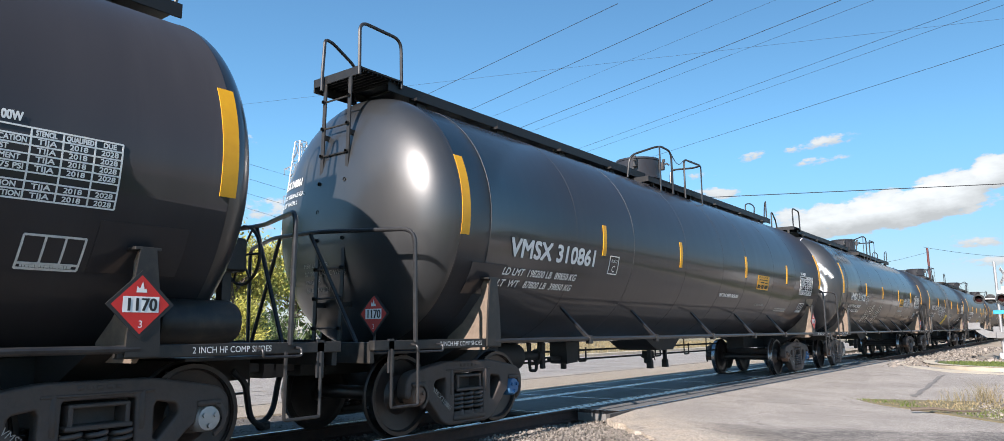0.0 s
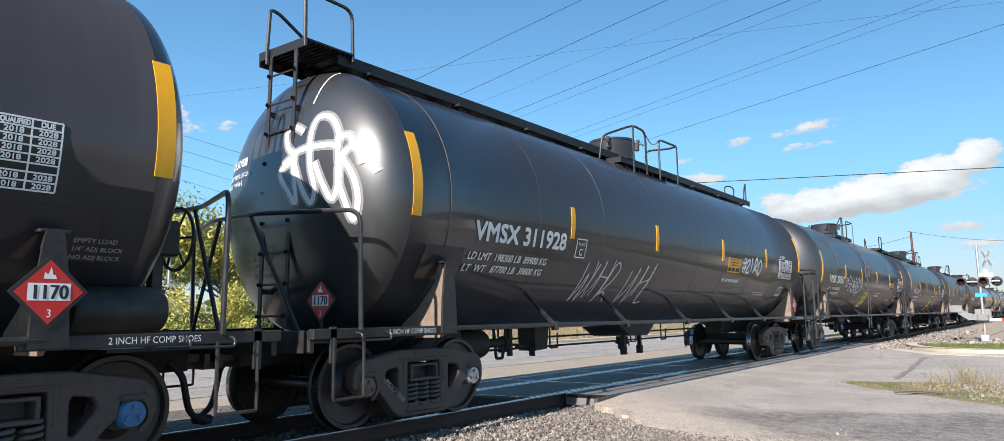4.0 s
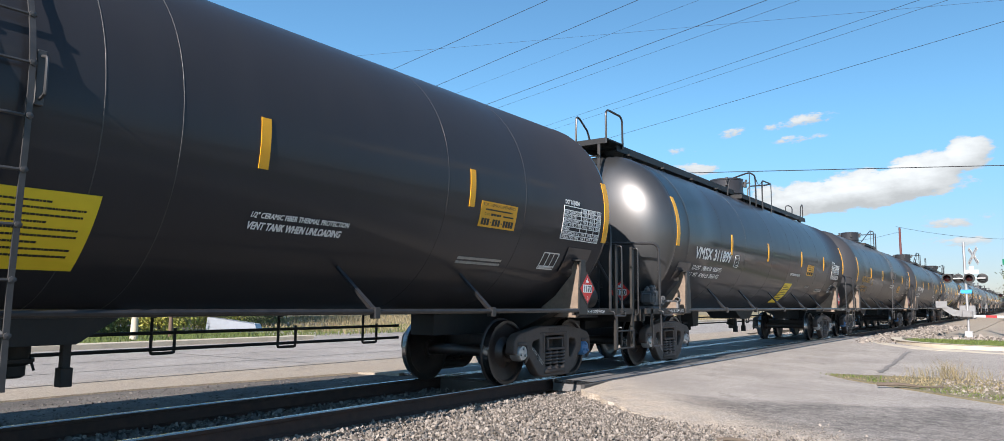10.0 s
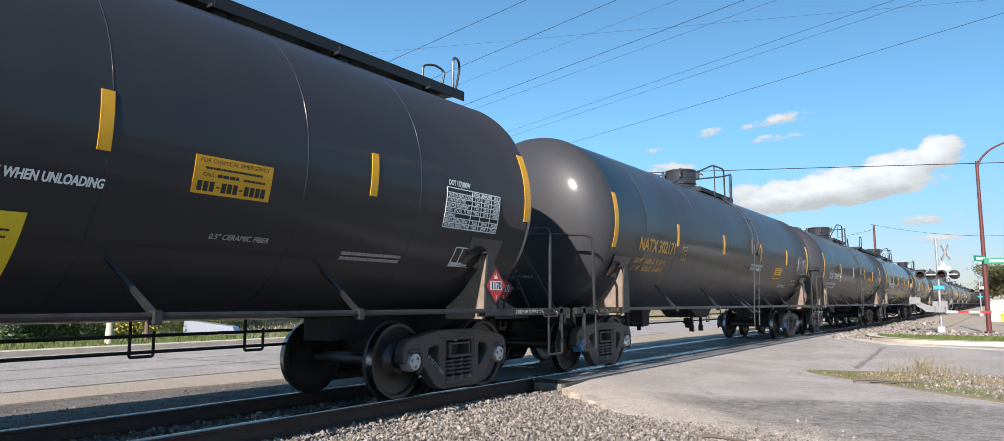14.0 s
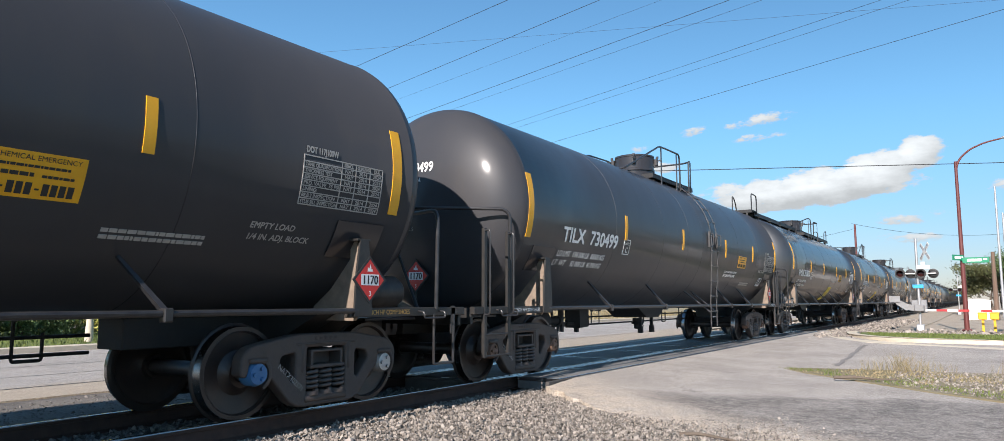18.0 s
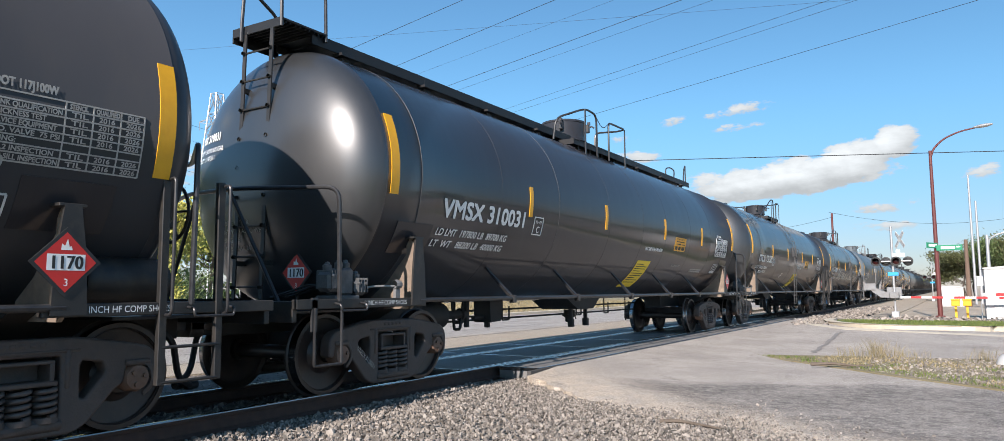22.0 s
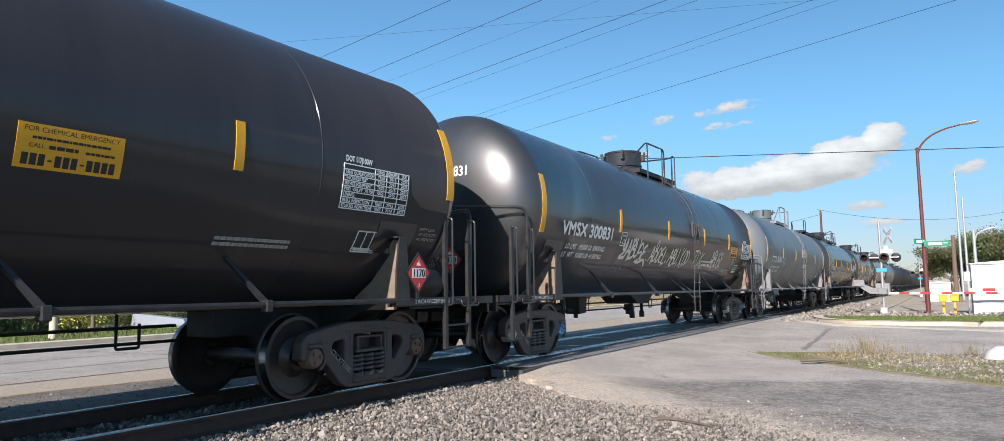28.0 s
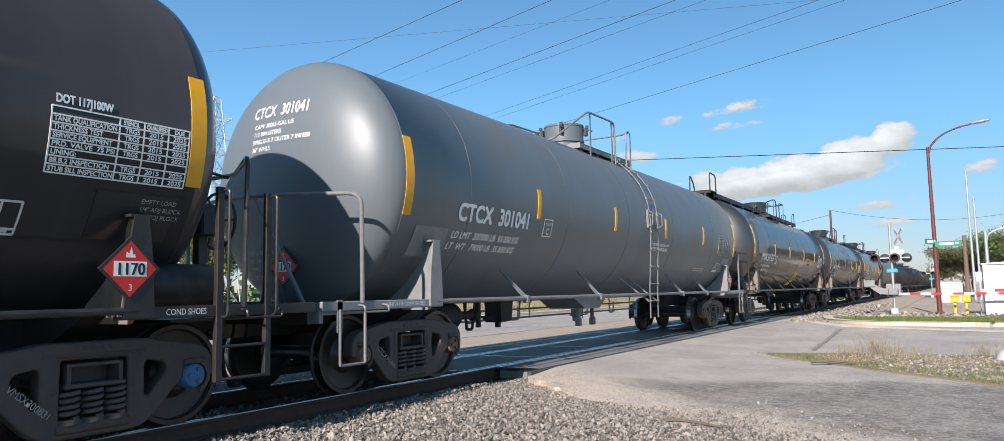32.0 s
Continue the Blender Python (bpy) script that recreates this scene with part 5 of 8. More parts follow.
def brake_valve(car):
    """Control valve block on the leading platform."""
    g = Geo()
    g.box(1.02, 1.3, -8.15, -7.75, 1.06, 1.12, 0.01)
    g.box(1.05, 1.28, -8.05, -7.82, 1.115, 1.42, 0.03)
    body = part("brake_valve", g, M_VALVE, car, "grey cast brake control valve")
    for y0, y1, z0, z1 in ((-8.24, -8.045, 1.16, 1.38), (-7.825, -7.64, 1.12, 1.3)):
        g = Geo()
        g.box(1.1, 1.32, y0, y1, z0, z1, 0.04)
        for k in (-1, 1):
            g.lathe([(0.0, 1.345), (0.018, 1.34), (0.018, 1.3)], 6, "x", (0, (y0 + y1) / 2 + 0.055 * k, z1 - 0.05))
        for k in range(4):
            g.box(1.09, 1.325, y0 + 0.03 + 0.045 * k, y0 + 0.042 + 0.045 * k, z0 + 0.03, z1 + 0.012, 0.003)
        part("valve_portion", g, M_VALVE, body)
    for y, z in ((-8.16, 1.4), (-7.99, 1.43), (-7.88, 1.43), (-7.72, 1.31)):
        g = Geo()
        g.lathe([(0.045, -0.03), (0.05, 0.02), (0.05, 0.045), (0.03, 0.055), (0.025, 0.08), (0, 0.085)], 12, "z", (1.2, y, z))
        part("valve_cap", g, M_VALVE, body)
    for y, d in ((-8.12, 0.5), (-8.0, 0.7), (-7.86, 0.6)):
        g = Geo()
        g.tube(rounded([(1.06, y, 1.22), (0.9, y - 0.03, 1.24), (0.7, y - 0.12, 1.16), (0.7 - d * 0.4, y - 0.2, 1.1)], 0.08, 3), 0.012, 6)
        part("valve_pipe", g, M_FRAME, body)
    g = Geo()
    g.tube(rounded([(1.25, -7.66, 1.2), (1.3, -7.5, 1.22), (1.42, -7.3, 1.22)], 0.05), 0.014, 6)
    g.lathe([(0.05, -0.05), (0.06, 0.0), (0.05, 0.05), (0.0, 0.05)], 10, "y", (1.42, -7.26, 1.24))
    g.box(1.4, 1.44, -7.3, -7.22, 1.06, 1.22, 0.004)
    part("release_handle", g, M_TUBE_GREY, car)


def make_car(q, number, style, paint, frame_mat=None, tube_mat=None, ink=None, stripes=(3.25, 6.1, 9.35, 12.3), ladder=0.2, caps=None, tall=(False, False), brace=True,
             head_lines=(), load=("", ""), table_words=None, sheet=True, label="", rings=(0.56, 4.19, 8.0, 9.42, 2.42, 6.27, 11.2, 12.95), extra=None, number_w=2.05, load_w=1.72, detail=True, emergency=True, head_z=2.08, dome_y=0.0, dome_r=0.46, dome_fit=(), end_u=15.2, tail=0.1, blank_u=13.72, brake_u=14.78, brake_z=1.91, shoe=None, lead_u=0.0, tank_up=0.0, load_u=1.0, blank=True, reservoir=True, panel_z=2.06, words_u=4.75, sheet_z=1.24, plate_u=3.4, table_u=13.62, valve=False, brake_words=(), head_at=(-1.0, 3.13, 0.97), notes_at=(-0.6, 1.66), placard_at=(0.1, 1.5), placard_u=14.65, vent_at=(8.27, 2.0), panel_u=10.1, sheet_u=8.15, number_u=1.04, small_words=(), more_words=(), gear=(6.9, 6.9)):
    """One tank car. q: the place of its leading stripe along the train; style: 'walk' or 'dome'."""
    frame_mat, tube_mat, ink = frame_mat or M_FRAME, tube_mat or M_TUBE, ink or M_WHITE
    car = new("tank_car")
    tagged(car, label, "tank car", "tank cars of the train")
    tank = part("tank", tank_mesh(paint, tail), None, car)
    tank.location = (0, 0, tank_up)
    U = lambda u: u - 7.55
    for i, u in enumerate(rings):
        r = part("jacket_seam", ME_RING if i < (2 if style == "walk" else 3) else ME_RING_DARK, None, tank)
        r.location = (0, U(u), 0)
    for u, z0, z1, w in ((lead_u, head_z, head_z + 0.94, 0.145), *((s, 2.27, 2.72, 0.10) for s in stripes), (end_u, head_z, head_z + 0.94, 0.145)):
        part("reflective_stripe", stripe_mesh(U(u) - w / 2, U(u) + w / 2, z0, z1), M_YELLOW, tank, "yellow reflective tape")
    dome(car, paint if paint is M_GREY else M_BLACK, dome_y, dome_r, 4.76 if style == "walk" else 4.71)
    if style == "walk":
        top_gear_walk(car)
    else:
        top_gear_dome(car, tube_mat, frame_mat, ladder, *(dome_fit or (-2.95, (-1.32, -0.21), (0.6, 0.85), (-1.55, 1.2))), dome_r, dome_y)
    end_gear(car, -1, frame_mat, tube_mat, tall[0], brace, False, gear[0])
    end_gear(car, 1, frame_mat, tube_mat, tall[1], brace, True, gear[1], reservoir)
    underbody(car, frame_mat, style == "walk")
    running_gear(car, caps or (ME_CAP_RUST, ME_CAP_RUST), number.replace(" ", ""), gear)
    if not detail:
        return car
    # lettering on the flank
    g = Geo()
    mark, digits = number.split()
    w_all, w_digits = text_polys(number, 0.225)[2], text_polys(digits, 0.225)[2]
    w_mark = text_polys(mark, 0.225)[2]
    side_text(g, mark, U(number_u), 2.10, 0.225, number_w * w_mark / w_all, bold=0.009)
    tagged(part("car_mark", g, ink, tank, "large stencilled letters"), kind="stuff")
    g = Geo()
    side_text(g, digits, U(number_u) + number_w * (1 - w_digits / w_all), 2.10, 0.225, number_w * w_digits / w_all, bold=0.009)
    tagged(part("car_number", g, ink, tank, "large stencilled numerals"), kind="stuff")
    g = Geo()
    if load[0]:
        side_text(g, load[0], U(load_u), 1.87, 0.095, load_w, 0.18, 0.002)
        tagged(part("weight_lettering", g, ink if ink is M_GOLD else M_WHITE, tank), kind="stuff")
        g = Geo()
        side_text(g, load[1], U(load_u - 0.03), 1.73, 0.095, load_w, 0.18, 0.002)
        tagged(part("weight_lettering", g, ink if ink is M_GOLD else M_WHITE, tank), kind="stuff")
    g = Geo()
    y0 = U(plate_u)
    side_frame_lines(g, y0, y0 + 0.27, 2.02, 2.28, 0.014)
    side_text(g, "PLATE", y0 + 0.04, 2.19, 0.045, 0.19)
    side_text(g, "C", y0 + 0.085, 2.05, 0.1, None, 0, 0.001)
    part("plate_mark", g, ink, tank)
    # small brake_words
    g = Geo()
    if style == "walk":
        side_text(g, "0.5\" CERAMIC FIBER", U(10.33), 1.71, 0.05, 0.62, 0.15, 0.002)
    for k in range(2):
        bars(g, U(11.9), U(12.8), 1.66 - 0.05 * k, 0.028, 5 + k)
    tagged(part("small_stencil", g, M_DIM, tank), kind="stuff")
    g = Geo()
    if style == "dome":
        side_text(g, "1/2\" CERAMIC FIBER THERMAL PROTECTION", U(vent_at[0]), vent_at[1] + 0.1, 0.05, 1.15, 0.15, 0.002)
        tagged(part("protection_note", g, M_WHITE, tank), kind="stuff")
        g = Geo()
    side_text(g, "VENT TANK WHEN UNLOADING", U(vent_at[0]), vent_at[1], 0.07, 1.08, 0.15, 0.003)
    tagged(part("vent_note", g, M_WHITE, tank), kind="stuff")
    for wd, u, z, size in more_words:
        g = Geo()
        side_text(g, wd, U(u), z, size, None, 0.1, 0.002)
        tagged(part("small_note", g, M_DIM, tank), kind="stuff")
    if emergency:
        g = Geo()
        side_quad(g, U(panel_u + 0.00), U(panel_u + 0.77), panel_z + 0.000, panel_z + 0.310, 0.005, 5)
        pl = part("emergency_panel", g, M_YELLOW, tank, "yellow chemical emergency panel with black print")
        g = Geo()
        side_text(g, "FOR CHEMICAL EMERGENCY", U(panel_u + 0.04), panel_z + 0.255, 0.036, 0.69, lift=0.008)
        bars(g, U(panel_u + 0.10), U(panel_u + 0.68), panel_z + 0.205, 0.018, 9, 0.008)
        side_text(g, "CALL", U(panel_u + 0.08), panel_z + 0.145, 0.03, 0.11, lift=0.008)
        bars(g, U(panel_u + 0.22), U(panel_u + 0.44), panel_z + 0.145, 0.026, 12, 0.008)
        bars(g, U(panel_u + 0.48), U(panel_u + 0.70), panel_z + 0.145, 0.018, 10, 0.008)
        for k in range(12):
            y = U(panel_u + 0.045) + k * 0.057
            if k in (3, 7):
                side_quad(g, y + 0.008, y + 0.036, panel_z + 0.058, panel_z + 0.07, 0.008, 1)
            else:
                side_quad(g, y, y + 0.043, panel_z + 0.025, panel_z + 0.105, 0.008, 2)
        tagged(part("panel_print", g, M_INK, pl), kind="stuff")
    for k, wd in enumerate(small_words):
        g = Geo()
        side_text(g, wd, U(words_u), 1.74 - 0.06 * k, 0.04, 0.024 * len(wd), 0.15)
        tagged(part("small_note", g, M_WHITE, tank), kind="stuff")
    if sheet:
        g = Geo()
        side_quad(g, U(sheet_u + 0.00), U(sheet_u + 0.75), sheet_z, sheet_z + 0.54, 0.005, 8)
        sh = part("warning_sheet", g, M_YSHEET, tank, "yellow sheet of fine black print")
        g = Geo()
        for k in range(9):
            bars(g, U(sheet_u + 0.05), U(sheet_u + (0.68 if k % 3 else 0.43)), sheet_z + 0.46 - 0.046 * k, 0.013, 20 + k, 0.008)
        tagged(part("sheet_print", g, M_INK, sh), kind="stuff")
    # test table near the trailing end
    g = Geo()
    ya, yb = U(table_u), U(table_u) + 1.1
    side_frame_lines(g, ya, yb, 2.06, 2.53, 0.011, [2.06 + 0.47 * k / 8 for k in range(1, 8)], [ya + 0.5, ya + 0.7, ya + 0.91])
    side_text(g, "DOT 117J100W", ya + 0.02, 2.56, 0.06, 0.42, bold=0.003)
    row = 0.47 / 8
    for x, wd, w in ((0.525, "STENCIL", 0.13), (0.715, "QUALIFIED", 0.18), (0.96, "DUE", 0.09)):
        side_text(g, wd, ya + x, 2.53 - row + 0.012, 0.034, w, bold=0.002)
    words = ("TANK QUALIFICATION", "THICKNESS TEST", "SERVICE EQUIPMENT", "PRD. VALVE  75 PSI", "LINING:", "88.B.2 INSPECTION", "STUB SILL INSPECTION")
    for k, wd in enumerate(words):
        zz = 2.53 - row * (k + 2) + 0.013
        side_text(g, wd, ya + 0.015, zz, 0.035, min(0.47, 0.0255 * len(wd)), bold=0.0015)
        if table_words and k != 4:
            for x, wd2 in zip((0.54, 0.74, 0.95), table_words):
                side_text(g, wd2, ya + x, zz, 0.035, 0.12, bold=0.0015)
    tagged(part("test_table", g, M_WHITE if paint in (M_BLACK, M_SATIN) else M_DIM, tank, "white ruled table of test dates"), kind="stuff")
    if blank:
        g = Geo()
        ya = U(blank_u)
        side_frame_lines(g, ya, ya + 0.4, 1.62, 1.84, 0.014, (1.655,), (ya + 0.14, ya + 0.27))
        bars(g, ya + 0.03, ya + 0.37, 1.632, 0.014, 31)
        tagged(part("blank_box", g, M_SPRAY, tank, "white ruled box of three empty fields"), kind="stuff")
    # lettering on the sill plates
    rear = shoe or (14.92 if style == "walk" else 14.62, "2 INCH HF COMP SHOES", 0.72)
    for u0, wd, long in ((-0.35 + 1.6 * (6.9 - gear[0]), "2 INCH HF COMP SHOES", 0.72), rear):
        g = Geo()
        vs, fs, w = text_polys(wd, 0.05)
        g.put([(1.504, U(u0) + a * long / w, 1.012 + b) for a, b in vs], fs)
        tagged(part("shoe_lettering", g, ink if ink is M_GOLD else M_WHITE, car), kind="stuff")
    # lettering on the leading head
    g = Geo()
    hx, hz, hw = head_at
    head_text(g, number, hx, hz, hw * 0.155, hw, 0.004)
    for k, wd in enumerate(head_lines):
        head_text(g, wd, hx + 0.06, hz - 0.14 - 0.1 * k, 0.055, None, 0.001)
    tagged(part("head_lettering", g, ink, tank), kind="stuff")
    g = Geo()
    for k, wd in enumerate(("M901E DFT GR", "36\" 1W CLASS C WHLS", "SPRG D-5", "BR BM AAR 24")):
        head_text(g, wd, notes_at[0], notes_at[1] - 0.1 * k, 0.055)
    tagged(part("head_note", g, M_DIM, tank), kind="stuff")
    # placards: on the leading head and on the trailing corner of the flank
    px, pz = placard_at
    yh = on_head(px, pz)[1] - 0.06
    placard(car, lambda a, b, l: (px + a, yh - l, pz + b))
    g = Geo()
    g.box(px - 0.015, px + 0.015, yh - 0.002, yh + 0.02, 0.95, pz - 0.1, 0.002)
    g.box(px - 0.02, px + 0.02, yh, yh + 0.3, 0.95, 0.97, 0.002)
    part("placard_stand", g, M_FRAME, car)
    placard(car, lambda a, b, l: (1.52 + l, U(placard_u) + a, 1.38 + b))
    g = Geo()
    g.box(1.49, 1.52, U(placard_u) - 0.03, U(placard_u) + 0.03, 1.07, 1.5, 0.003)
    part("placard_stand", g, frame_mat, car)
    for k, wd in enumerate(brake_words):
        g = Geo()
        side_text(g, wd, U(brake_u), brake_z - 0.058 * k, 0.036)
        tagged(part("brake_note", g, M_DIM, tank), kind="stuff")
    if valve:
        brake_valve(car)
    if extra:
        extra(car, tank, U)
    return car


# ---- ground, roads and track ----
def sheet(name, poly, z, mat, label, category="ground", kind="structure", th=0.08, zf=None):
    """A slab with the given outline; zf(x, y) bends its top."""
    g = Geo()
    n = len(poly)
    top = [(x, y, zf(x, y) if zf else z) for x, y in poly]
    bot = [(x, y, (zf(x, y) if zf else z) - th) for x, y in poly]
    g.put(top + bot, [tuple(range(n)), *((i, n + i, n + (i + 1) % n, (i + 1) % n) for i in range(n))])
    me = g.mesh(name, mat, 0)
    return tagged(new(name, me), label, category, "", kind)


def ground_z(x):
    """Cross fall of the street: level at the rails, lower away from them."""
    a = abs(x)
    return -0.012 if a < 1.7 else -0.012 - 0.115 * min(1.0, (a - 1.7) / 2.6)


g = Geo()
R = 2400
g.put([(-R, -R, -0.27), (R, -R, -0.27), (R, R, -0.27), (-R, R, -0.27)], [(0, 1, 2, 3)])
tagged(new("ground", g.mesh("ground", M_DIRT, 0)), "dry gravelly soil with thin grass beside the railway", "ground", "", "structure")


def strip_mesh(name, xs, y_of, mat, label, category, zf=ground_z, lip=0.0):
    """A road surface: columns at xs, each from y_of(x)[0] to y_of(x)[1]."""
    g = Geo()
    verts, faces = [], []
    n = 26
    for x in xs:
        a, b = y_of(x)
        for k in range(n + 1):
            verts.append((x, a + (b - a) * k / n, zf(x) - (lip if k == 0 else 0.0)))
    for i in range(len(xs) - 1):
        for k in range(n):
            p = i * (n + 1) + k
            faces.append((p, p + n + 1, p + n + 2, p + 1))
    m = len(verts)
    g.put(verts, faces)
    # skirt
    loop = [k for k in range(n + 1)] + [i * (n + 1) + n for i in range(1, len(xs))] + [(len(xs) - 1) * (n + 1) + k for k in range(n - 1, -1, -1)] + [i * (n + 1) for i in range(len(xs) - 2, 0, -1)]
    low = [(verts[i][0], verts[i][1], -0.3) for i in loop]
    g.put([verts[i] for i in loop] + low, [(i, (i + 1) % len(loop), len(loop) + (i + 1) % len(loop), len(loop) + i) for i in range(len(loop))])
    return tagged(new(name, g.mesh(name, mat, 30)), label, category, "", "structure")


def near_edge(x):
    """Where the asphalt of the near approach begins, beside the ballast."""
    pts = [(1.62, 9.35), (2.2, 8.8), (3.0, 8.15), (4.0, 7.45), (4.9, 6.9), (5.75, 6.4), (7.0, 5.2), (9, 4.3), (14, 3.0), (60, 0)]
    for (x0, y0), (x1, y1) in zip(pts, pts[1:]):
        if x <= x1:
            ragged = 0.28 * noise.noise(Vector((x * 1.7, 0.3, 2.0))) + 0.14 * noise.noise(Vector((x * 5.5, 1.7, 4.0)))
            return y0 + (y1 - y0) * (x - x0) / (x1 - x0) + ragged * min(1.0, max(0.0, x - 1.62) * 2)
    return 0


def far_kerb(x):
    pts = [(1.62, 32.0), (2.4, 31.0), (2.9, 29.2), (3.6, 27.4), (4.6, 26.4), (6, 26.1), (60, 26.1)]
    for (x0, y0), (x1, y1) in zip(pts, pts[1:]):
        if x <= x1:
            return y0 + (y1 - y0) * (x - x0) / (x1 - x0)
    return 26.1


XS = [1.62 + 0.08 * k for k in range(86)] + [8.6, 9.5, 11, 14, 20, 60]
strip_mesh("road", XS, lambda x: (near_edge(x), far_kerb(x)), M_ASPHALT, "sun-bleached grey asphalt street at the crossing", "road", lip=0.055)
strip_mesh("road_2", [-60, -40, -25, -13.2, -12.5, -9, -6, -4.3, -3.4, -2.6, -1.62], lambda x: (9.0, 31.0) if x > -2.8 else ((5.5, 33) if x > -3.6 else (-60, 220) if x > -13.3 else (16, 30)), M_ROADFAR, "pale concrete street running along the far side of the track", "road")
# gravelly shoulder beyond the far rail
sheet("shoulder", [(-3.7, -20), (-0.84, -20), (-0.84, 9.02), (-3.7, 9.02)], -0.135, M_ASPHALT_DARK, "gravelly dark shoulder beside the far rail", zf=lambda x, y: ground_z(x) - 0.018)
g = Geo()
g.box(1.585, 1.65, 9.4, 31.2, -0.2, -0.009, 0.004)
tagged(new("road_joint", g.mesh("road_joint", M_TAR, 0)), "black tar joint between the crossing panels and the street", "road joint", "", "structure")
for i, (pts, w) in enumerate([([(4.07, 23.7), (4.3, 19.5), (4.49, 15.9)], 0.05), ([(1.9, 12.5), (3.1, 12.9), (4.4, 13.1)], 0.03), ([(2.6, 16.5), (4.2, 17.4)], 0.025), ([(5.0, 20.6), (8.0, 21.6)], 0.03)]):
    g = Geo()
    rnd = random.Random(i)
    line = [(x + rnd.uniform(-0.05, 0.05), y) for x, y in smooth_line(pts, 8)]
    v = []
    for x, y in line:
        v += [(x - w, y, ground_z(x) + 0.009), (x + w, y, ground_z(x) + 0.009)]
    g.put(v, [(2 * k, 2 * k + 1, 2 * k + 3, 2 * k + 2) for k in range(len(line) - 1)])
    tagged(new("road_crack", g.mesh("road_crack", M_CRACK, 0)), "dusty sealed crack in the asphalt", "road crack", "", "structure")
# joints of the far street
for x, w in ((-5.35, 0.035), (-7.2, 0.02), (-9.3, 0.02)):
    g = Geo()
    g.put([(x - w, -40, ground_z(x) + 0.004), (x + w, -40, ground_z(x) + 0.004), (x + w + 0.35, 30, ground_z(x) + 0.004), (x - w + 0.35, 30, ground_z(x) + 0.004)], [(0, 1, 2, 3)])
    tagged(new("road_joint", g.mesh("road_joint", M_TAR, 0)), "black sealed joint along the concrete street", "road joint", "", "structure")
for y in (4, 10, 16, 22):
    g = Geo()
    g.put([(-13, y, -0.123), (-5.4, y + 0.3, -0.123), (-5.4, y + 0.33, -0.123), (-13, y + 0.03, -0.123)], [(0, 1, 2, 3)])
    tagged(new("road_joint", g.mesh("road_joint", M_TAR, 0)), "thin joint across the concrete street", "road joint", "", "structure")


def kerb(name, line, w, h, label):
    g = Geo()
    v, f = [], []
    L = [Vector((x, y, 0)) for x, y in line]
    for i, p in enumerate(L):
        d = (L[min(i + 1, len(L) - 1)] - L[max(i - 1, 0)]).normalized()
        nrm = Vector((-d.y, d.x, 0))
        for a, z in ((0, -0.2), (0, h - 0.02 - 0.12), (0.025, h - 0.12), (w, h - 0.12), (w, -0.2)):
            q = p + nrm * a
            v.append((q.x, q.y, z))
    for i in range(len(L) - 1):
        for k in range(4):
            f.append((i * 5 + k, i * 5 + k + 1, (i + 1) * 5 + k + 1, (i + 1) * 5 + k))
    f += [(0, 1, 2, 3, 4), tuple((len(L) - 1) * 5 + k for k in range(4, -1, -1))]
    g.put(v, f)
    return tagged(new(name, g.mesh(name, M_CONCRETE, 30)), label, "kerb", "", "structure")


corner = [(60, 26.1), (12, 26.1), (8, 26.1), (6, 26.15), (4.8, 26.45), (3.8, 27.3), (3.1, 28.6), (2.75, 30.2), (2.7, 31.5)]
kerb("kerb", smooth_line(corner, 4), -0.32, 0.13, "pale concrete kerb round the street corner")
kerb("kerb_2", [(-13.3, -60), (-13.3, 16), (-13.3, 17)], 0.3, 0.14, "pale concrete kerb of the far street")
kerb("kerb_3", [(-13.3, 30), (-13.3, 220)], 0.3, 0.14, "pale concrete kerb of the far street")
sheet("gutter", [(2.3, 31), (2.5, 29), (3.2, 27.2), (4.2, 25.9), (5.6, 25.3), (7.4, 24.6), (9.5, 23.3), (14, 22.3), (40, 21.4), (40, 20.8), (14, 21.6), (9.3, 22.5), (7.2, 23.8), (5.4, 24.8), (3.9, 25.3), (2.8, 26.8), (2.1, 29), (2.0, 31)], 0, M_CONCRETE, "pale concrete gutter along the kerb", "gutter", th=0.01, zf=lambda x, y: ground_z(x) + 0.004)
# grassy verges
sheet("verge", [(3.1, 31.5), (3.2, 30.0), (3.6, 28.8), (4.3, 27.6), (5.2, 26.9), (6.2, 26.5), (60, 26.45), (60, 31.5), (7, 31.2)], -0.03, M_GRASS, "mown green grass verge behind the kerb", "verge")
sheet("verge_2", [(3.55, 14.8), (4.6, 15.15), (6.5, 15.5), (9, 15.8), (60, 16.5), (60, 2), (14, 7.2), (9, 9.9), (7.4, 11.05), (6.4, 11.9), (5.4, 12.9), (4.4, 13.9)], -0.108, M_TURF, "dry grassy island with bare gravel beside the driveway", "verge")
# verge_5 lies out of view, added so the flanks reflect darker ground
sheet("verge_5", [(9.6, -60), (60, -60), (60, -0.1), (14, 2.9), (9.6, 4.1)], -0.1, M_GRASS, "unseen rough grass added behind the viewpoint to darken tank reflections", "verge")
sheet("verge_3", [(-13.6, -60), (-13.6, 17), (-40, 17), (-60, 17), (-60, -60)], -0.04, M_GRASS, "rough green verge behind the far kerb", "verge")
sheet("verge_4", [(-13.6, 30), (-13.6, 220), (-120, 220), (-120, 30)], -0.05, M_DRY, "wide dry grass field beyond the far street", "field")


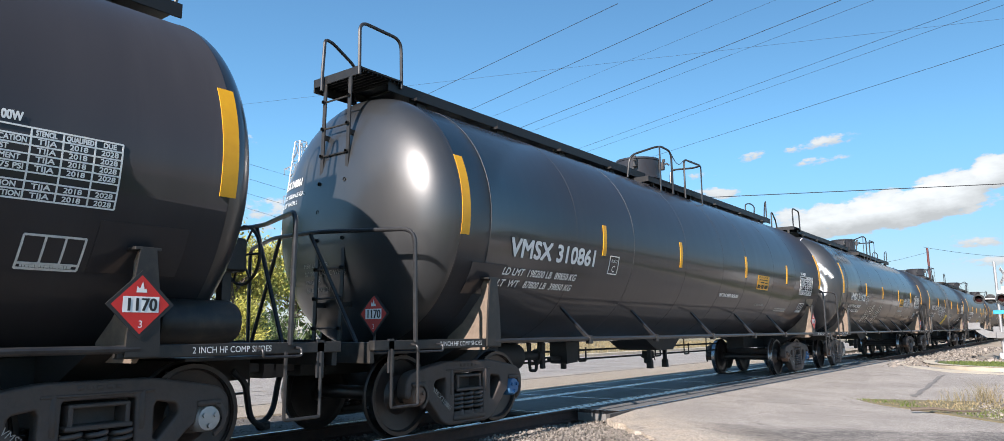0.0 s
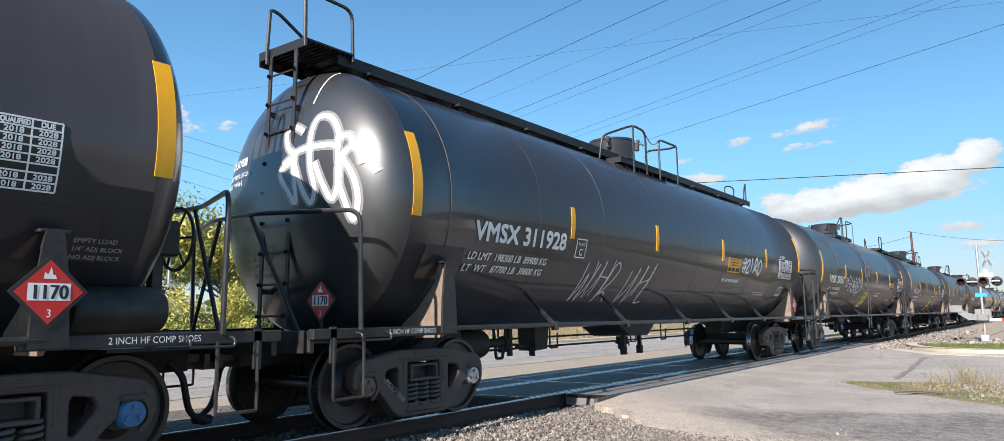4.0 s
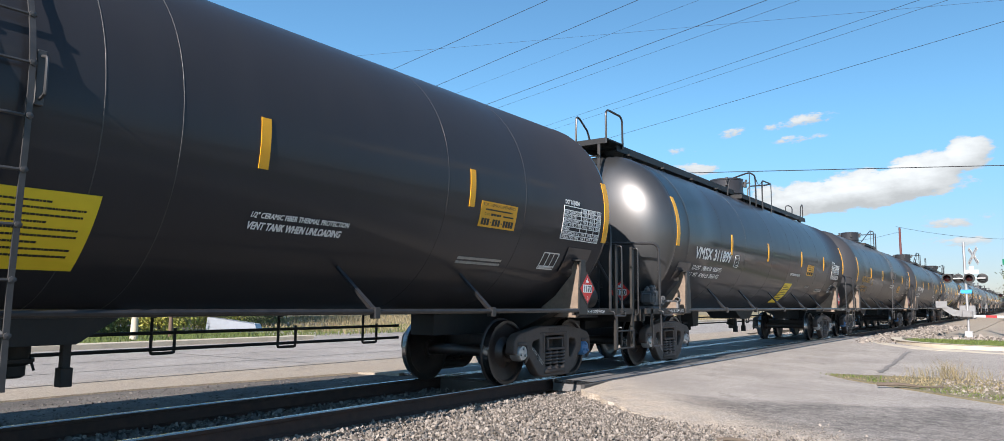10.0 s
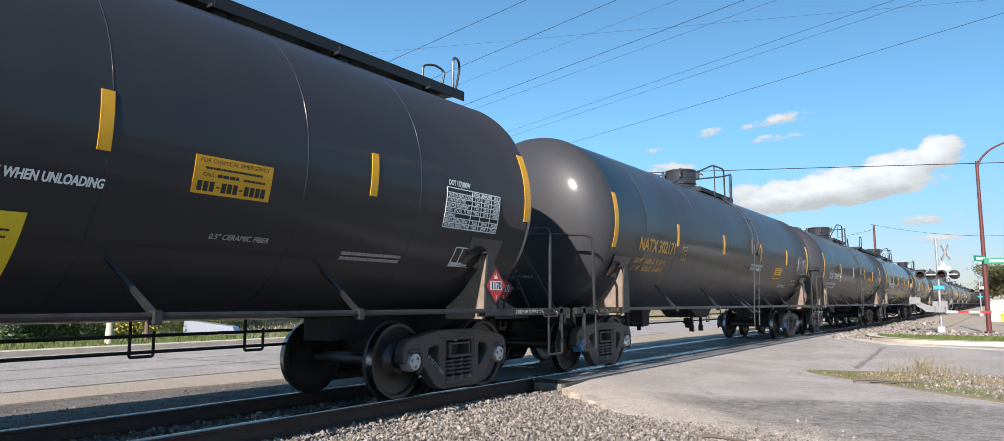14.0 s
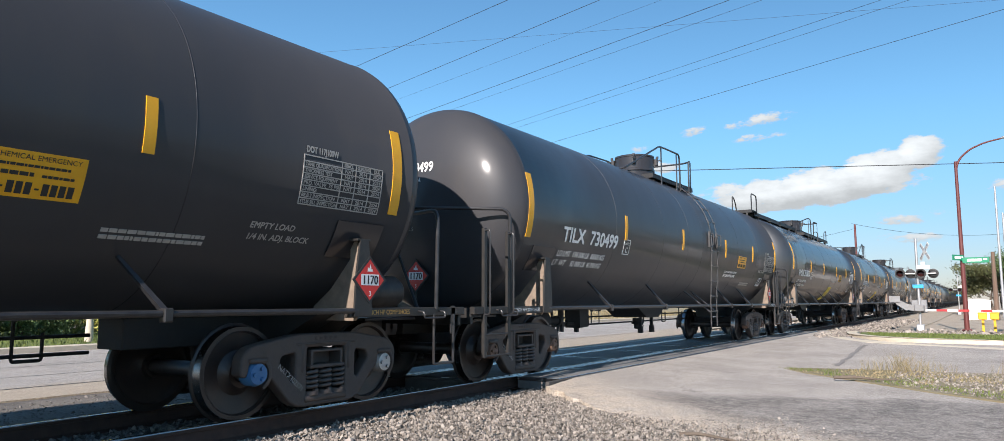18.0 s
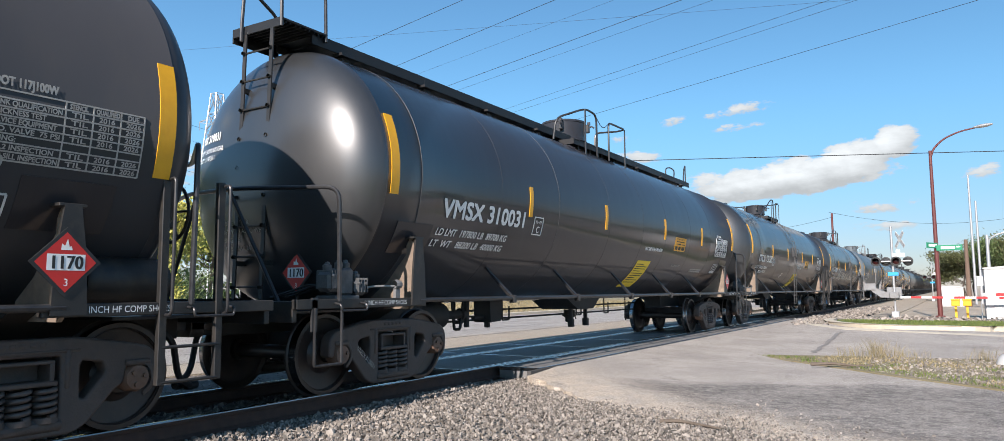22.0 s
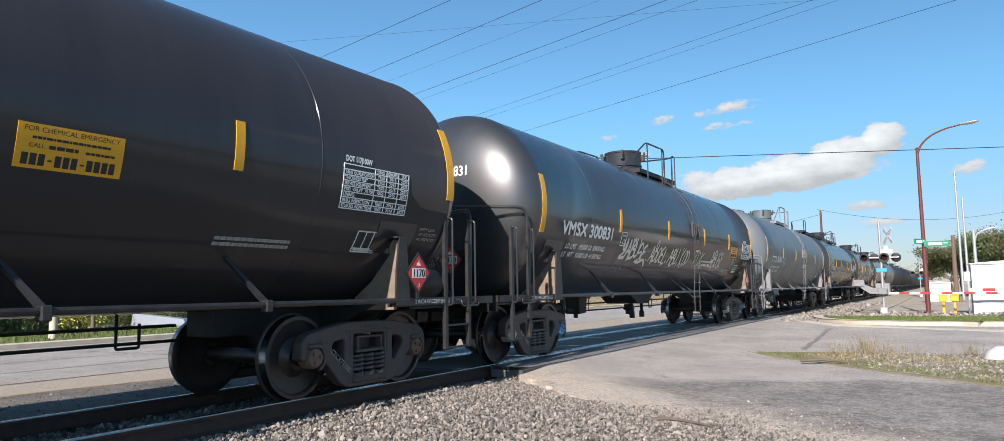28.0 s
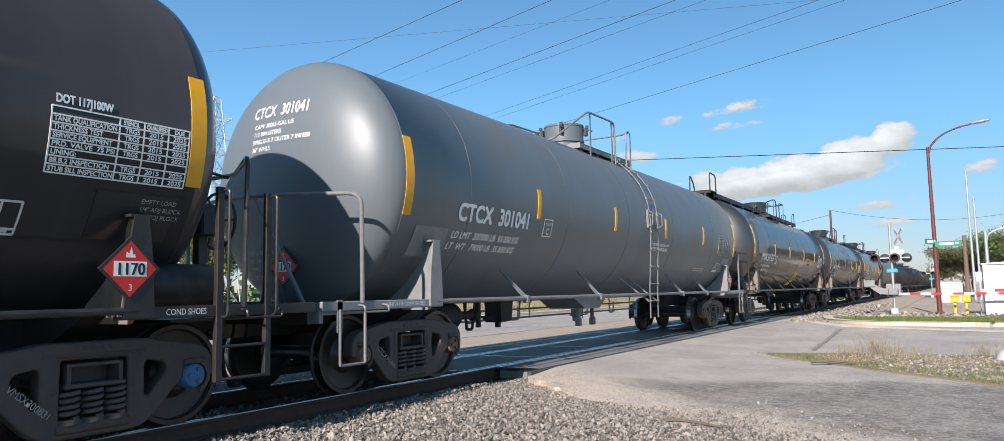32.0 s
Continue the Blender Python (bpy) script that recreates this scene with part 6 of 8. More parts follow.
def blades(name, spots, h, mat, label, seed, lean=0.3, w=0.008, kind="stuff", category="grass"):
    """Grass blades as thin bent leaves."""
    rnd = random.Random(seed)
    v, f = [], []
    for x, y, z, k in spots:
        a = rnd.uniform(0, 2 * math.pi)
        hh = h * k * rnd.uniform(0.5, 1.2)
        dx, dy = math.cos(a) * w, math.sin(a) * w
        bx, by = rnd.gauss(0, lean) * hh, rnd.gauss(0, lean) * hh
        n = len(v)
        v += [(x - dx, y - dy, z), (x + dx, y + dy, z), (x + dx * 0.7 + bx * 0.4, y + dy * 0.7 + by * 0.4, z + hh * 0.6), (x - dx * 0.7 + bx * 0.4, y - dy * 0.7 + by * 0.4, z + hh * 0.6), (x + bx, y + by, z + hh)]
        f += [(n, n + 1, n + 2, n + 3), (n + 3, n + 2, n + 4)]
    me = bpy.data.meshes.new(name)
    me.from_pydata(v, [], f)
    me.materials.append(mat)
    me.update()
    return tagged(new(name, me), label, category, "", kind)


def inside(x, y, poly):
    c = False
    for (x0, y0), (x1, y1) in zip(poly, poly[1:] + poly[:1]):
        if (y0 > y) != (y1 > y) and x < (x1 - x0) * (y - y0) / (y1 - y0) + x0:
            c = not c
    return c


rnd = random.Random(5)
island = [(3.6, 14.75), (6.5, 15.4), (9, 15.7), (14, 15.9), (14, 7.4), (9, 10.0), (7.4, 11.15), (5.4, 13.0)]
spots_g, spots_d = [], []
for _ in range(24000):
    x, y = rnd.uniform(3.6, 13), rnd.uniform(8, 16)
    if inside(x, y, island):
        bare = noise.noise(Vector((x * 0.55, y * 0.9, 3))) + (0.35 if (x > 6.3 and y > 12.4) else -0.1)
        if bare < 0.3:
            (spots_g if noise.noise(Vector((x, y, 9))) + (13.6 - y) * 0.22 > 0.05 else spots_d).append((x, y, -0.11, 1))
blades("island_grass", spots_g, 0.042, M_GRASS, "short green weeds on the island", 1)
blades("island_straw", spots_d, 0.04, M_DRY, "short dry straw on the island", 2)
for cx, cy, r, n, h in ((5.75, 15.25, 0.45, 170, 0.36), (5.3, 15.1, 0.3, 60, 0.22), (7.35, 15.3, 0.28, 70, 0.26), (7.9, 15.5, 0.3, 50, 0.22), (6.2, 15.4, 0.35, 60, 0.22)):
    blades("dry_grass_clump", [(cx + rnd.gauss(0, r * 0.45), cy + rnd.gauss(0, r * 0.45), -0.11, 1) for _ in range(n)], h, M_DRY, "tall dry straw-coloured grass clump", int(cx * 10), 0.4, 0.0035, "stuff", "grass clump")
verge_poly = [(3.3, 31), (3.7, 28.9), (5.2, 27.1), (14, 26.8), (14, 31)]
blades("verge_grass", [(x, y, -0.03, 1) for x, y in ((rnd.uniform(3.2, 14), rnd.uniform(26.8, 31.2)) for _ in range(14000)) if inside(x, y, verge_poly)], 0.06, M_GRASS, "short mown green grass", 3)


def stones(name, count, place, size, mat, label, seed, kind="stuff", category="gravel"):
    """Broken stones: squashed uneven lumps of eight corners and more."""
    rnd = random.Random(seed)
    base = [(1, 0, 0), (-1, 0, 0), (0, 1, 0), (0, -1, 0), (0, 0, 1), (0, 0, -1), (0.62, 0.6, 0.5), (-0.6, 0.6, -0.5), (-0.6, -0.6, 0.55), (0.6, -0.6, -0.55)]
    bm = bmesh.new()
    for b in base:
        bm.verts.new(b)
    bmesh.ops.convex_hull(bm, input=bm.verts)
    bm.verts.index_update()
    hull = [tuple(v.index for v in fc.verts) for fc in bm.faces]
    src = [v.co.copy() for v in bm.verts]
    bm.free()
    v, f = [], []
    for _ in range(count):
        p = place(rnd)
        if p is None:
            continue
        x, y, z = p
        s = size * rnd.lognormvariate(0, 0.35)
        q = Euler((rnd.uniform(0, 6.3), rnd.uniform(0, 6.3), rnd.uniform(0, 6.3))).to_matrix()
        k = len(v)
        for c in src:
            j = Vector((c.x * rnd.uniform(0.75, 1.2), c.y * rnd.uniform(0.65, 1.0), c.z * rnd.uniform(0.5, 0.85))) * s
            j = q @ j
            v.append((x + j.x, y + j.y, z + j.z))
        f += [tuple(i + k for i in fc) for fc in hull]
    me = bpy.data.meshes.new(name)
    me.from_pydata(v, [], f)
    me.materials.append(mat)
    me.update()
    return tagged(new(name, me), label, category, "", kind)


def bed_z(x, y):
    d = abs(x) - 0.9
    return -0.175 - 0.03 * max(0, d) + 0.02 * noise.noise(Vector((x * 1.3, y * 1.3, 0)))


sheet("ballast_bed", [(0.9, -25), (9.7, -25), (9.7, 4.9), (7, 6.0), (5.75, 7.2), (4.9, 7.7), (4, 8.25), (3, 8.95), (2.2, 9.6), (1.62, 10.0), (0.9, 10.2)], -0.2, M_BED, "gravel bed beside the near rail", "ballast", zf=lambda x, y: -0.2 + 0.05 * min(1, max(0, (x - 2) / 3)))
sheet("ballast_bed_2", [(-1.6, -40), (0.9, -40), (0.9, 9.2), (-1.6, 9.2)], -0.215, M_BED, "oily gravel bed between the rails", "ballast")
sheet("ballast_bed_3", [(-3.2, 31.3), (2.6, 31.8), (4.2, 36), (4.4, 60), (4.4, 700), (-3.2, 700)], -0.21, M_DIRT, "gravel bed of the railway beyond the street", "ballast")


def near_place(r):
    x, y = 0.92 + 6.2 * r.random() ** 1.15, 10.2 - 11.5 * r.random() ** 1.25
    if y < 1.5 + 1.2 * r.random() and r.random() < 0.6:
        return None
    over = y - near_edge(max(1.62, x))
    if over > 0.9 * r.random() ** 3 or (over > -1.1 and r.random() < 0.45 + 0.4 * over / 1.1):
        return None
    return (x, y, -0.19 + 0.05 * min(1, max(0, (x - 2) / 3)) + r.uniform(-0.012, 0.022))


stones("ballast", 52000, near_place, 0.0165, M_STONE, "grey crushed ballast stones beside the near rail", 11)
stones("ballast_fines", 15000, lambda r: (lambda x, d: (x, near_edge(max(1.62, x)) - 0.5 + d, -0.155 + 0.03 * min(1, max(0, (x - 2) / 3))))(r.uniform(1.2, 7.4), r.gauss(0.3, 0.75)), 0.0095, M_STONE, "fine pale gravel strewn over the asphalt edge", 12)
stones("ballast_inner", 5200, lambda r: (r.uniform(-0.66, 0.66), r.uniform(0.5, 9.1), -0.2 + r.uniform(-0.012, 0.022)), 0.026, M_STONE_DARK, "dark oily ballast between the rails", 13)
# stone colour darkened for the shade beside the far rail
stones("shoulder_gravel", 5000, lambda r: (lambda x: (x, r.uniform(0.5, 8.9), -0.035 - 0.03 * (-x - 0.9) + r.uniform(-0.008, 0.003)))(-0.9 - 2.2 * r.random() ** 1.6), 0.012, M_STONE_DARK, "gravel beside the far rail, coloured dark for the train's shade", 14)
stones("far_ballast", 6500, lambda r: (r.choice((1, -1)) * r.uniform(0.9, 3.0) + (0.4 if r.random() < 0.5 else 0), 31.5 + 30 * r.random() ** 1.5, -0.19 + r.uniform(-0.01, 0.03)), 0.05, M_STONE, "pale ballast stones beyond the street", 15)
stones("rubble", 650, lambda r: (r.uniform(3.0, 9.5), 31.7 + 8 * r.random(), -0.24 + r.uniform(-0.02, 0.06)), 0.075, M_STONE, "broken stone rubble round the signal mast", 16)
stones("island_gravel", 3500, lambda r: (lambda x, y: (x, y, -0.105) if inside(x, y, island) else None)(r.uniform(5.6, 10), r.uniform(11.5, 15.4)), 0.018, M_STONE, "pale gravel patch on the island", 17)
stones("kerb_rubble", 500, lambda r: (2.35 + r.gauss(0, 0.3), 29 + r.gauss(0, 1.3), -0.05), 0.035, M_STONE, "broken concrete bits at the kerb end", 18)

stones("ballast_pale", 420, lambda r: (r.uniform(-0.64, 0.64), r.uniform(0.5, 9.0), -0.175 + r.uniform(-0.005, 0.015)), 0.026, M_STONE, "scattered pale stones between the rails", 19)
# white painted boulder on the island
g = Geo()
prof = [(0.001, 0.24), (0.18, 0.225), (0.33, 0.15), (0.40, 0.05), (0.38, -0.05)]
g.lathe(prof, 14, "z")
g.v = [(x * 0.95 + 0.05 * noise.noise(Vector((x * 3, y * 3, z * 3))), y * 0.75 + 0.05 * noise.noise(Vector((y * 3, z * 3, x * 3))), z + 0.06 * noise.noise(Vector((x * 3, z * 3, y * 3 + 5)))) for x, y, z in g.v]
thing("boulder", "white-painted rounded boulder on the gravel island", "boulder", at=(7.85, 14.75, -0.13), geo=g, mat=M_SHED, smooth=60)
g = Geo()
g.tube(rounded([(0, 0, 0.02), (0.16, 0.05, 0.035), (0.33, 0.02, 0.025), (0.5, -0.08, 0.03), (0.62, -0.1, 0.02)], 0.1), 0.02, 7, True, 0.5)
thing("stick", "dark broken branch lying on the gravel edge", "stick", at=(4.45, 6.95, -0.135), geo=g, mat=M_BARK)
g = Geo()
g.tube(rounded([(0, 0, 0.03), (0.3, 0.1, 0.05), (0.6, 0.05, 0.03), (0.9, 0.12, 0.04)], 0.1), 0.03, 7, True, 0.4)
thing("stick", "dark broken branch lying on the island grass", "stick", at=(4.9, 12.95, -0.1), geo=g, mat=M_BARK)

# track: rails, ties, crossing panels
def rail(x, y0, y1, label):
    g = Geo()
    web = [(-0.075, -0.186), (0.075, -0.186), (0.075, -0.175), (0.012, -0.155), (0.009, -0.05), (0.035, -0.042), (0.037, -0.012), (-0.037, -0.012), (-0.035, -0.042), (-0.009, -0.05), (-0.012, -0.155), (-0.075, -0.175)]
    g.prism([(x + a, b) for a, b in web], "y", y0, y1)
    g.slot = 1
    g.prism([(x - 0.037, -0.012), (x + 0.037, -0.012), (x + 0.034, -0.002), (x + 0.02, 0.0), (x - 0.02, 0.0), (x - 0.034, -0.002)], "y", y0, y1)
    return tagged(new("rail", g.mesh("rail", [M_RAIL, M_RAILTOP], 30)), label, "rail", "rails of the track", "structure")


rail(0.755, -60, 700, "rusty steel rail with a polished head")
rail(-0.755, -60, 700, "rusty steel rail with a polished head")
g = Geo()
g.box(-1.3, 1.3, -0.115, 0.115, -0.36, -0.188, 0.012)
tie = thing("railway_tie", "weathered timber tie bedded in ballast", "tie", "ties of the track", "structure", geo=g, mat=M_TIE)
tie.location = (0, 0.3, 0)
for k in range(1, 17):
    copy_thing(tie, pose(0.02 * math.sin(k * 3), 0.3 + 0.53 * k, 0))
for k in range(60):
    copy_thing(tie, pose(0.02 * math.sin(k * 3), 32.2 + 0.53 * k, 0))
crossing = tagged(new("crossing_surface"), "concrete panels with steel edges between and beside the rails at the crossing", "crossing", "", "structure")
PANELS = []
for x0, x1 in ((-0.665, 0.665), (-1.58, -0.845), (0.845, 1.58)):
    for k in range(9):
        PANELS.append((x0, x1, 9.8 if x1 > 1 and k == 0 else 9.06 + k * 2.44, 9.06 + (k + 1) * 2.44))
pan = {}
for x0, x1, y0, y1 in PANELS:
    key = (round(x1 - x0, 3), round(y1 - y0, 3))
    if key not in pan:
        g = Geo()
        w, l = key
        g.box(0.012, w - 0.012, 0.012, l - 0.012, -0.18, -0.006, 0.01)
        g.slot = 1
        for a, b in ((0, 0.03), (w - 0.03, w)):
            g.box(a, b, 0.004, l - 0.004, -0.06, -0.003, 0.004)
        for a, b in ((0.004, 0.028), (l - 0.028, l - 0.004)):
            g.box(0.03, w - 0.03, a, b, -0.06, -0.0035, 0.004)
        pan[key] = g.mesh("panel", [M_PANEL, M_EDGE], 30)
    p = part("panel", pan[key], None, crossing)
    p.location = (x0, y0, 0)
g = Geo()
g.box(-0.62, 0.62, 8.86, 9.05, -0.2, -0.005, 0.02)
tagged(new("header_tie", g.mesh("header_tie", M_TIE)), "worn timber header at the end of the crossing panels", "timber", "", "structure")


# ---- signals, lamp, poles and buildings ----
def signal_mast(at, turn, label, gate=True, cross=True):
    mast = tagged(new("crossing_signal"), label, "crossing signal", "crossing signals")
    mast.matrix_basis = pose(*at, 0, 0, turn)
    g = Geo()
    g.lathe([(0.0, 4.26), (0.055, 4.25), (0.055, 0.0)], 16, "z")
    g.box(-0.16, 0.16, -0.16, 0.16, 0.0, 0.3, 0.02)
    part("mast", g, M_SILVER, mast, "galvanised steel mast")
    # crossbuck
    for s in (1, -1) if cross else ():
        g = Geo()
        ca, sa = math.cos(radians(45 * s)), math.sin(radians(45 * s))
        q = [(-0.5, -0.09), (0.5, -0.09), (0.5, 0.09), (-0.5, 0.09)]
        g.prism([((a * ca - b * sa), (a * sa + b * ca)) for a, b in q], "y", -0.012 * s, 0.01 - 0.012 * s)
        b = part("crossbuck_blade", g, M_WHITEP, mast)
        b.matrix_local = pose(0.34, -0.09, 3.62, 0, 0, -58)
        g = Geo()
        for k in (-0.4, -0.28, -0.16, 0.16, 0.28, 0.4):
            c = [(k - 0.04, -0.05), (k + 0.04, -0.05), (k + 0.04, 0.05), (k - 0.04, 0.05)]
            g.prism([(a * ca - b2 * sa, a * sa + b2 * ca) for a, b2 in c], "y", -0.005 - 0.012 * s, 0.001 - 0.012 * s)
        tagged(part("blade_lettering", g, M_SILVER, b), kind="stuff")
    g = Geo()
    g.prism([(-0.02, 2.82), (0.52, 2.82), (0.52, 3.0), (0.34, 3.0), (0.34, 3.16), (0.16, 3.16), (0.16, 3.0), (-0.02, 3.0)], "y", -0.09, -0.075)
    part("tracks_sign", g, M_SILVER, mast)
    g = Geo()
    g.tube([(-0.75, 0, 2.62), (0.75, 0, 2.62)], 0.035, 8)
    g.box(-0.09, 0.09, -0.09, 0.09, 2.52, 2.72, 0.02)
    part("light_arm", g, M_SILVER, mast)
    for x, y, lit in ((-0.69, -1, False), (0.15, -1, False), (-0.28, 1, True), (0.63, 1, False)):
        g = Geo()
        d = y * 0.14
        g.lathe([(0.0, d * 0.4), (0.13, d * 0.5), (0.16, d * 0.9), (0.22, d), (0.22, d + y * 0.012), (0.0, d + y * 0.012)], 24, "y", (x, 0, 2.62))
        lamp = part("signal_light", g, M_INK, mast, "round signal lamp with a black target and hood")
        g = Geo()
        g.lathe([(0.155, d + y * 0.015), (0.165, d + y * 0.3), (0.15, d + y * 0.3), (0.145, d + y * 0.015)], 16, "y", (x, 0, 2.62), -math.pi / 2 + 0.3, math.pi / 2 - 0.3)
        part("hood", g, M_INK, lamp)
        g = Geo()
        g.lathe([(0.14, d + y * 0.016), (0.1, d + y * 0.04), (0.0, d + y * 0.05)], 16, "y", (x, 0, 2.62))
        part("lens", g, M_LIT if lit else M_LENS, lamp)
    g = Geo()
    g.box(-0.22, 0.22, -0.08, -0.06, 1.95, 2.12, 0.01)
    part("notice", g, M_BLUE, mast, "small blue notice plate")
    if gate:
        g = Geo()
        g.box(-0.32, 0.3, 0.08, 0.5, 0.82, 1.42, 0.03)
        g.box(-0.2, 0.2, -0.3, 0.1, 0.9, 1.2, 0.03)
        part("gate_mechanism", g, M_FRAME_GREY, mast, "grey gate mechanism box")
        g = Geo()
        g.prism([(0.1, 0.9), (0.15, 1.1), (-0.5, 1.25), (-0.95, 1.5), (-1.05, 1.45), (-0.9, 1.2), (-0.55, 0.95)], "y", -0.16, -0.13)
        g.box(-1.2, -0.75, -0.2, -0.1, 1.3, 1.6, 0.01)
        part("counterweight", g, M_FRAME_GREY, mast, "grey counterweight arm")
        n = 11
        for k in range(n):
            g = Geo()
            g.box(0.25 + k * 0.42, 0.25 + (k + 1) * 0.42 - 0.002, -0.18, -0.15, 0.90 - 0.004 * k, 1.0 - 0.004 * k, 0.004)
            part("gate_stripe", g, (M_WHITEP, M_REDW)[k % 2], mast)
    return mast


signal_mast((4.65, 38.7, -0.2), 0, "galvanised crossing signal with crossbuck, red lights and a lowered gate")
signal_mast((5.2, 92, -0.25), 0, "distant galvanised crossing signal with round lights", False)
signal_mast((-22.8, 16.5, -0.1), 120, "galvanised crossing signal beyond the far street", False, False)
# gate tip of the opposite approach
gate = tagged(new("crossing_gate"), "lowered red and white gate arm across the street", "gate arm")
gate.matrix_basis = pose(8.05, 37.2, 0)
for k in range(9):
    g = Geo()
    g.box(k * 0.45, k * 0.45 + 0.448, -0.02, 0.02, 0.80, 0.93, 0.004)
    part("gate_stripe", g, (M_WHITEP, M_REDW)[k % 2], gate)
g = Geo()
g.lathe([(0.0, 1.6), (0.09, 1.58), (0.09, -0.2)], 12, "z", (4.3, 0, 0))
part("gate_post", g, M_SILVER, gate)

lamp = tagged(new("street_lamp"), "tall maroon street lamp with a curved arm beside the crossing", "street lamp")
lamp.matrix_basis = pose(6.42, 40.4, -0.25)
g = Geo()
g.tube([(0, 0, 0), (0, 0, 8.0)], 0.11, 14, True, 0.6)
g.box(-0.2, 0.2, -0.2, 0.2, 0, 0.12, 0.02)
part("pole", g, M_MAROON, lamp)
g = Geo()
g.tube(rounded([(0, 0, 7.6), (0.12, 0, 8.05), (0.55, 0, 8.5), (1.2, 0, 8.78), (1.9, 0, 8.9)], 0.3, 4), 0.05, 10, True, 0.7)
part("arm", g, M_MAROON, lamp)
g = Geo()
g.lathe([(0.001, -0.42), (0.09, -0.36), (0.15, -0.1), (0.15, 0.15), (0.08, 0.36), (0.001, 0.4)], 16, "x", (2.2, 0, 8.95))
g.v = [(x, y, 8.95 + (z - 8.95) * 0.55 + (x - 2.2) * 0.1) for x, y, z in g.v]
part("lantern", g, M_SILVER, lamp)
for a, b, turn, z in ((-0.75, 0.12, 60, 3.42), (0.0, 1.05, 0, 3.3)):
    g = Geo()
    g.box(a, b, -0.012, 0.012, -0.13, 0.13, 0.006)
    sg = part("street_sign", g, M_GREEN, lamp, "green street name plate")
    sg.matrix_local = pose(0, -0.15, z, 0, 0, turn)
    g = Geo()
    g.box(a + 0.18 * (b - a), a + 0.72 * (b - a), -0.016, -0.0125, -0.06, 0.06, 0.002)
    g.box(a + 0.78 * (b - a), a + 0.92 * (b - a), -0.016, -0.0125, 0.0, 0.06, 0.002)
    part("sign_lettering", g, M_WHITE, sg)


def bungalow(at, w, d, h, turn, label):
    b = tagged(new("signal_bungalow"), label, "equipment shed")
    b.matrix_basis = pose(*at, 0, 0, turn)
    g = Geo()
    g.box(0, w, 0, d, 0, h, 0.01)
    part("wall", g, M_SHED, b)
    g = Geo()
    g.prism([(-0.06, h), (w + 0.06, h), (w + 0.06, h + 0.05), (w / 2, h + 0.14), (-0.06, h + 0.05)], "y", -0.06, d + 0.06)
    part("roof", g, M_SHED, b)
    g = Geo()
    g.box(w * 0.12, w * 0.55, -0.03, 0.0, 0.1, h * 0.85, 0.008)
    dr = part("door", g, M_SHED, b)
    g = Geo()
    g.box(w * 0.49, w * 0.515, -0.06, -0.03, h * 0.42, h * 0.5, 0.004)
    part("handle", g, M_SILVER, dr)
    return b


bungalow((8.2, 39.2, -0.25), 2.6, 2.0, 2.25, 0, "white steel railway signal shed on bare soil")
bungalow((6.0, 66, -0.25), 1.7, 1.5, 1.45, 0, "small white equipment cabinet beside the track")
for x, y in ((7.05, 39.6), (7.5, 39.9)):
    g = Geo()
    g.box(-0.05, 0.05, -0.05, 0.05, 0, 0.62, 0.006).box(-0.17, 0.17, -0.13, 0.13, 0.58, 0.86, 0.02).box(-0.19, 0.19, -0.15, 0.15, 0.84, 0.9, 0.01)
    thing("marker_box", "yellow utility marker box on a short post", "utility box", "yellow marker boxes", at=(x, y, -0.25), geo=g, mat=M_YPAINT)


def pole(name, at, h, r, mat, label, arms=(), top=None, category="utility pole"):
    p = tagged(new(name), label, category)
    p.matrix_basis = pose(*at)
    g = Geo()
    g.tube([(0, 0, 0), (0, 0, h)], r, 12, True, 0.65)
    part("shaft", g, mat, p)
    for z, half, turn in arms:
        g = Geo()
        g.box(-half, half, -0.05, 0.05, -0.06, 0.06, 0.01)
        a = part("crossarm", g, mat, p)
        a.matrix_local = pose(0, -0.12, z, 0, 0, turn)
        for x in (-half * 0.92, -half * 0.45, half * 0.45, half * 0.92):
            g = Geo()
            g.lathe([(0.03, 0.05), (0.055, 0.12), (0.03, 0.17), (0.055, 0.24), (0.0, 0.28)], 10, "z", (x, 0, 0))
            part("insulator", g, M_SILVER, a)
    return p


up = pole("utility_pole", (-23.3, 13.2, -0.1), 11.9, 0.17, M_POLE, "tall brown timber utility pole with crossarms and transformers", ((11.0, 1.3, 40), (10.2, 0.8, 40)))
for x in (-0.45, 0.4):
    g = Geo()
    g.lathe([(0.0, -0.4), (0.2, -0.38), (0.22, 0.0), (0.2, 0.35), (0.0, 0.38)], 14, "z", (x * 0.7, -0.3, 9.5))
    part("transformer", g, M_SILVER, up)
for z in (6.35,):
    g = Geo()
    g.box(0.15, 0.45, -0.5, -0.2, z, z + 0.35, 0.03)
    part("floodlight", g, M_SILVER, up)
pole("utility_pole", (-5.3, 99, -0.2), 10.8, 0.18, M_MAROON, "slim dark red pole standing beyond the train")
pole("utility_pole", (8.05, 66, -0.25), 5.1, 0.19, M_POLE, "short weathered timber pole stub")
for x, y in ((8.7, 75), (9.15, 76)):
    pole("steel_pole", (x, y, -0.25), 11.2 - (y - 75) * 2.2, 0.12, M_SILVER, "slim galvanised steel pole", category="pole")
lamp_pole = pole("steel_pole", (9.27, 62, -0.25), 5.15, 0.15, M_SILVER, "grey lamp pole with a curved arm", category="pole")
g = Geo()
g.tube(rounded([(0.0, 0, 4.0), (0.15, 0, 4.9), (0.7, 0, 5.2), (1.4, 0, 5.32)], 0.5, 6), 0.05, 8)
part("arm", g, M_SILVER, lamp_pole)
notice = tagged(new("notice_post"), "small pale notice on a thin steel post beside the signal shed", "sign post")
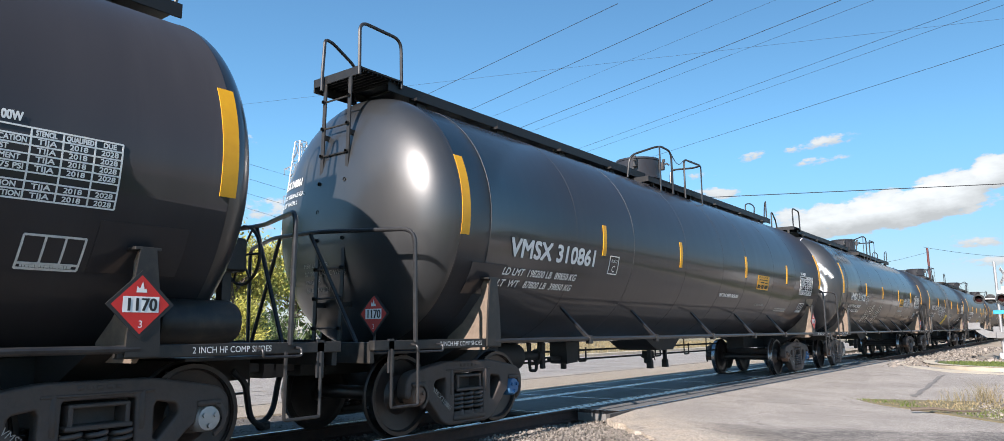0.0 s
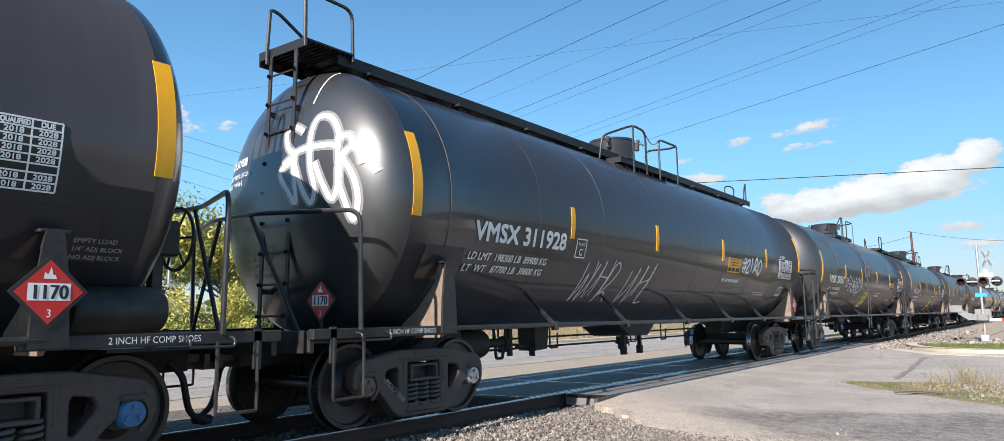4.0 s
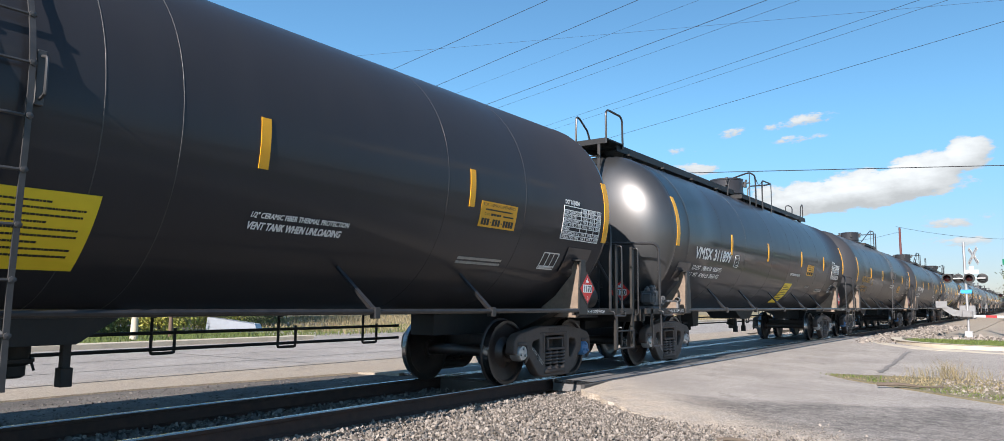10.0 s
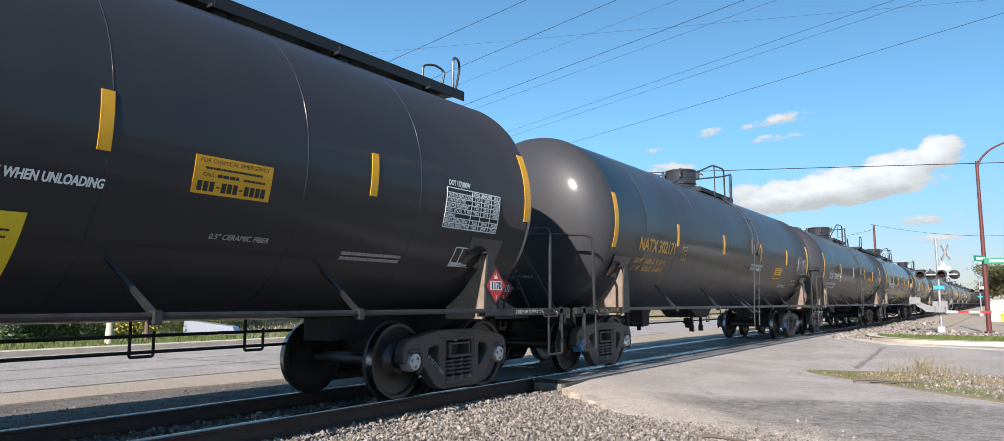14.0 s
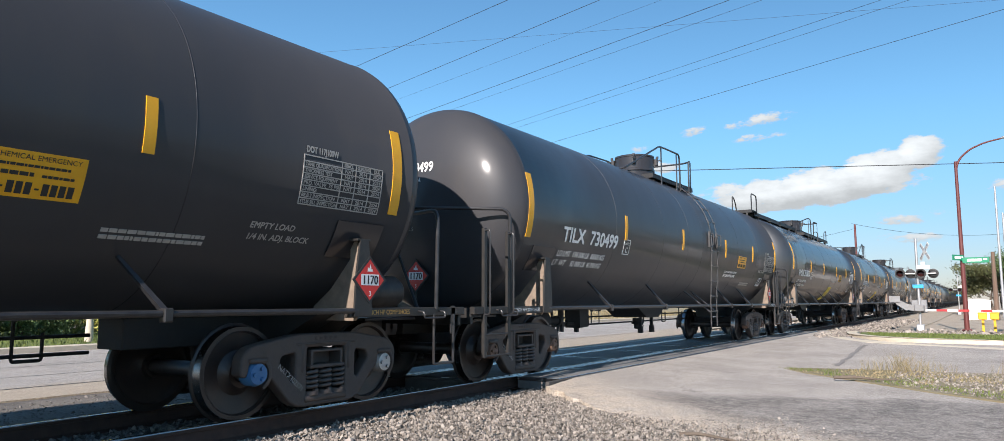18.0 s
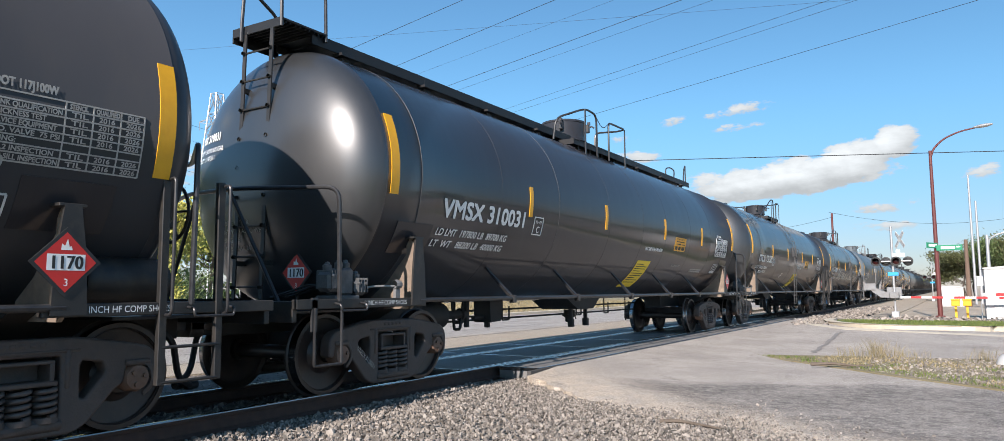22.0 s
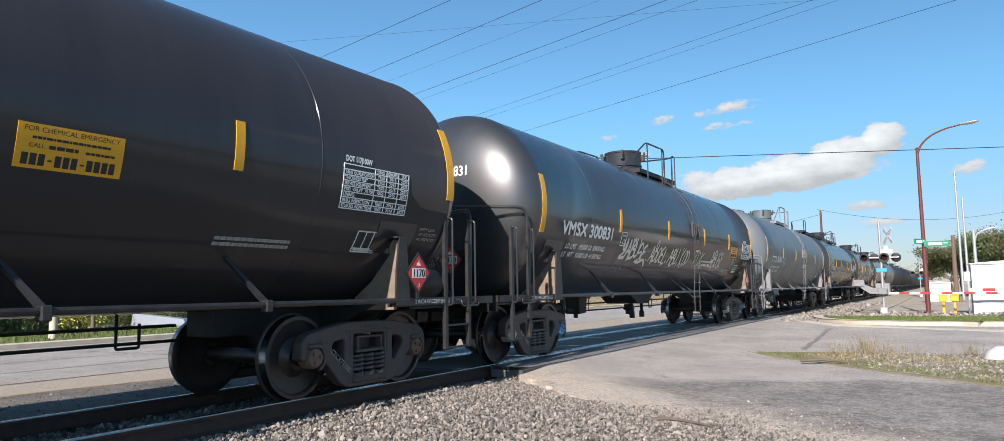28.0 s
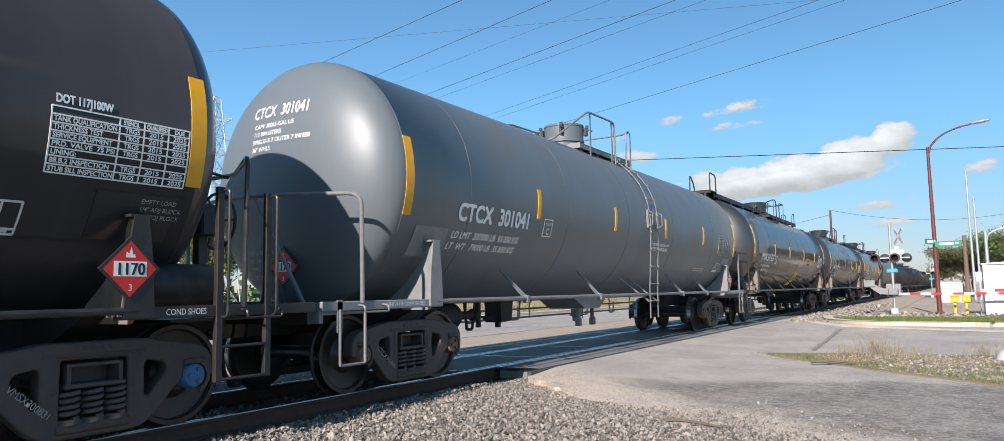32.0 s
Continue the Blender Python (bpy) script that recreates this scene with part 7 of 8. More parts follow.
notice.matrix_basis = pose(8.02, 38.7, -0.25)
g = Geo()
g.tube([(0, 0, 0), (0, 0, 1.95)], 0.025, 8)
part("post", g, M_SILVER, notice)
g = Geo()
g.box(-0.12, 0.12, -0.05, -0.03, 1.5, 1.92, 0.006)
part("plate", g, M_WHITEP, notice)
pole("timber_post", (-14.6, 7.0, -0.1), 1.1, 0.14, M_CONCRETE, "pale timber post on the verge", category="post")
pole("timber_post", (-15.6, 11.9, -0.1), 1.0, 0.13, M_CONCRETE, "pale timber post on the verge", category="post")
pole("timber_post", (-16.5, 13.6, -0.1), 1.2, 0.08, M_POLE, "slim brown post on the verge", category="post")

# lattice tower far beyond the trees
tower = tagged(new("lattice_tower"), "tall grey steel lattice transmission tower in the distance", "transmission tower")
tower.matrix_basis = pose(-97, 78, -0.2)
H = 35.0
g = Geo()
lv = [0, 6, 11.5, 16.5, 21, 25, 28.5, 31.5, H]
wd = lambda z: 2.6 * (1 - z / H) + 0.7
C4 = ((1, 1), (1, -1), (-1, -1), (-1, 1))
for a, b in C4:
    g.tube([(a * wd(z), b * wd(z), z) for z in lv], 0.12, 5)
for z0, z1 in zip(lv, lv[1:]):
    for i in range(4):
        (a, b), (c, d) = C4[i], C4[(i + 1) % 4]
        g.tube([(a * wd(z0), b * wd(z0), z0), (c * wd(z1), d * wd(z1), z1)], 0.06, 4)
        g.tube([(c * wd(z0), d * wd(z0), z0), (a * wd(z1), b * wd(z1), z1)], 0.06, 4)
        g.tube([(a * wd(z1), b * wd(z1), z1), (c * wd(z1), d * wd(z1), z1)], 0.06, 4)
part("tower_frame", g, M_SILVER, tower)
for z in (20.5, 25.5, 30.5):
    g = Geo()
    for s in (1, -1):
        for dy in (-0.6, 0.6):
            g.tube([(0, dy, z - 0.9), (s * 4.6, 0, z + 0.2)], 0.07, 4)
            g.tube([(0, dy, z + 0.5), (s * 4.6, 0, z + 0.25)], 0.06, 4)
        g.tube([(s * 4.5, 0, z + 0.2), (s * 4.5, 0, z - 1.2)], 0.06, 5)
    part("tower_arm", g, M_SILVER, tower)

# overhead lines
def sky_point(az, el, h):
    d = (h - EYE[2]) / math.tan(radians(el))
    return Vector((EYE[0] - d * math.sin(radians(az)), EYE[1] + d * math.cos(radians(az)), h))


def cable(a, b, r, sag, label, ext=(0.35, 0.5)):
    d = b - a
    a, b = a - d * ext[0], b + d * ext[1]
    pts = [a + (b - a) * (k / 24) - Vector((0, 0, sag * (1 - (2 * k / 24 - 1) ** 2))) + Vector((0, 0, sag * 0.8)) for k in range(25)]
    g = Geo()
    g.tube(pts, r * 0.72, 5)
    tagged(new("overhead_cable", g.mesh("overhead_cable", M_WIRE)), label, "cable", "overhead cables")


WIRES = [((44.0, 18.2), (34.4, 22.4), 15, 0.018), ((40.5, 17.1), (27.0, 22.3), 15, 0.018), ((36.8, 15.6), (17.2, 21.6), 14, 0.018), ((36.0, 15.3), (15.1, 21.3), 14, 0.010),
         ((32.2, 13.9), (6.9, 20.2), 13, 0.012), ((31.4, 13.7), (5.2, 19.9), 13, 0.010), ((24.8, 13.5), (-1.9, 18.5), 12, 0.014), ((38.5, 16.7), (22.5, 22.0), 15, 0.008), ((50.3, 18.3), (6.9, 20.2), 22, 0.012)]
for (a, e), (b, f_), h, r in WIRES:
    cable(sky_point(a, e, h), sky_point(b, f_, h), r, 0.0, "thin black overhead power cable")
cable(sky_point(20.4, 10.0, 8.6), sky_point(-3.6, 8.8, 8.6), 0.03, 0.0, "thick twisted black overhead cable across the street", (0.8, 0.6))
cable(sky_point(7.0, 4.9, 9.3), sky_point(-3.5, 4.2, 9.3), 0.025, 1.2, "drooping black cable from a far pole", (0.02, 0.1))
cable(sky_point(13.0, 4.2, 9.3), sky_point(7.0, 4.9, 9.3), 0.025, 0.5, "drooping black cable from a far pole", (0.3, 0.0))
for k in range(4):
    cable(sky_point(75, 16.5 - k * 0.9, 10.8 - 0.5 * k), sky_point(56, 12.5 - k * 1.1, 10.8 - 0.5 * k), 0.012, 0.3, "thin black cable from the utility pole", (0.0, 0.8))


# ---- trees and far things ----
def tree(at, h, spread, mat, label, seed, leaves=2600, trunk=0.16, size=0.16, bushy=False):
    rnd = random.Random(seed)
    t = tagged(new("tree"), label, "bush" if bushy else "tree", "trees beyond the far street" if at[0] < 0 else "trees beyond the crossing")
    t.matrix_basis = pose(*at, 0, 0, rnd.uniform(0, 360))
    g = Geo()
    tips = []
    base = h * (0.08 if bushy else 0.3)
    if not bushy:
        g.tube([(0, 0, -0.1), (0.05 * h * rnd.uniform(-1, 1), 0.04 * h, base), (0.03 * h, -0.03 * h, h * 0.7)], trunk, 9, True, 0.35)
    nb = 13
    for k in range(nb):
        a, z0 = rnd.uniform(0, 6.28), base + (h * 0.45) * rnd.random()
        L = spread * rnd.uniform(0.55, 1.0)
        p = Vector((0, 0, z0 if not bushy else 0.0))
        q = Vector((math.cos(a) * L * 0.5, math.sin(a) * L * 0.5, z0 + h * 0.14))
        e = Vector((math.cos(a) * L, math.sin(a) * L, min(h * 0.97, z0 + h * rnd.uniform(0.18, 0.42))))
        g.tube([p, q, e], trunk * 0.35, 6, True, 0.25)
        tips += [q.lerp(e, 0.4), e, e.lerp(Vector((0, 0, h * 0.85)), 0.4)]
    if bushy:
        tips += [Vector((rnd.uniform(-0.85, 0.85) * spread, rnd.uniform(-0.85, 0.85) * spread, h * rnd.uniform(0.05, 0.45))) for _ in range(34)]
    tips += [Vector((rnd.uniform(-0.3, 0.3) * spread, rnd.uniform(-0.3, 0.3) * spread, h * rnd.uniform(0.75, 0.97))) for _ in range(6)]
    part("trunk", g, M_BARK, t)
    v, f = [], []
    for _ in range(leaves):
        c = rnd.choice(tips)
        p = c + Vector((rnd.gauss(0, spread * 0.17), rnd.gauss(0, spread * 0.17), rnd.gauss(0, h * 0.065)))
        if p.z < 0.02:
            continue
        n = Vector((rnd.gauss(0, 1), rnd.gauss(0, 1), rnd.gauss(0.5, 1))).normalized()
        a = n.orthogonal().normalized()
        b = n.cross(a)
        s = size * rnd.uniform(0.6, 1.4)
        k = len(v)
        v += [tuple(p - a * s), tuple(p + b * s * 0.45 + n * s * 0.12), tuple(p + a * s), tuple(p - b * s * 0.45 + n * s * 0.12)]
        f.append((k, k + 1, k + 2, k + 3))
    me = bpy.data.meshes.new("crown")
    me.from_pydata(v, [], f)
    me.materials.append(mat)
    me.update()
    part("crown", me, None, t)
    return t


rnd = random.Random(77)
LX = [(-24, 4, 6.5, 3.4, 0), (-27, 9, 7.5, 3.8, 2), (-30, 14, 8.0, 4.0, 0), (-26, 17.5, 6.2, 3.2, 1), (-33, 20, 8.0, 4.2, 0), (-29, 23, 6.0, 3.2, 1), (-36, 28, 6.6, 4.2, 1), (-40, 35, 6.0, 4.2, 0), (-33, 5, 8.5, 4.5, 2), (-38, 12, 9, 4.5, 0), (-26, 1, 7, 3.6, 0),
      (-45, 45, 7, 4.5, 0), (-52, 58, 7.5, 5, 2), (-44, 24, 8.5, 4.5, 2), (-28, -3, 8, 4, 2), (-60, 75, 8, 5, 0), (-70, 95, 8, 6, 2)]
for i, (x, y, h, s, m) in enumerate(LX):
    tree((x, y, -0.05), h, s, (M_LEAF, M_LEAF_YEL, M_LEAF_DARK)[m], ("leafy green tree beyond the far street", "yellow-leaved autumn tree beyond the far street", "dark green leafy tree beyond the far street")[m], i + 1, 11000 if x > -35 else 7000, size=0.1 if x > -35 else 0.15)
for i, (x, y, h, s, m) in enumerate([(-20.4, 12.3, 2.0, 1.3, 2), (-20.5, 15.5, 2.6, 1.2, 1), (-21, 18.2, 2.8, 1.0, 1), (-19.8, 9.2, 2.2, 1.6, 0), (-19.5, 5.5, 2.0, 1.7, 2), (-18.8, 2.0, 2.2, 1.7, 2), (-22, 13.9, 2.4, 1.6, 0), (-24, 21.5, 2.4, 1.7, 2), (-21, -1.5, 2.4, 1.9, 0)]):
    tree((x, y, -0.05), h, s, (M_LEAF, M_LEAF_YEL, M_LEAF_DARK)[m], ("green bush on the verge", "yellow-leaved bush on the verge", "dark green bush on the verge")[m], 60 + i, 7000, 0.05, 0.06, True)
for i, (x, y, h, s) in enumerate([(8.3, 96, 6.0, 3.4), (11.5, 92, 7.0, 3.8), (15, 88, 7.4, 4.0), (19, 92, 8, 4.2), (13, 104, 8, 4), (24, 86, 7, 4), (9.6, 112, 6, 3.5)]):
    tree((x, y, -0.25), h * 0.86, s, (M_LEAF_OLIVE, M_LEAF_DARK)[i % 2], "leafy dark tree behind the signal shed", 90 + i, 14000, size=0.125)
# distant tree belt closing the view on both sides
for name, cx, seed in (("treeline", -170, 4), ("treeline", 160, 5)):
    r = random.Random(seed)
    v, f = [], []
    for k in range(9000):
        y = r.uniform(-300, 900)
        if cx > 0 and y < 60:
            y = r.uniform(60, 900)
        p = Vector((cx * (1 + 0.0004 * (y - 100)) + r.gauss(0, 6), y, abs(r.gauss(0, 3.6)) * (0.8 + 0.5 * noise.noise(Vector((y * 0.03, cx, 0))))))
        n = Vector((r.gauss(0, 1), r.gauss(0, 1), r.gauss(0, 1))).normalized()
        a = n.orthogonal().normalized() * r.uniform(0.7, 1.6)
        b = n.cross(a)
        i = len(v)
        v += [tuple(p - a), tuple(p + b), tuple(p + a), tuple(p - b)]
        f.append((i, i + 1, i + 2, i + 3))
    me = bpy.data.meshes.new(name)
    me.from_pydata(v, [], f)
    me.materials.append(M_LEAF_DARK)
    tagged(new(name, me), "distant belt of dark trees on the horizon", "trees", "", "stuff")
# low tin sheet and field grass seen under the train
g = Geo()
g.prism([(-1.0, 0.0), (1.1, 0.0), (0.95, 0.32), (-0.95, 0.58)], "y", -0.05, 0.6)
tin = thing("tin_shelter", "low pale sheet-metal shelter on the verge", "shelter", at=(-19.0, 17.6, -0.05), geo=g, mat=M_TIN)
tin.rotation_euler = (0, 0, radians(35))
field = [(-14 - 26 * rnd.random(), 19.5 + 60 * rnd.random() ** 1.3, -0.05, 1) for _ in range(16000)]
blades("field_grass", field, 0.26, M_DRY, "tall dry field grass", 8, 0.3, 0.02)
blades("far_verge_grass", [(-13.8 - 7 * rnd.random(), -8 + 40 * rnd.random(), -0.05, 1) for _ in range(14000)], 0.14, M_GRASS, "rough green grass on the far verge", 9, 0.3, 0.012)


# ---- the train ----
TW = ("TIJA", "2018", "2028")
HL = ("CAPY 30310 US GAL", "CAPY 114736 L")
BLACK_LABEL = "glossy black tank car with top walkway and end ladder"


def extra_c2(car, tank, U):
    g = Geo()
    f = Geo()
    loops = [[(0.38, 3.28), (0.22, 3.36), (0.1, 3.3), (0.16, 3.12), (0.3, 2.98), (0.06, 2.84), (0.2, 2.62), (0.34, 2.46), (0.3, 2.75), (0.26, 2.98)],
             [(0.1, 2.92), (0.36, 3.06), (0.7, 3.08), (0.86, 3.06)], [(0.28, 2.96), (0.4, 2.68), (0.56, 2.44), (0.62, 2.6), (0.54, 2.86), (0.5, 3.2), (0.56, 3.42), (0.74, 3.4), (0.88, 3.2), (0.9, 2.96), (0.94, 2.7), (0.86, 2.46), (0.74, 2.62), (0.6, 2.9)],
             [(0.92, 2.96), (1.1, 2.7), (1.16, 2.44), (1.1, 2.22), (1.02, 2.4), (0.92, 2.74), (1.0, 2.98), (1.16, 3.0), (1.36, 2.72)], [(0.86, 3.1), (1.0, 3.16), (1.14, 2.98), (1.2, 2.82)]]
    for i, l in enumerate(loops):
        brush(g, l, on_head, 0.062, 0.0008 * i + 0.002)
        brush(f, l, on_head, 0.12, 0.0008 * i)
    tagged(part("overspray", f, M_FUZZ, tank), kind="stuff")
    g2 = Geo()
    brush(g2, [(0.42, 3.62), (0.46, 3.95), (0.5, 4.05)], on_head, 0.02, 0.002)
    part("paint_drip", g2, M_SPRAY, tank)
    tagged(part("graffiti", g, M_SPRAY, tank, "white looping spray-paint tag on the head"), kind="stuff")
    g = Geo()
    tag_side(g, "WVHR", U(3.72), 1.46, 0.5, 0.26, 0.02, 0.35, 3, 1.6)
    tag_side(g, "VVHL", U(5.15), 1.44, 0.55, 0.27, 0.02, 0.4, 4, 1.6)
    tagged(part("graffiti", g, M_SPRAY, tank, "thin pale spray-paint scrawls along the flank"), kind="stuff")
    g, f = Geo(), Geo()
    tag_side(g, "#ZIRO", U(10.56), 2.06, 0.3, 0.265, 0.05, 0.15, 5, 1.3, f, -0.015)
    tagged(part("graffiti", g, M_SPRAY, tank, "soft-edged white spray-paint word on the flank"), kind="stuff")
    tagged(part("overspray", f, M_FUZZ, tank), kind="stuff")


def extra_c3(car, tank, U):
    g, f = Geo(), Geo()
    tag_side(g, "SHUBRABEVA", U(3.76), 1.86, 0.42, 0.232, 0.036, 0.1, 6, 1.5, f, 0.004)
    for k, l in enumerate(([(6.34, 2.03), (6.49, 1.99), (6.44, 1.8), (6.21, 1.49)], [(5.1, 2.0), (5.14, 1.76), (5.3, 1.76), (5.7, 1.95)], [(4.68, 1.86), (4.9, 2.05), (5.1, 1.84)])):
        brush(g, [(U(a), b) for a, b in l], lambda a, b, l: on_side(a, b, l), 0.02 if k == 0 else 0.034, 0.006)
    tagged(part("graffiti", g, M_SPRAY, tank, "looping white spray-paint tag along the flank"), kind="stuff")
    tagged(part("overspray", f, M_FUZZ, tank), kind="stuff")


def extra_c9(car, tank, U):
    g, f = Geo(), Geo()
    tag_side(g, "YABUSE", U(3.58), 1.80, 0.38, 0.235, 0.052, 0.1, 7, 1.4, f, 0.006)
    tagged(part("graffiti", g, M_SPRAY_TAN, tank, "thick cream spray-paint tag on the flank"), kind="stuff")
    g = Geo()
    tag_side(g, ".ABOEL.ABU.KOD", U(5.1), 1.77, 0.36, 0.222, 0.044, 0.1, 17, 1.3, f, 0.003)
    brush(g, [(U(4.5), 1.75), (U(4.75), 1.72), (U(5.0), 1.78), (U(5.2), 1.64)], lambda a, b, l: on_side(a, b, l), 0.055, 0.006)
    tagged(part("graffiti", g, M_SPRAY_TAN, tank, "cream spray-paint words along the flank"), kind="stuff")
    g = Geo()
    tag_side(g, "TDK.", U(8.65), 1.72, 0.36, 0.30, 0.042, 0.1, 8, 1.2, f)
    tagged(part("graffiti", g, M_SPRAY_TAN, tank), kind="stuff")
    g = Geo()
    tag_side(g, "ABUSE", U(10.31), 1.74, 0.4, 0.25, 0.042, 0.1, 9, 1.35, f)
    tagged(part("graffiti", g, M_SPRAY_TAN, tank), kind="stuff")
    g = Geo()
    tag_side(g, "PI.", U(12.79), 1.68, 0.3, 0.25, 0.026, 0.1, 10)
    tagged(part("graffiti", g, M_SPRAY_TAN, tank, "cream spray-paint words along the flank"), kind="stuff")
    tagged(part("overspray", f, M_FUZZ_TAN, tank), kind="stuff")
    g = Geo()
    tag_side(g, "HAVER~", U(3.32), 1.52, 0.2, 0.15, 0.008, 0.3, 21, 1.4)
    tagged(part("graffiti", g, M_SPRAY_DIM, tank, "thin faded marker scrawl"), kind="stuff")


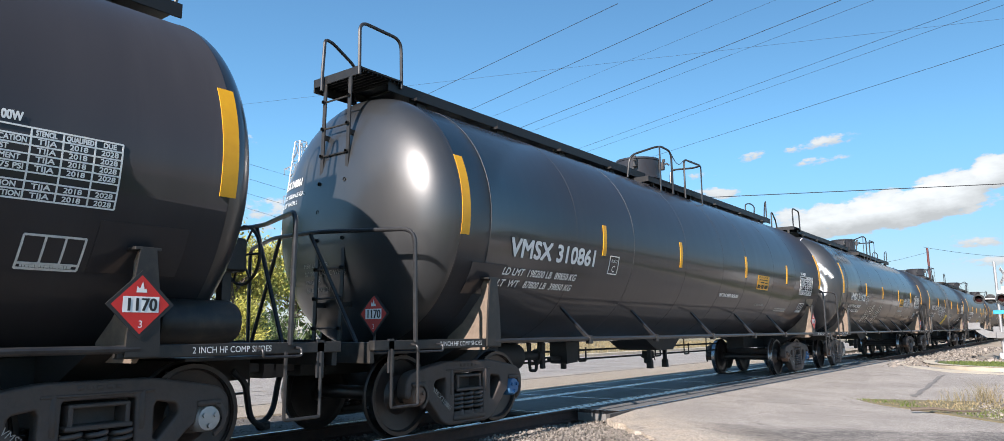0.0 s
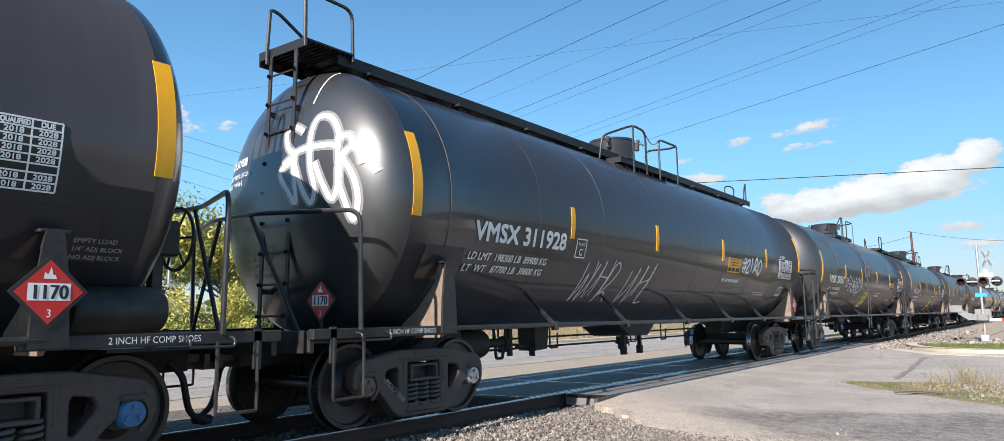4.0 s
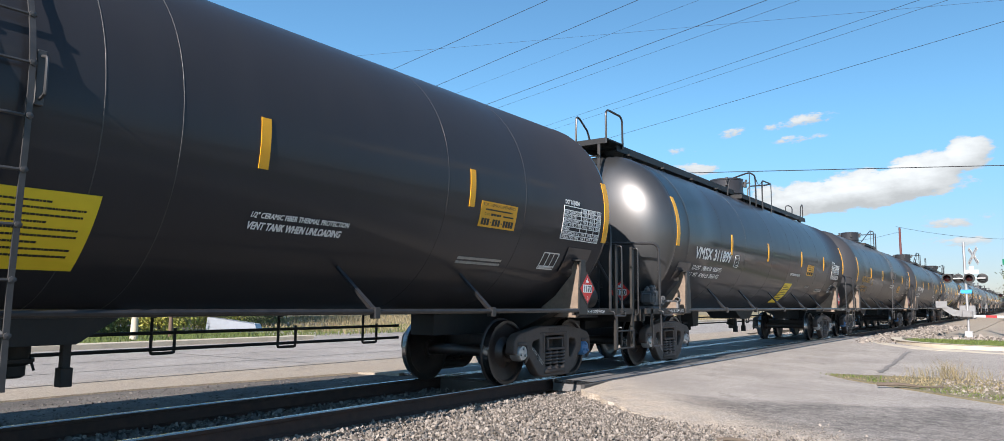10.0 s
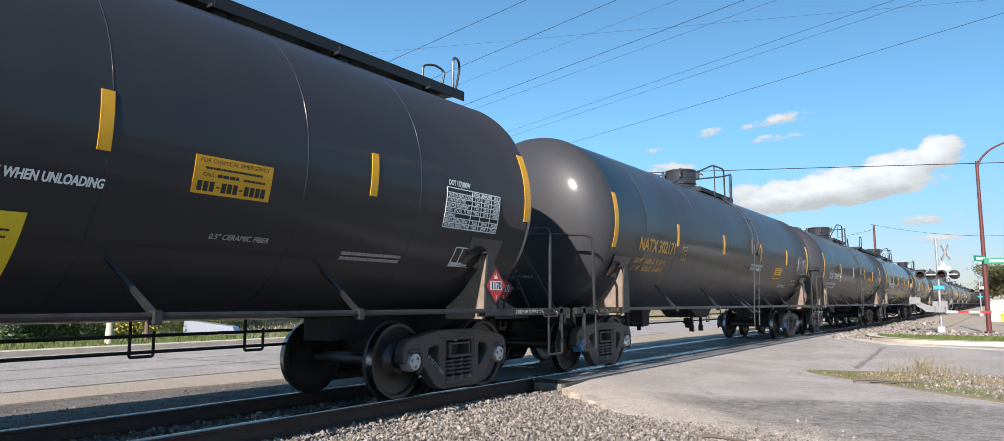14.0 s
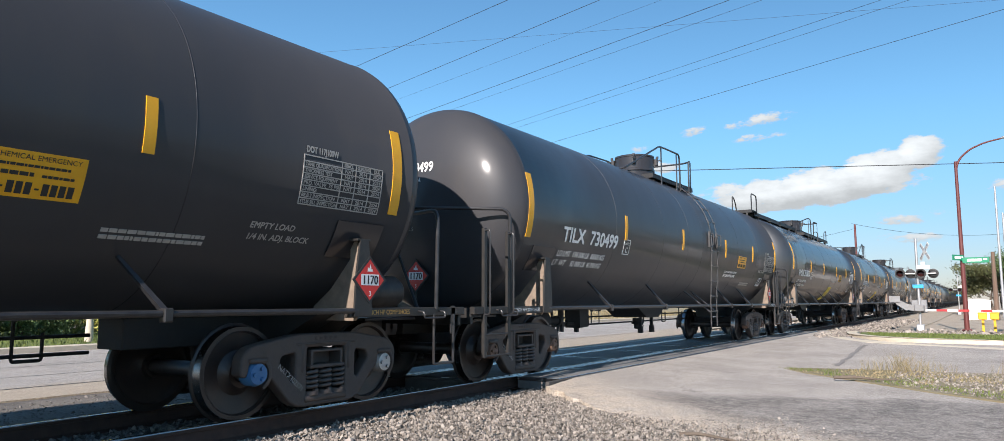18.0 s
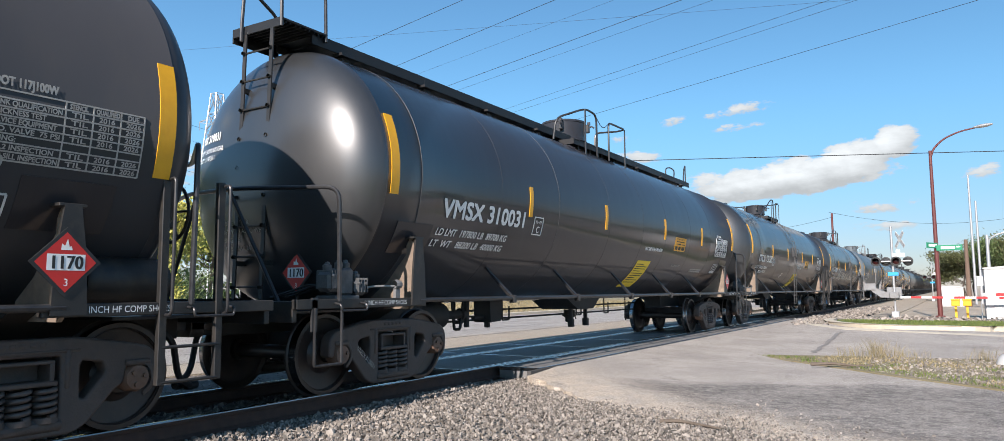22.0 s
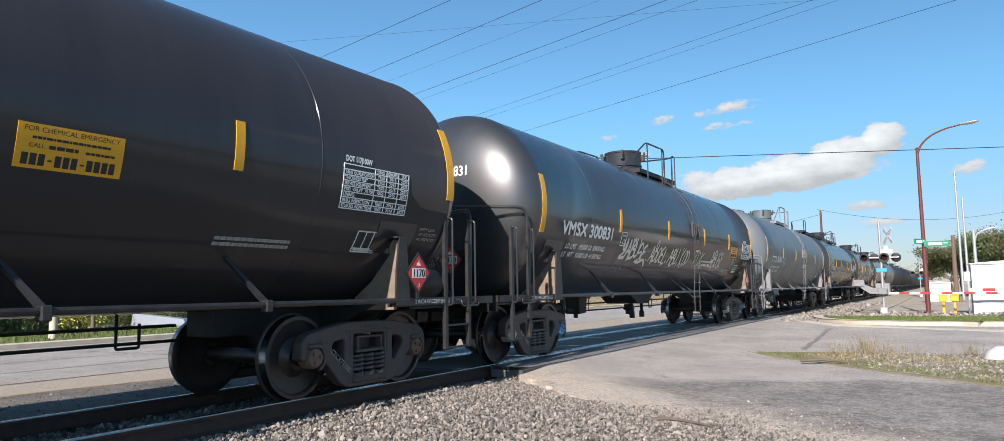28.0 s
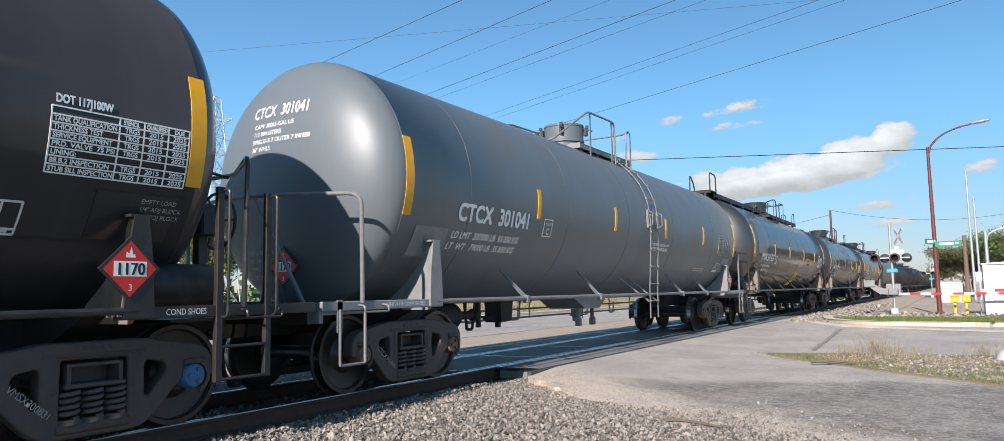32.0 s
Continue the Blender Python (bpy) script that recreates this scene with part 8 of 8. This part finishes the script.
DOME_LABEL = "black tank car with a flank ladder up to the dome platform"
RED2, RUST2, GREY2 = (ME_CAP_BLUE, ME_CAP_GREY), (ME_CAP_RUST, ME_CAP_RUST), (ME_CAP_GREY, ME_CAP_BLUE)
CARS = [
    make_car(-11.8, "VMSX 310447", "walk", M_BLACK, head_z=2.27, table_u=13.15, end_u=15.12, tail=-0.03, head_at=(-1.35, 3.05, 0.65), notes_at=(-0.59, 1.96), placard_at=(0.58, 1.38),  caps=(ME_CAP_RUST, ME_CAP_GREY), load=("LD LMT  198400 LB  89950 KG", "LT  WT   87600 LB  39700 KG"), table_words=TW, label=BLACK_LABEL, sheet=False, placard_u=14.48),
    make_car(6.33, "VMSX 310861", "walk", M_BLACK, head_z=2.27, table_u=13.4, head_at=(-1.35, 3.05, 0.65), notes_at=(-0.59, 1.96), placard_at=(0.58, 1.38),  caps=(ME_CAP_RUST, ME_CAP_BLUE), brake_words=("EMPTY LOAD", "1/4\" ADJ BLOCK", "NO ADJ BLOCK"), brake_u=14.7, brake_z=1.75, end_u=15.24, tail=0.03, load=("LD LMT  198200 LB  89850 KG", "LT  WT   87800 LB  39850 KG"), head_lines=HL, table_words=TW, label=BLACK_LABEL, sheet=False, placard_u=14.5, number_u=0.9, load_u=0.85, rings=(0.47, 4.15, 8.0, 9.36, 2.42, 6.2, 11.2, 12.95), stripes=(3.2, 5.95, 9.33, 12.22), vent_at=(8.05, 1.84)),
    make_car(24.40, "VMSX 311928", "walk", M_BLACK, head_z=2.27, table_u=13.4, head_at=(-1.35, 3.05, 0.65), notes_at=(-0.59, 1.96), placard_at=(0.58, 1.38),  caps=(ME_CAP_RUST, ME_CAP_GREY), load=("LD LMT  198300 LB  89900 KG", "LT  WT   87700 LB  39800 KG"), head_lines=HL, table_words=("TIJA", "2017", "2027"), label="glossy black tank car with a top walkway and white graffiti", sheet=False, extra=extra_c2, panel_u=9.7, vent_at=(9.5, 1.86)),
    make_car(42.30, "VMSX 300567", "dome", M_SATIN, caps=GREY2, load=("LD LMT  194800 LB  88350 KG", "LT  WT   91200 LB  41400 KG"), stripes=(3.2, 5.92, 8.9, 11.85), ladder=-1.0, dome_y=0.16, dome_r=0.48, dome_fit=(-1.87, (-0.27,), (0.62, 1.8), (-0.75, 2.1)), rings=(4.81, 7.52, 8.13, 1.9, 11.4, 13.0), head_at=(-0.75, 3.12, 0.97), tall=((7.95, 8.47), (8.2, 8.8)), brace=False, head_lines=HL, table_words=TW, label="black tank car with a flank ladder and a thin white tag", extra=extra_c3, table_u=13.98, vent_at=(8.88, 1.76), panel_u=12.04, sheet_u=6.87, sheet_z=1.34, tank_up=0.03, end_u=15.27, valve=True, placard_at=(0.1, 1.64), number_u=0.97, gear=(6.9, 7.0), placard_u=14.73),
    make_car(60.5, "VMSX 311899", "walk", M_SATIN, head_z=2.27, valve=True, table_u=13.32, head_at=(-1.35, 3.05, 0.65), notes_at=(-0.59, 1.96), placard_at=(0.58, 1.38),  caps=(ME_CAP_GREY, ME_CAP_GREY), load=("LD LMT  198600 LB  90050 KG", "LT  WT   87400 LB  39650 KG"), stripes=(3.1, 5.93, 9.3, 12.1), head_lines=HL, table_words=TW, end_u=15.1, tail=-0.03, panel_u=10.04, rings=(0.56, 4.09, 8.0, 9.34, 2.42, 6.27, 11.2, 12.85), reservoir=False, label=BLACK_LABEL, gear=(6.9, 6.68), placard_u=14.4, number_u=0.97, number_w=2.12),
    make_car(78.47, "NATX 302171", "dome", M_DARK, ink=M_GOLD, caps=(ME_CAP_BLUE, ME_CAP_GREY), load=("LD LMT  205800 LB  93 300 KG", "LT  WT    80200 LB  36 400 KG"), stripes=(2.92, 5.93, 9.15, 12.1), ladder=0.74, dome_y=-0.12, dome_r=0.39, end_u=15.0, blank=False, dome_fit=(-3.7, (-0.87,), (0.46, 0.6), (-1.6, 1.1)), rings=(1.31, 4.14, 9.5, 2.88, 6.4, 12.5), head_lines=("CAPY 30200 GAL US", "CAPY 114 300 LTR", "SPRG D-5 7 OUTER 5 INNER", "36\" WHLS"), table_words=("NAT", "2014", "2024"), label="dull dark tank car with gold lettering and a flank ladder", sheet=False, number_w=1.75, load_w=1.5, emergency=True, panel_z=1.84, plate_u=3.23, tank_up=0.03, table_u=13.66, head_at=(-0.78, 3.3, 0.9), placard_at=(-0.41, 1.42), gear=(7.02, 6.95), panel_u=10.9, more_words=(("EMPTY LOAD", 13.2, 1.8, 0.06), ("1/4 IN. ADJ. BLOCK", 13.2, 1.7, 0.06))),
    make_car(96.40, "TILX  730499", "dome", M_DARK, caps=RUST2, load=("LD LMT  194 000 LB  88000 KG", "LT  WT     92 000 LB  41700 KG"), stripes=(3.44, 6.56, 9.8, 12.47), ladder=0.83, dome_y=0.14, dome_r=0.47, dome_fit=(-3.43, (-1.31, -0.27), (0.62, 0.76), (-1.53, 1.26)), rings=(3.0, 6.92, 13.0, 5.35, 7.92, 10.9), tall=((8.03, 8.61), (7.72, 8.25)), brace=False, head_lines=("CAPY 30340 US GAL", "CAPY 114 846 L"), table_words=("TIL", "2016", "2026"), label="satin dark grey tank car with a flank ladder and white numbers", sheet=False, placard_u=14.48, table_u=13.9, head_at=(-0.72, 3.08, 0.97), notes_at=(-0.9, 2.3), placard_at=(-0.07, 1.53), panel_u=11.03, vent_at=(9.99, 1.8), more_words=(("AAR ST-470", 13.3, 2.0, 0.1),)),
    make_car(114.40, "VMSX 310031", "walk", M_BLACK, head_z=2.27, valve=True, table_u=13.5, head_at=(-1.35, 3.05, 0.65), notes_at=(-0.59, 1.96), placard_at=(0.58, 1.38),  caps=RUST2, end_u=15.2, stripes=(3.25, 6.1, 9.36, 12.17), reservoir=False, lead_u=0.06, load=("LD LMT  197800 LB  89700 KG", "LT  WT   88200 LB  40000 KG"), head_lines=HL, table_words=TW, label=BLACK_LABEL),
    make_car(132.05, "CTCX  731582", "dome", M_BLACK, caps=RUST2, load=("LD LMT  207000 LB  93850 KG", "LT  WT   79000 LB  35850 KG"), stripes=(3.26, 6.08, 9.27, 11.95), ladder=-0.5, dome_y=0.44, dome_r=0.37, dome_fit=(-2.5, (-0.42,), (0.44, 1.05), (-0.5, 1.45)), rings=(4.27, 1.3, 9.6, 6.9, 12.98), end_u=15.27, head_z=2.32, valve=True, brake_words=("EMPTY LOAD", "1/4\" ADJ BLOCK", "NO ADJ BLOCK"), tall=(None, (7.72, 8.25)), head_lines=("CAPY 30110 US GAL",), table_words=("TRGS", "2015", "2025"), label=DOME_LABEL, table_u=13.3, small_words=("REMOVE ALL RESIDUAL", "COMMODITY BEFORE", "CLOSING TANK CAR"), gear=(6.74, 6.74), words_u=5.46, lead_u=0.1, number_u=1.16),
    make_car(149.95, "VMSX 300831", "dome", M_BLACK, caps=GREY2, load=("LD LMT  195000 LB  88450 KG", "LT  WT   91000 LB  41300 KG"), stripes=(3.3, 6.32, 9.34, 12.03), ladder=0.65, dome_y=0.04, dome_r=0.47, rings=(5.15, 1.9, 8.15, 3.37, 11.0, 13.2), end_u=14.97, tail=-0.17, blank_u=13.3, brake_u=14.55, shoe=(14.26, "2 INCH TREAD      COND SHOES", 0.88), brake_words=("EMPTY LOAD", "1/4\" ADJ BLOCK", "NO ADJ BLOCK"), tall=((7.95, 8.47), (7.72, 8.25)), brace=False, head_lines=("CAPY 30280 US GAL", "CAPY 114622 L"), table_words=("TRGS", "2015", "2025"), label="black tank car with a flank ladder and cream graffiti", sheet=False, extra=extra_c9, table_u=13.78, placard_u=14.43, head_at=(-0.56, 3.02, 1.05), placard_at=(0.17, 1.66), number_w=2.2, vent_at=(9.37, 1.74), panel_u=12.35, number_u=0.72),
    make_car(167.77, "CTCX  301041", "dome", M_GREY, frame_mat=M_FRAME_GREY, tube_mat=M_TUBE_GREY, caps=RUST2, load=("LD LMT  207000 LB  93 850 KG", "LT  WT   79000 LB  35 850 KG"), stripes=(3.19, 6.24, 9.11, 12.04), ladder=0.4, dome_y=-0.25, dome_r=0.42, rings=(4.2, 1.3, 9.6, 6.9, 12.9), head_lines=("CAPY 30065 GAL US", "113 804 LITERS", "SPRG D-5 7 OUTER 7 INNER", "36\" WHLS"), table_words=("CT", "2014", "2024"), label="weathered grey tank car with rust streaks and a flank ladder", sheet=False, number_w=1.85, emergency=False, table_u=13.5, head_at=(-0.5, 3.38, 0.95)),
    make_car(185.65, "VMSX 301327", "walk", M_BLACK, head_z=2.27, valve=True, table_u=13.4, head_at=(-1.35, 3.05, 0.65), notes_at=(-0.59, 1.96), placard_at=(0.58, 1.38),  load=("LD LMT  198200 LB  89850 KG", "LT  WT   87800 LB  39850 KG"), label=BLACK_LABEL),
    make_car(203.5, "VMSX 300712", "dome", M_BLACK, load=("LD LMT  194800 LB  88350 KG", "LT  WT   91200 LB  41400 KG"), label=DOME_LABEL, sheet=False),
    make_car(221.4, "VMSX 311204", "walk", M_BLACK, head_z=2.27, valve=True, table_u=13.4, head_at=(-1.35, 3.05, 0.65), notes_at=(-0.59, 1.96), placard_at=(0.58, 1.38),  load=("LD LMT  198200 LB  89850 KG", "LT  WT   87800 LB  39850 KG"), label=BLACK_LABEL),
]
CAR_Q = [-11.8, 6.33, 24.40, 42.30, 60.5, 78.47, 96.40, 114.40, 132.05, 149.95, 167.77, 185.65, 203.5, 221.4]


def far_car(style):
    """A tank car of the train's far part, seen small."""
    car = tagged(new("tank_car"), "black tank car far back in the train", "tank car", "tank cars of the train")
    part("tank", ME_TANK_FAR, None, car)
    dome(car, M_BLACK, 0.1)
    g = Geo()
    for x in (0.6, -0.6):
        g.tube([(x, -2.6, 4.0), (x, -0.6, 4.9), (x, 1.6, 4.9), (x, 1.6, 3.9)], 0.022, 5)
    part("dome_rail", g, M_TUBE, car)
    if style:
        g = Geo()
        g.box(-0.3, 0.3, -8.2, 8.2, 4.28, 4.36)
        part("running_board", g, M_FRAME, car)
    g = Geo()
    for x in (1.5, -1.5):
        g.box(x - 0.04, x + 0.04, -8.85, 8.85, 1.0, 1.08)
    g.box(-0.22, 0.22, -9.0, 9.0, 0.7, 1.0)
    part("side_sill", g, M_FRAME, car)
    for s in (-1, 1):
        g = Geo()
        g.tube([(1.5, s * 8.28, 1.06), (1.5, s * 8.3, 2.26), (-1.5, s * 8.3, 2.26), (-1.5, s * 8.28, 1.06)], 0.026, 5)
        part("end_handrail", g, M_TUBE, car)
        b = part("truck_bolster", ME_BOLSTER, None, car)
        b.location = (0, s * 6.93, 0)
        fr = part("truck_side_frame", ME_FRAME, None, car)
        fr.location = (0, s * 6.93, 0)
        for a in (-0.889, 0.889):
            for side in (0, 1):
                w = part("wheel", ME_WHEEL_FAR, None, car)
                w.matrix_local = Matrix.Translation((0, s * 6.93 + a, 0.457)) @ (TURN if side else Matrix())
    return car


ME_TANK_FAR = make_tank(40).mesh("tank", [M_SATIN, M_HEAD], 50)
g = Geo()
g.lathe([(0.09, 0.66), (0.485, 0.69), (0.457, 0.73), (0.455, 0.81), (0.2, 0.77), (0.09, 0.8)], 24, "x")
ME_WHEEL_FAR = g.mesh("wheel", M_WHEEL)
far_a, far_b = far_car(True), far_car(False)
CARS += [far_a, far_b]
CAR_Q += [239.3, 257.2]
for k in range(17):
    q = 275.1 + 17.9 * k
    CARS.append(copy_thing(far_a if k % 3 else far_b, Matrix()))
    CAR_Q.append(q)


def travelled(t):
    """How far the train has gone, in metres, t seconds from the start."""
    w = t / 10
    return 46.636 * w - 0.4923 * w ** 2 + 1.6811 * w ** 3 - 0.57377 * w ** 4 + 0.06538 * w ** 5


def motions():
    times = [k * 1.0 for k in range(33)]
    for car, q in zip(CARS, CAR_Q):
        walk(car, [(t, pose(0, q + 7.55 - travelled(t), 0)) for t in times])
    # wheels roll on the rails
    steps = [k * 0.1 for k in range(321)]
    for ws in _wheelsets:
        y = ws.location.y
        walk(ws, [(t, pose(0, y, 0.457, math.degrees(travelled(t) / 0.457))) for t in steps])


motions()
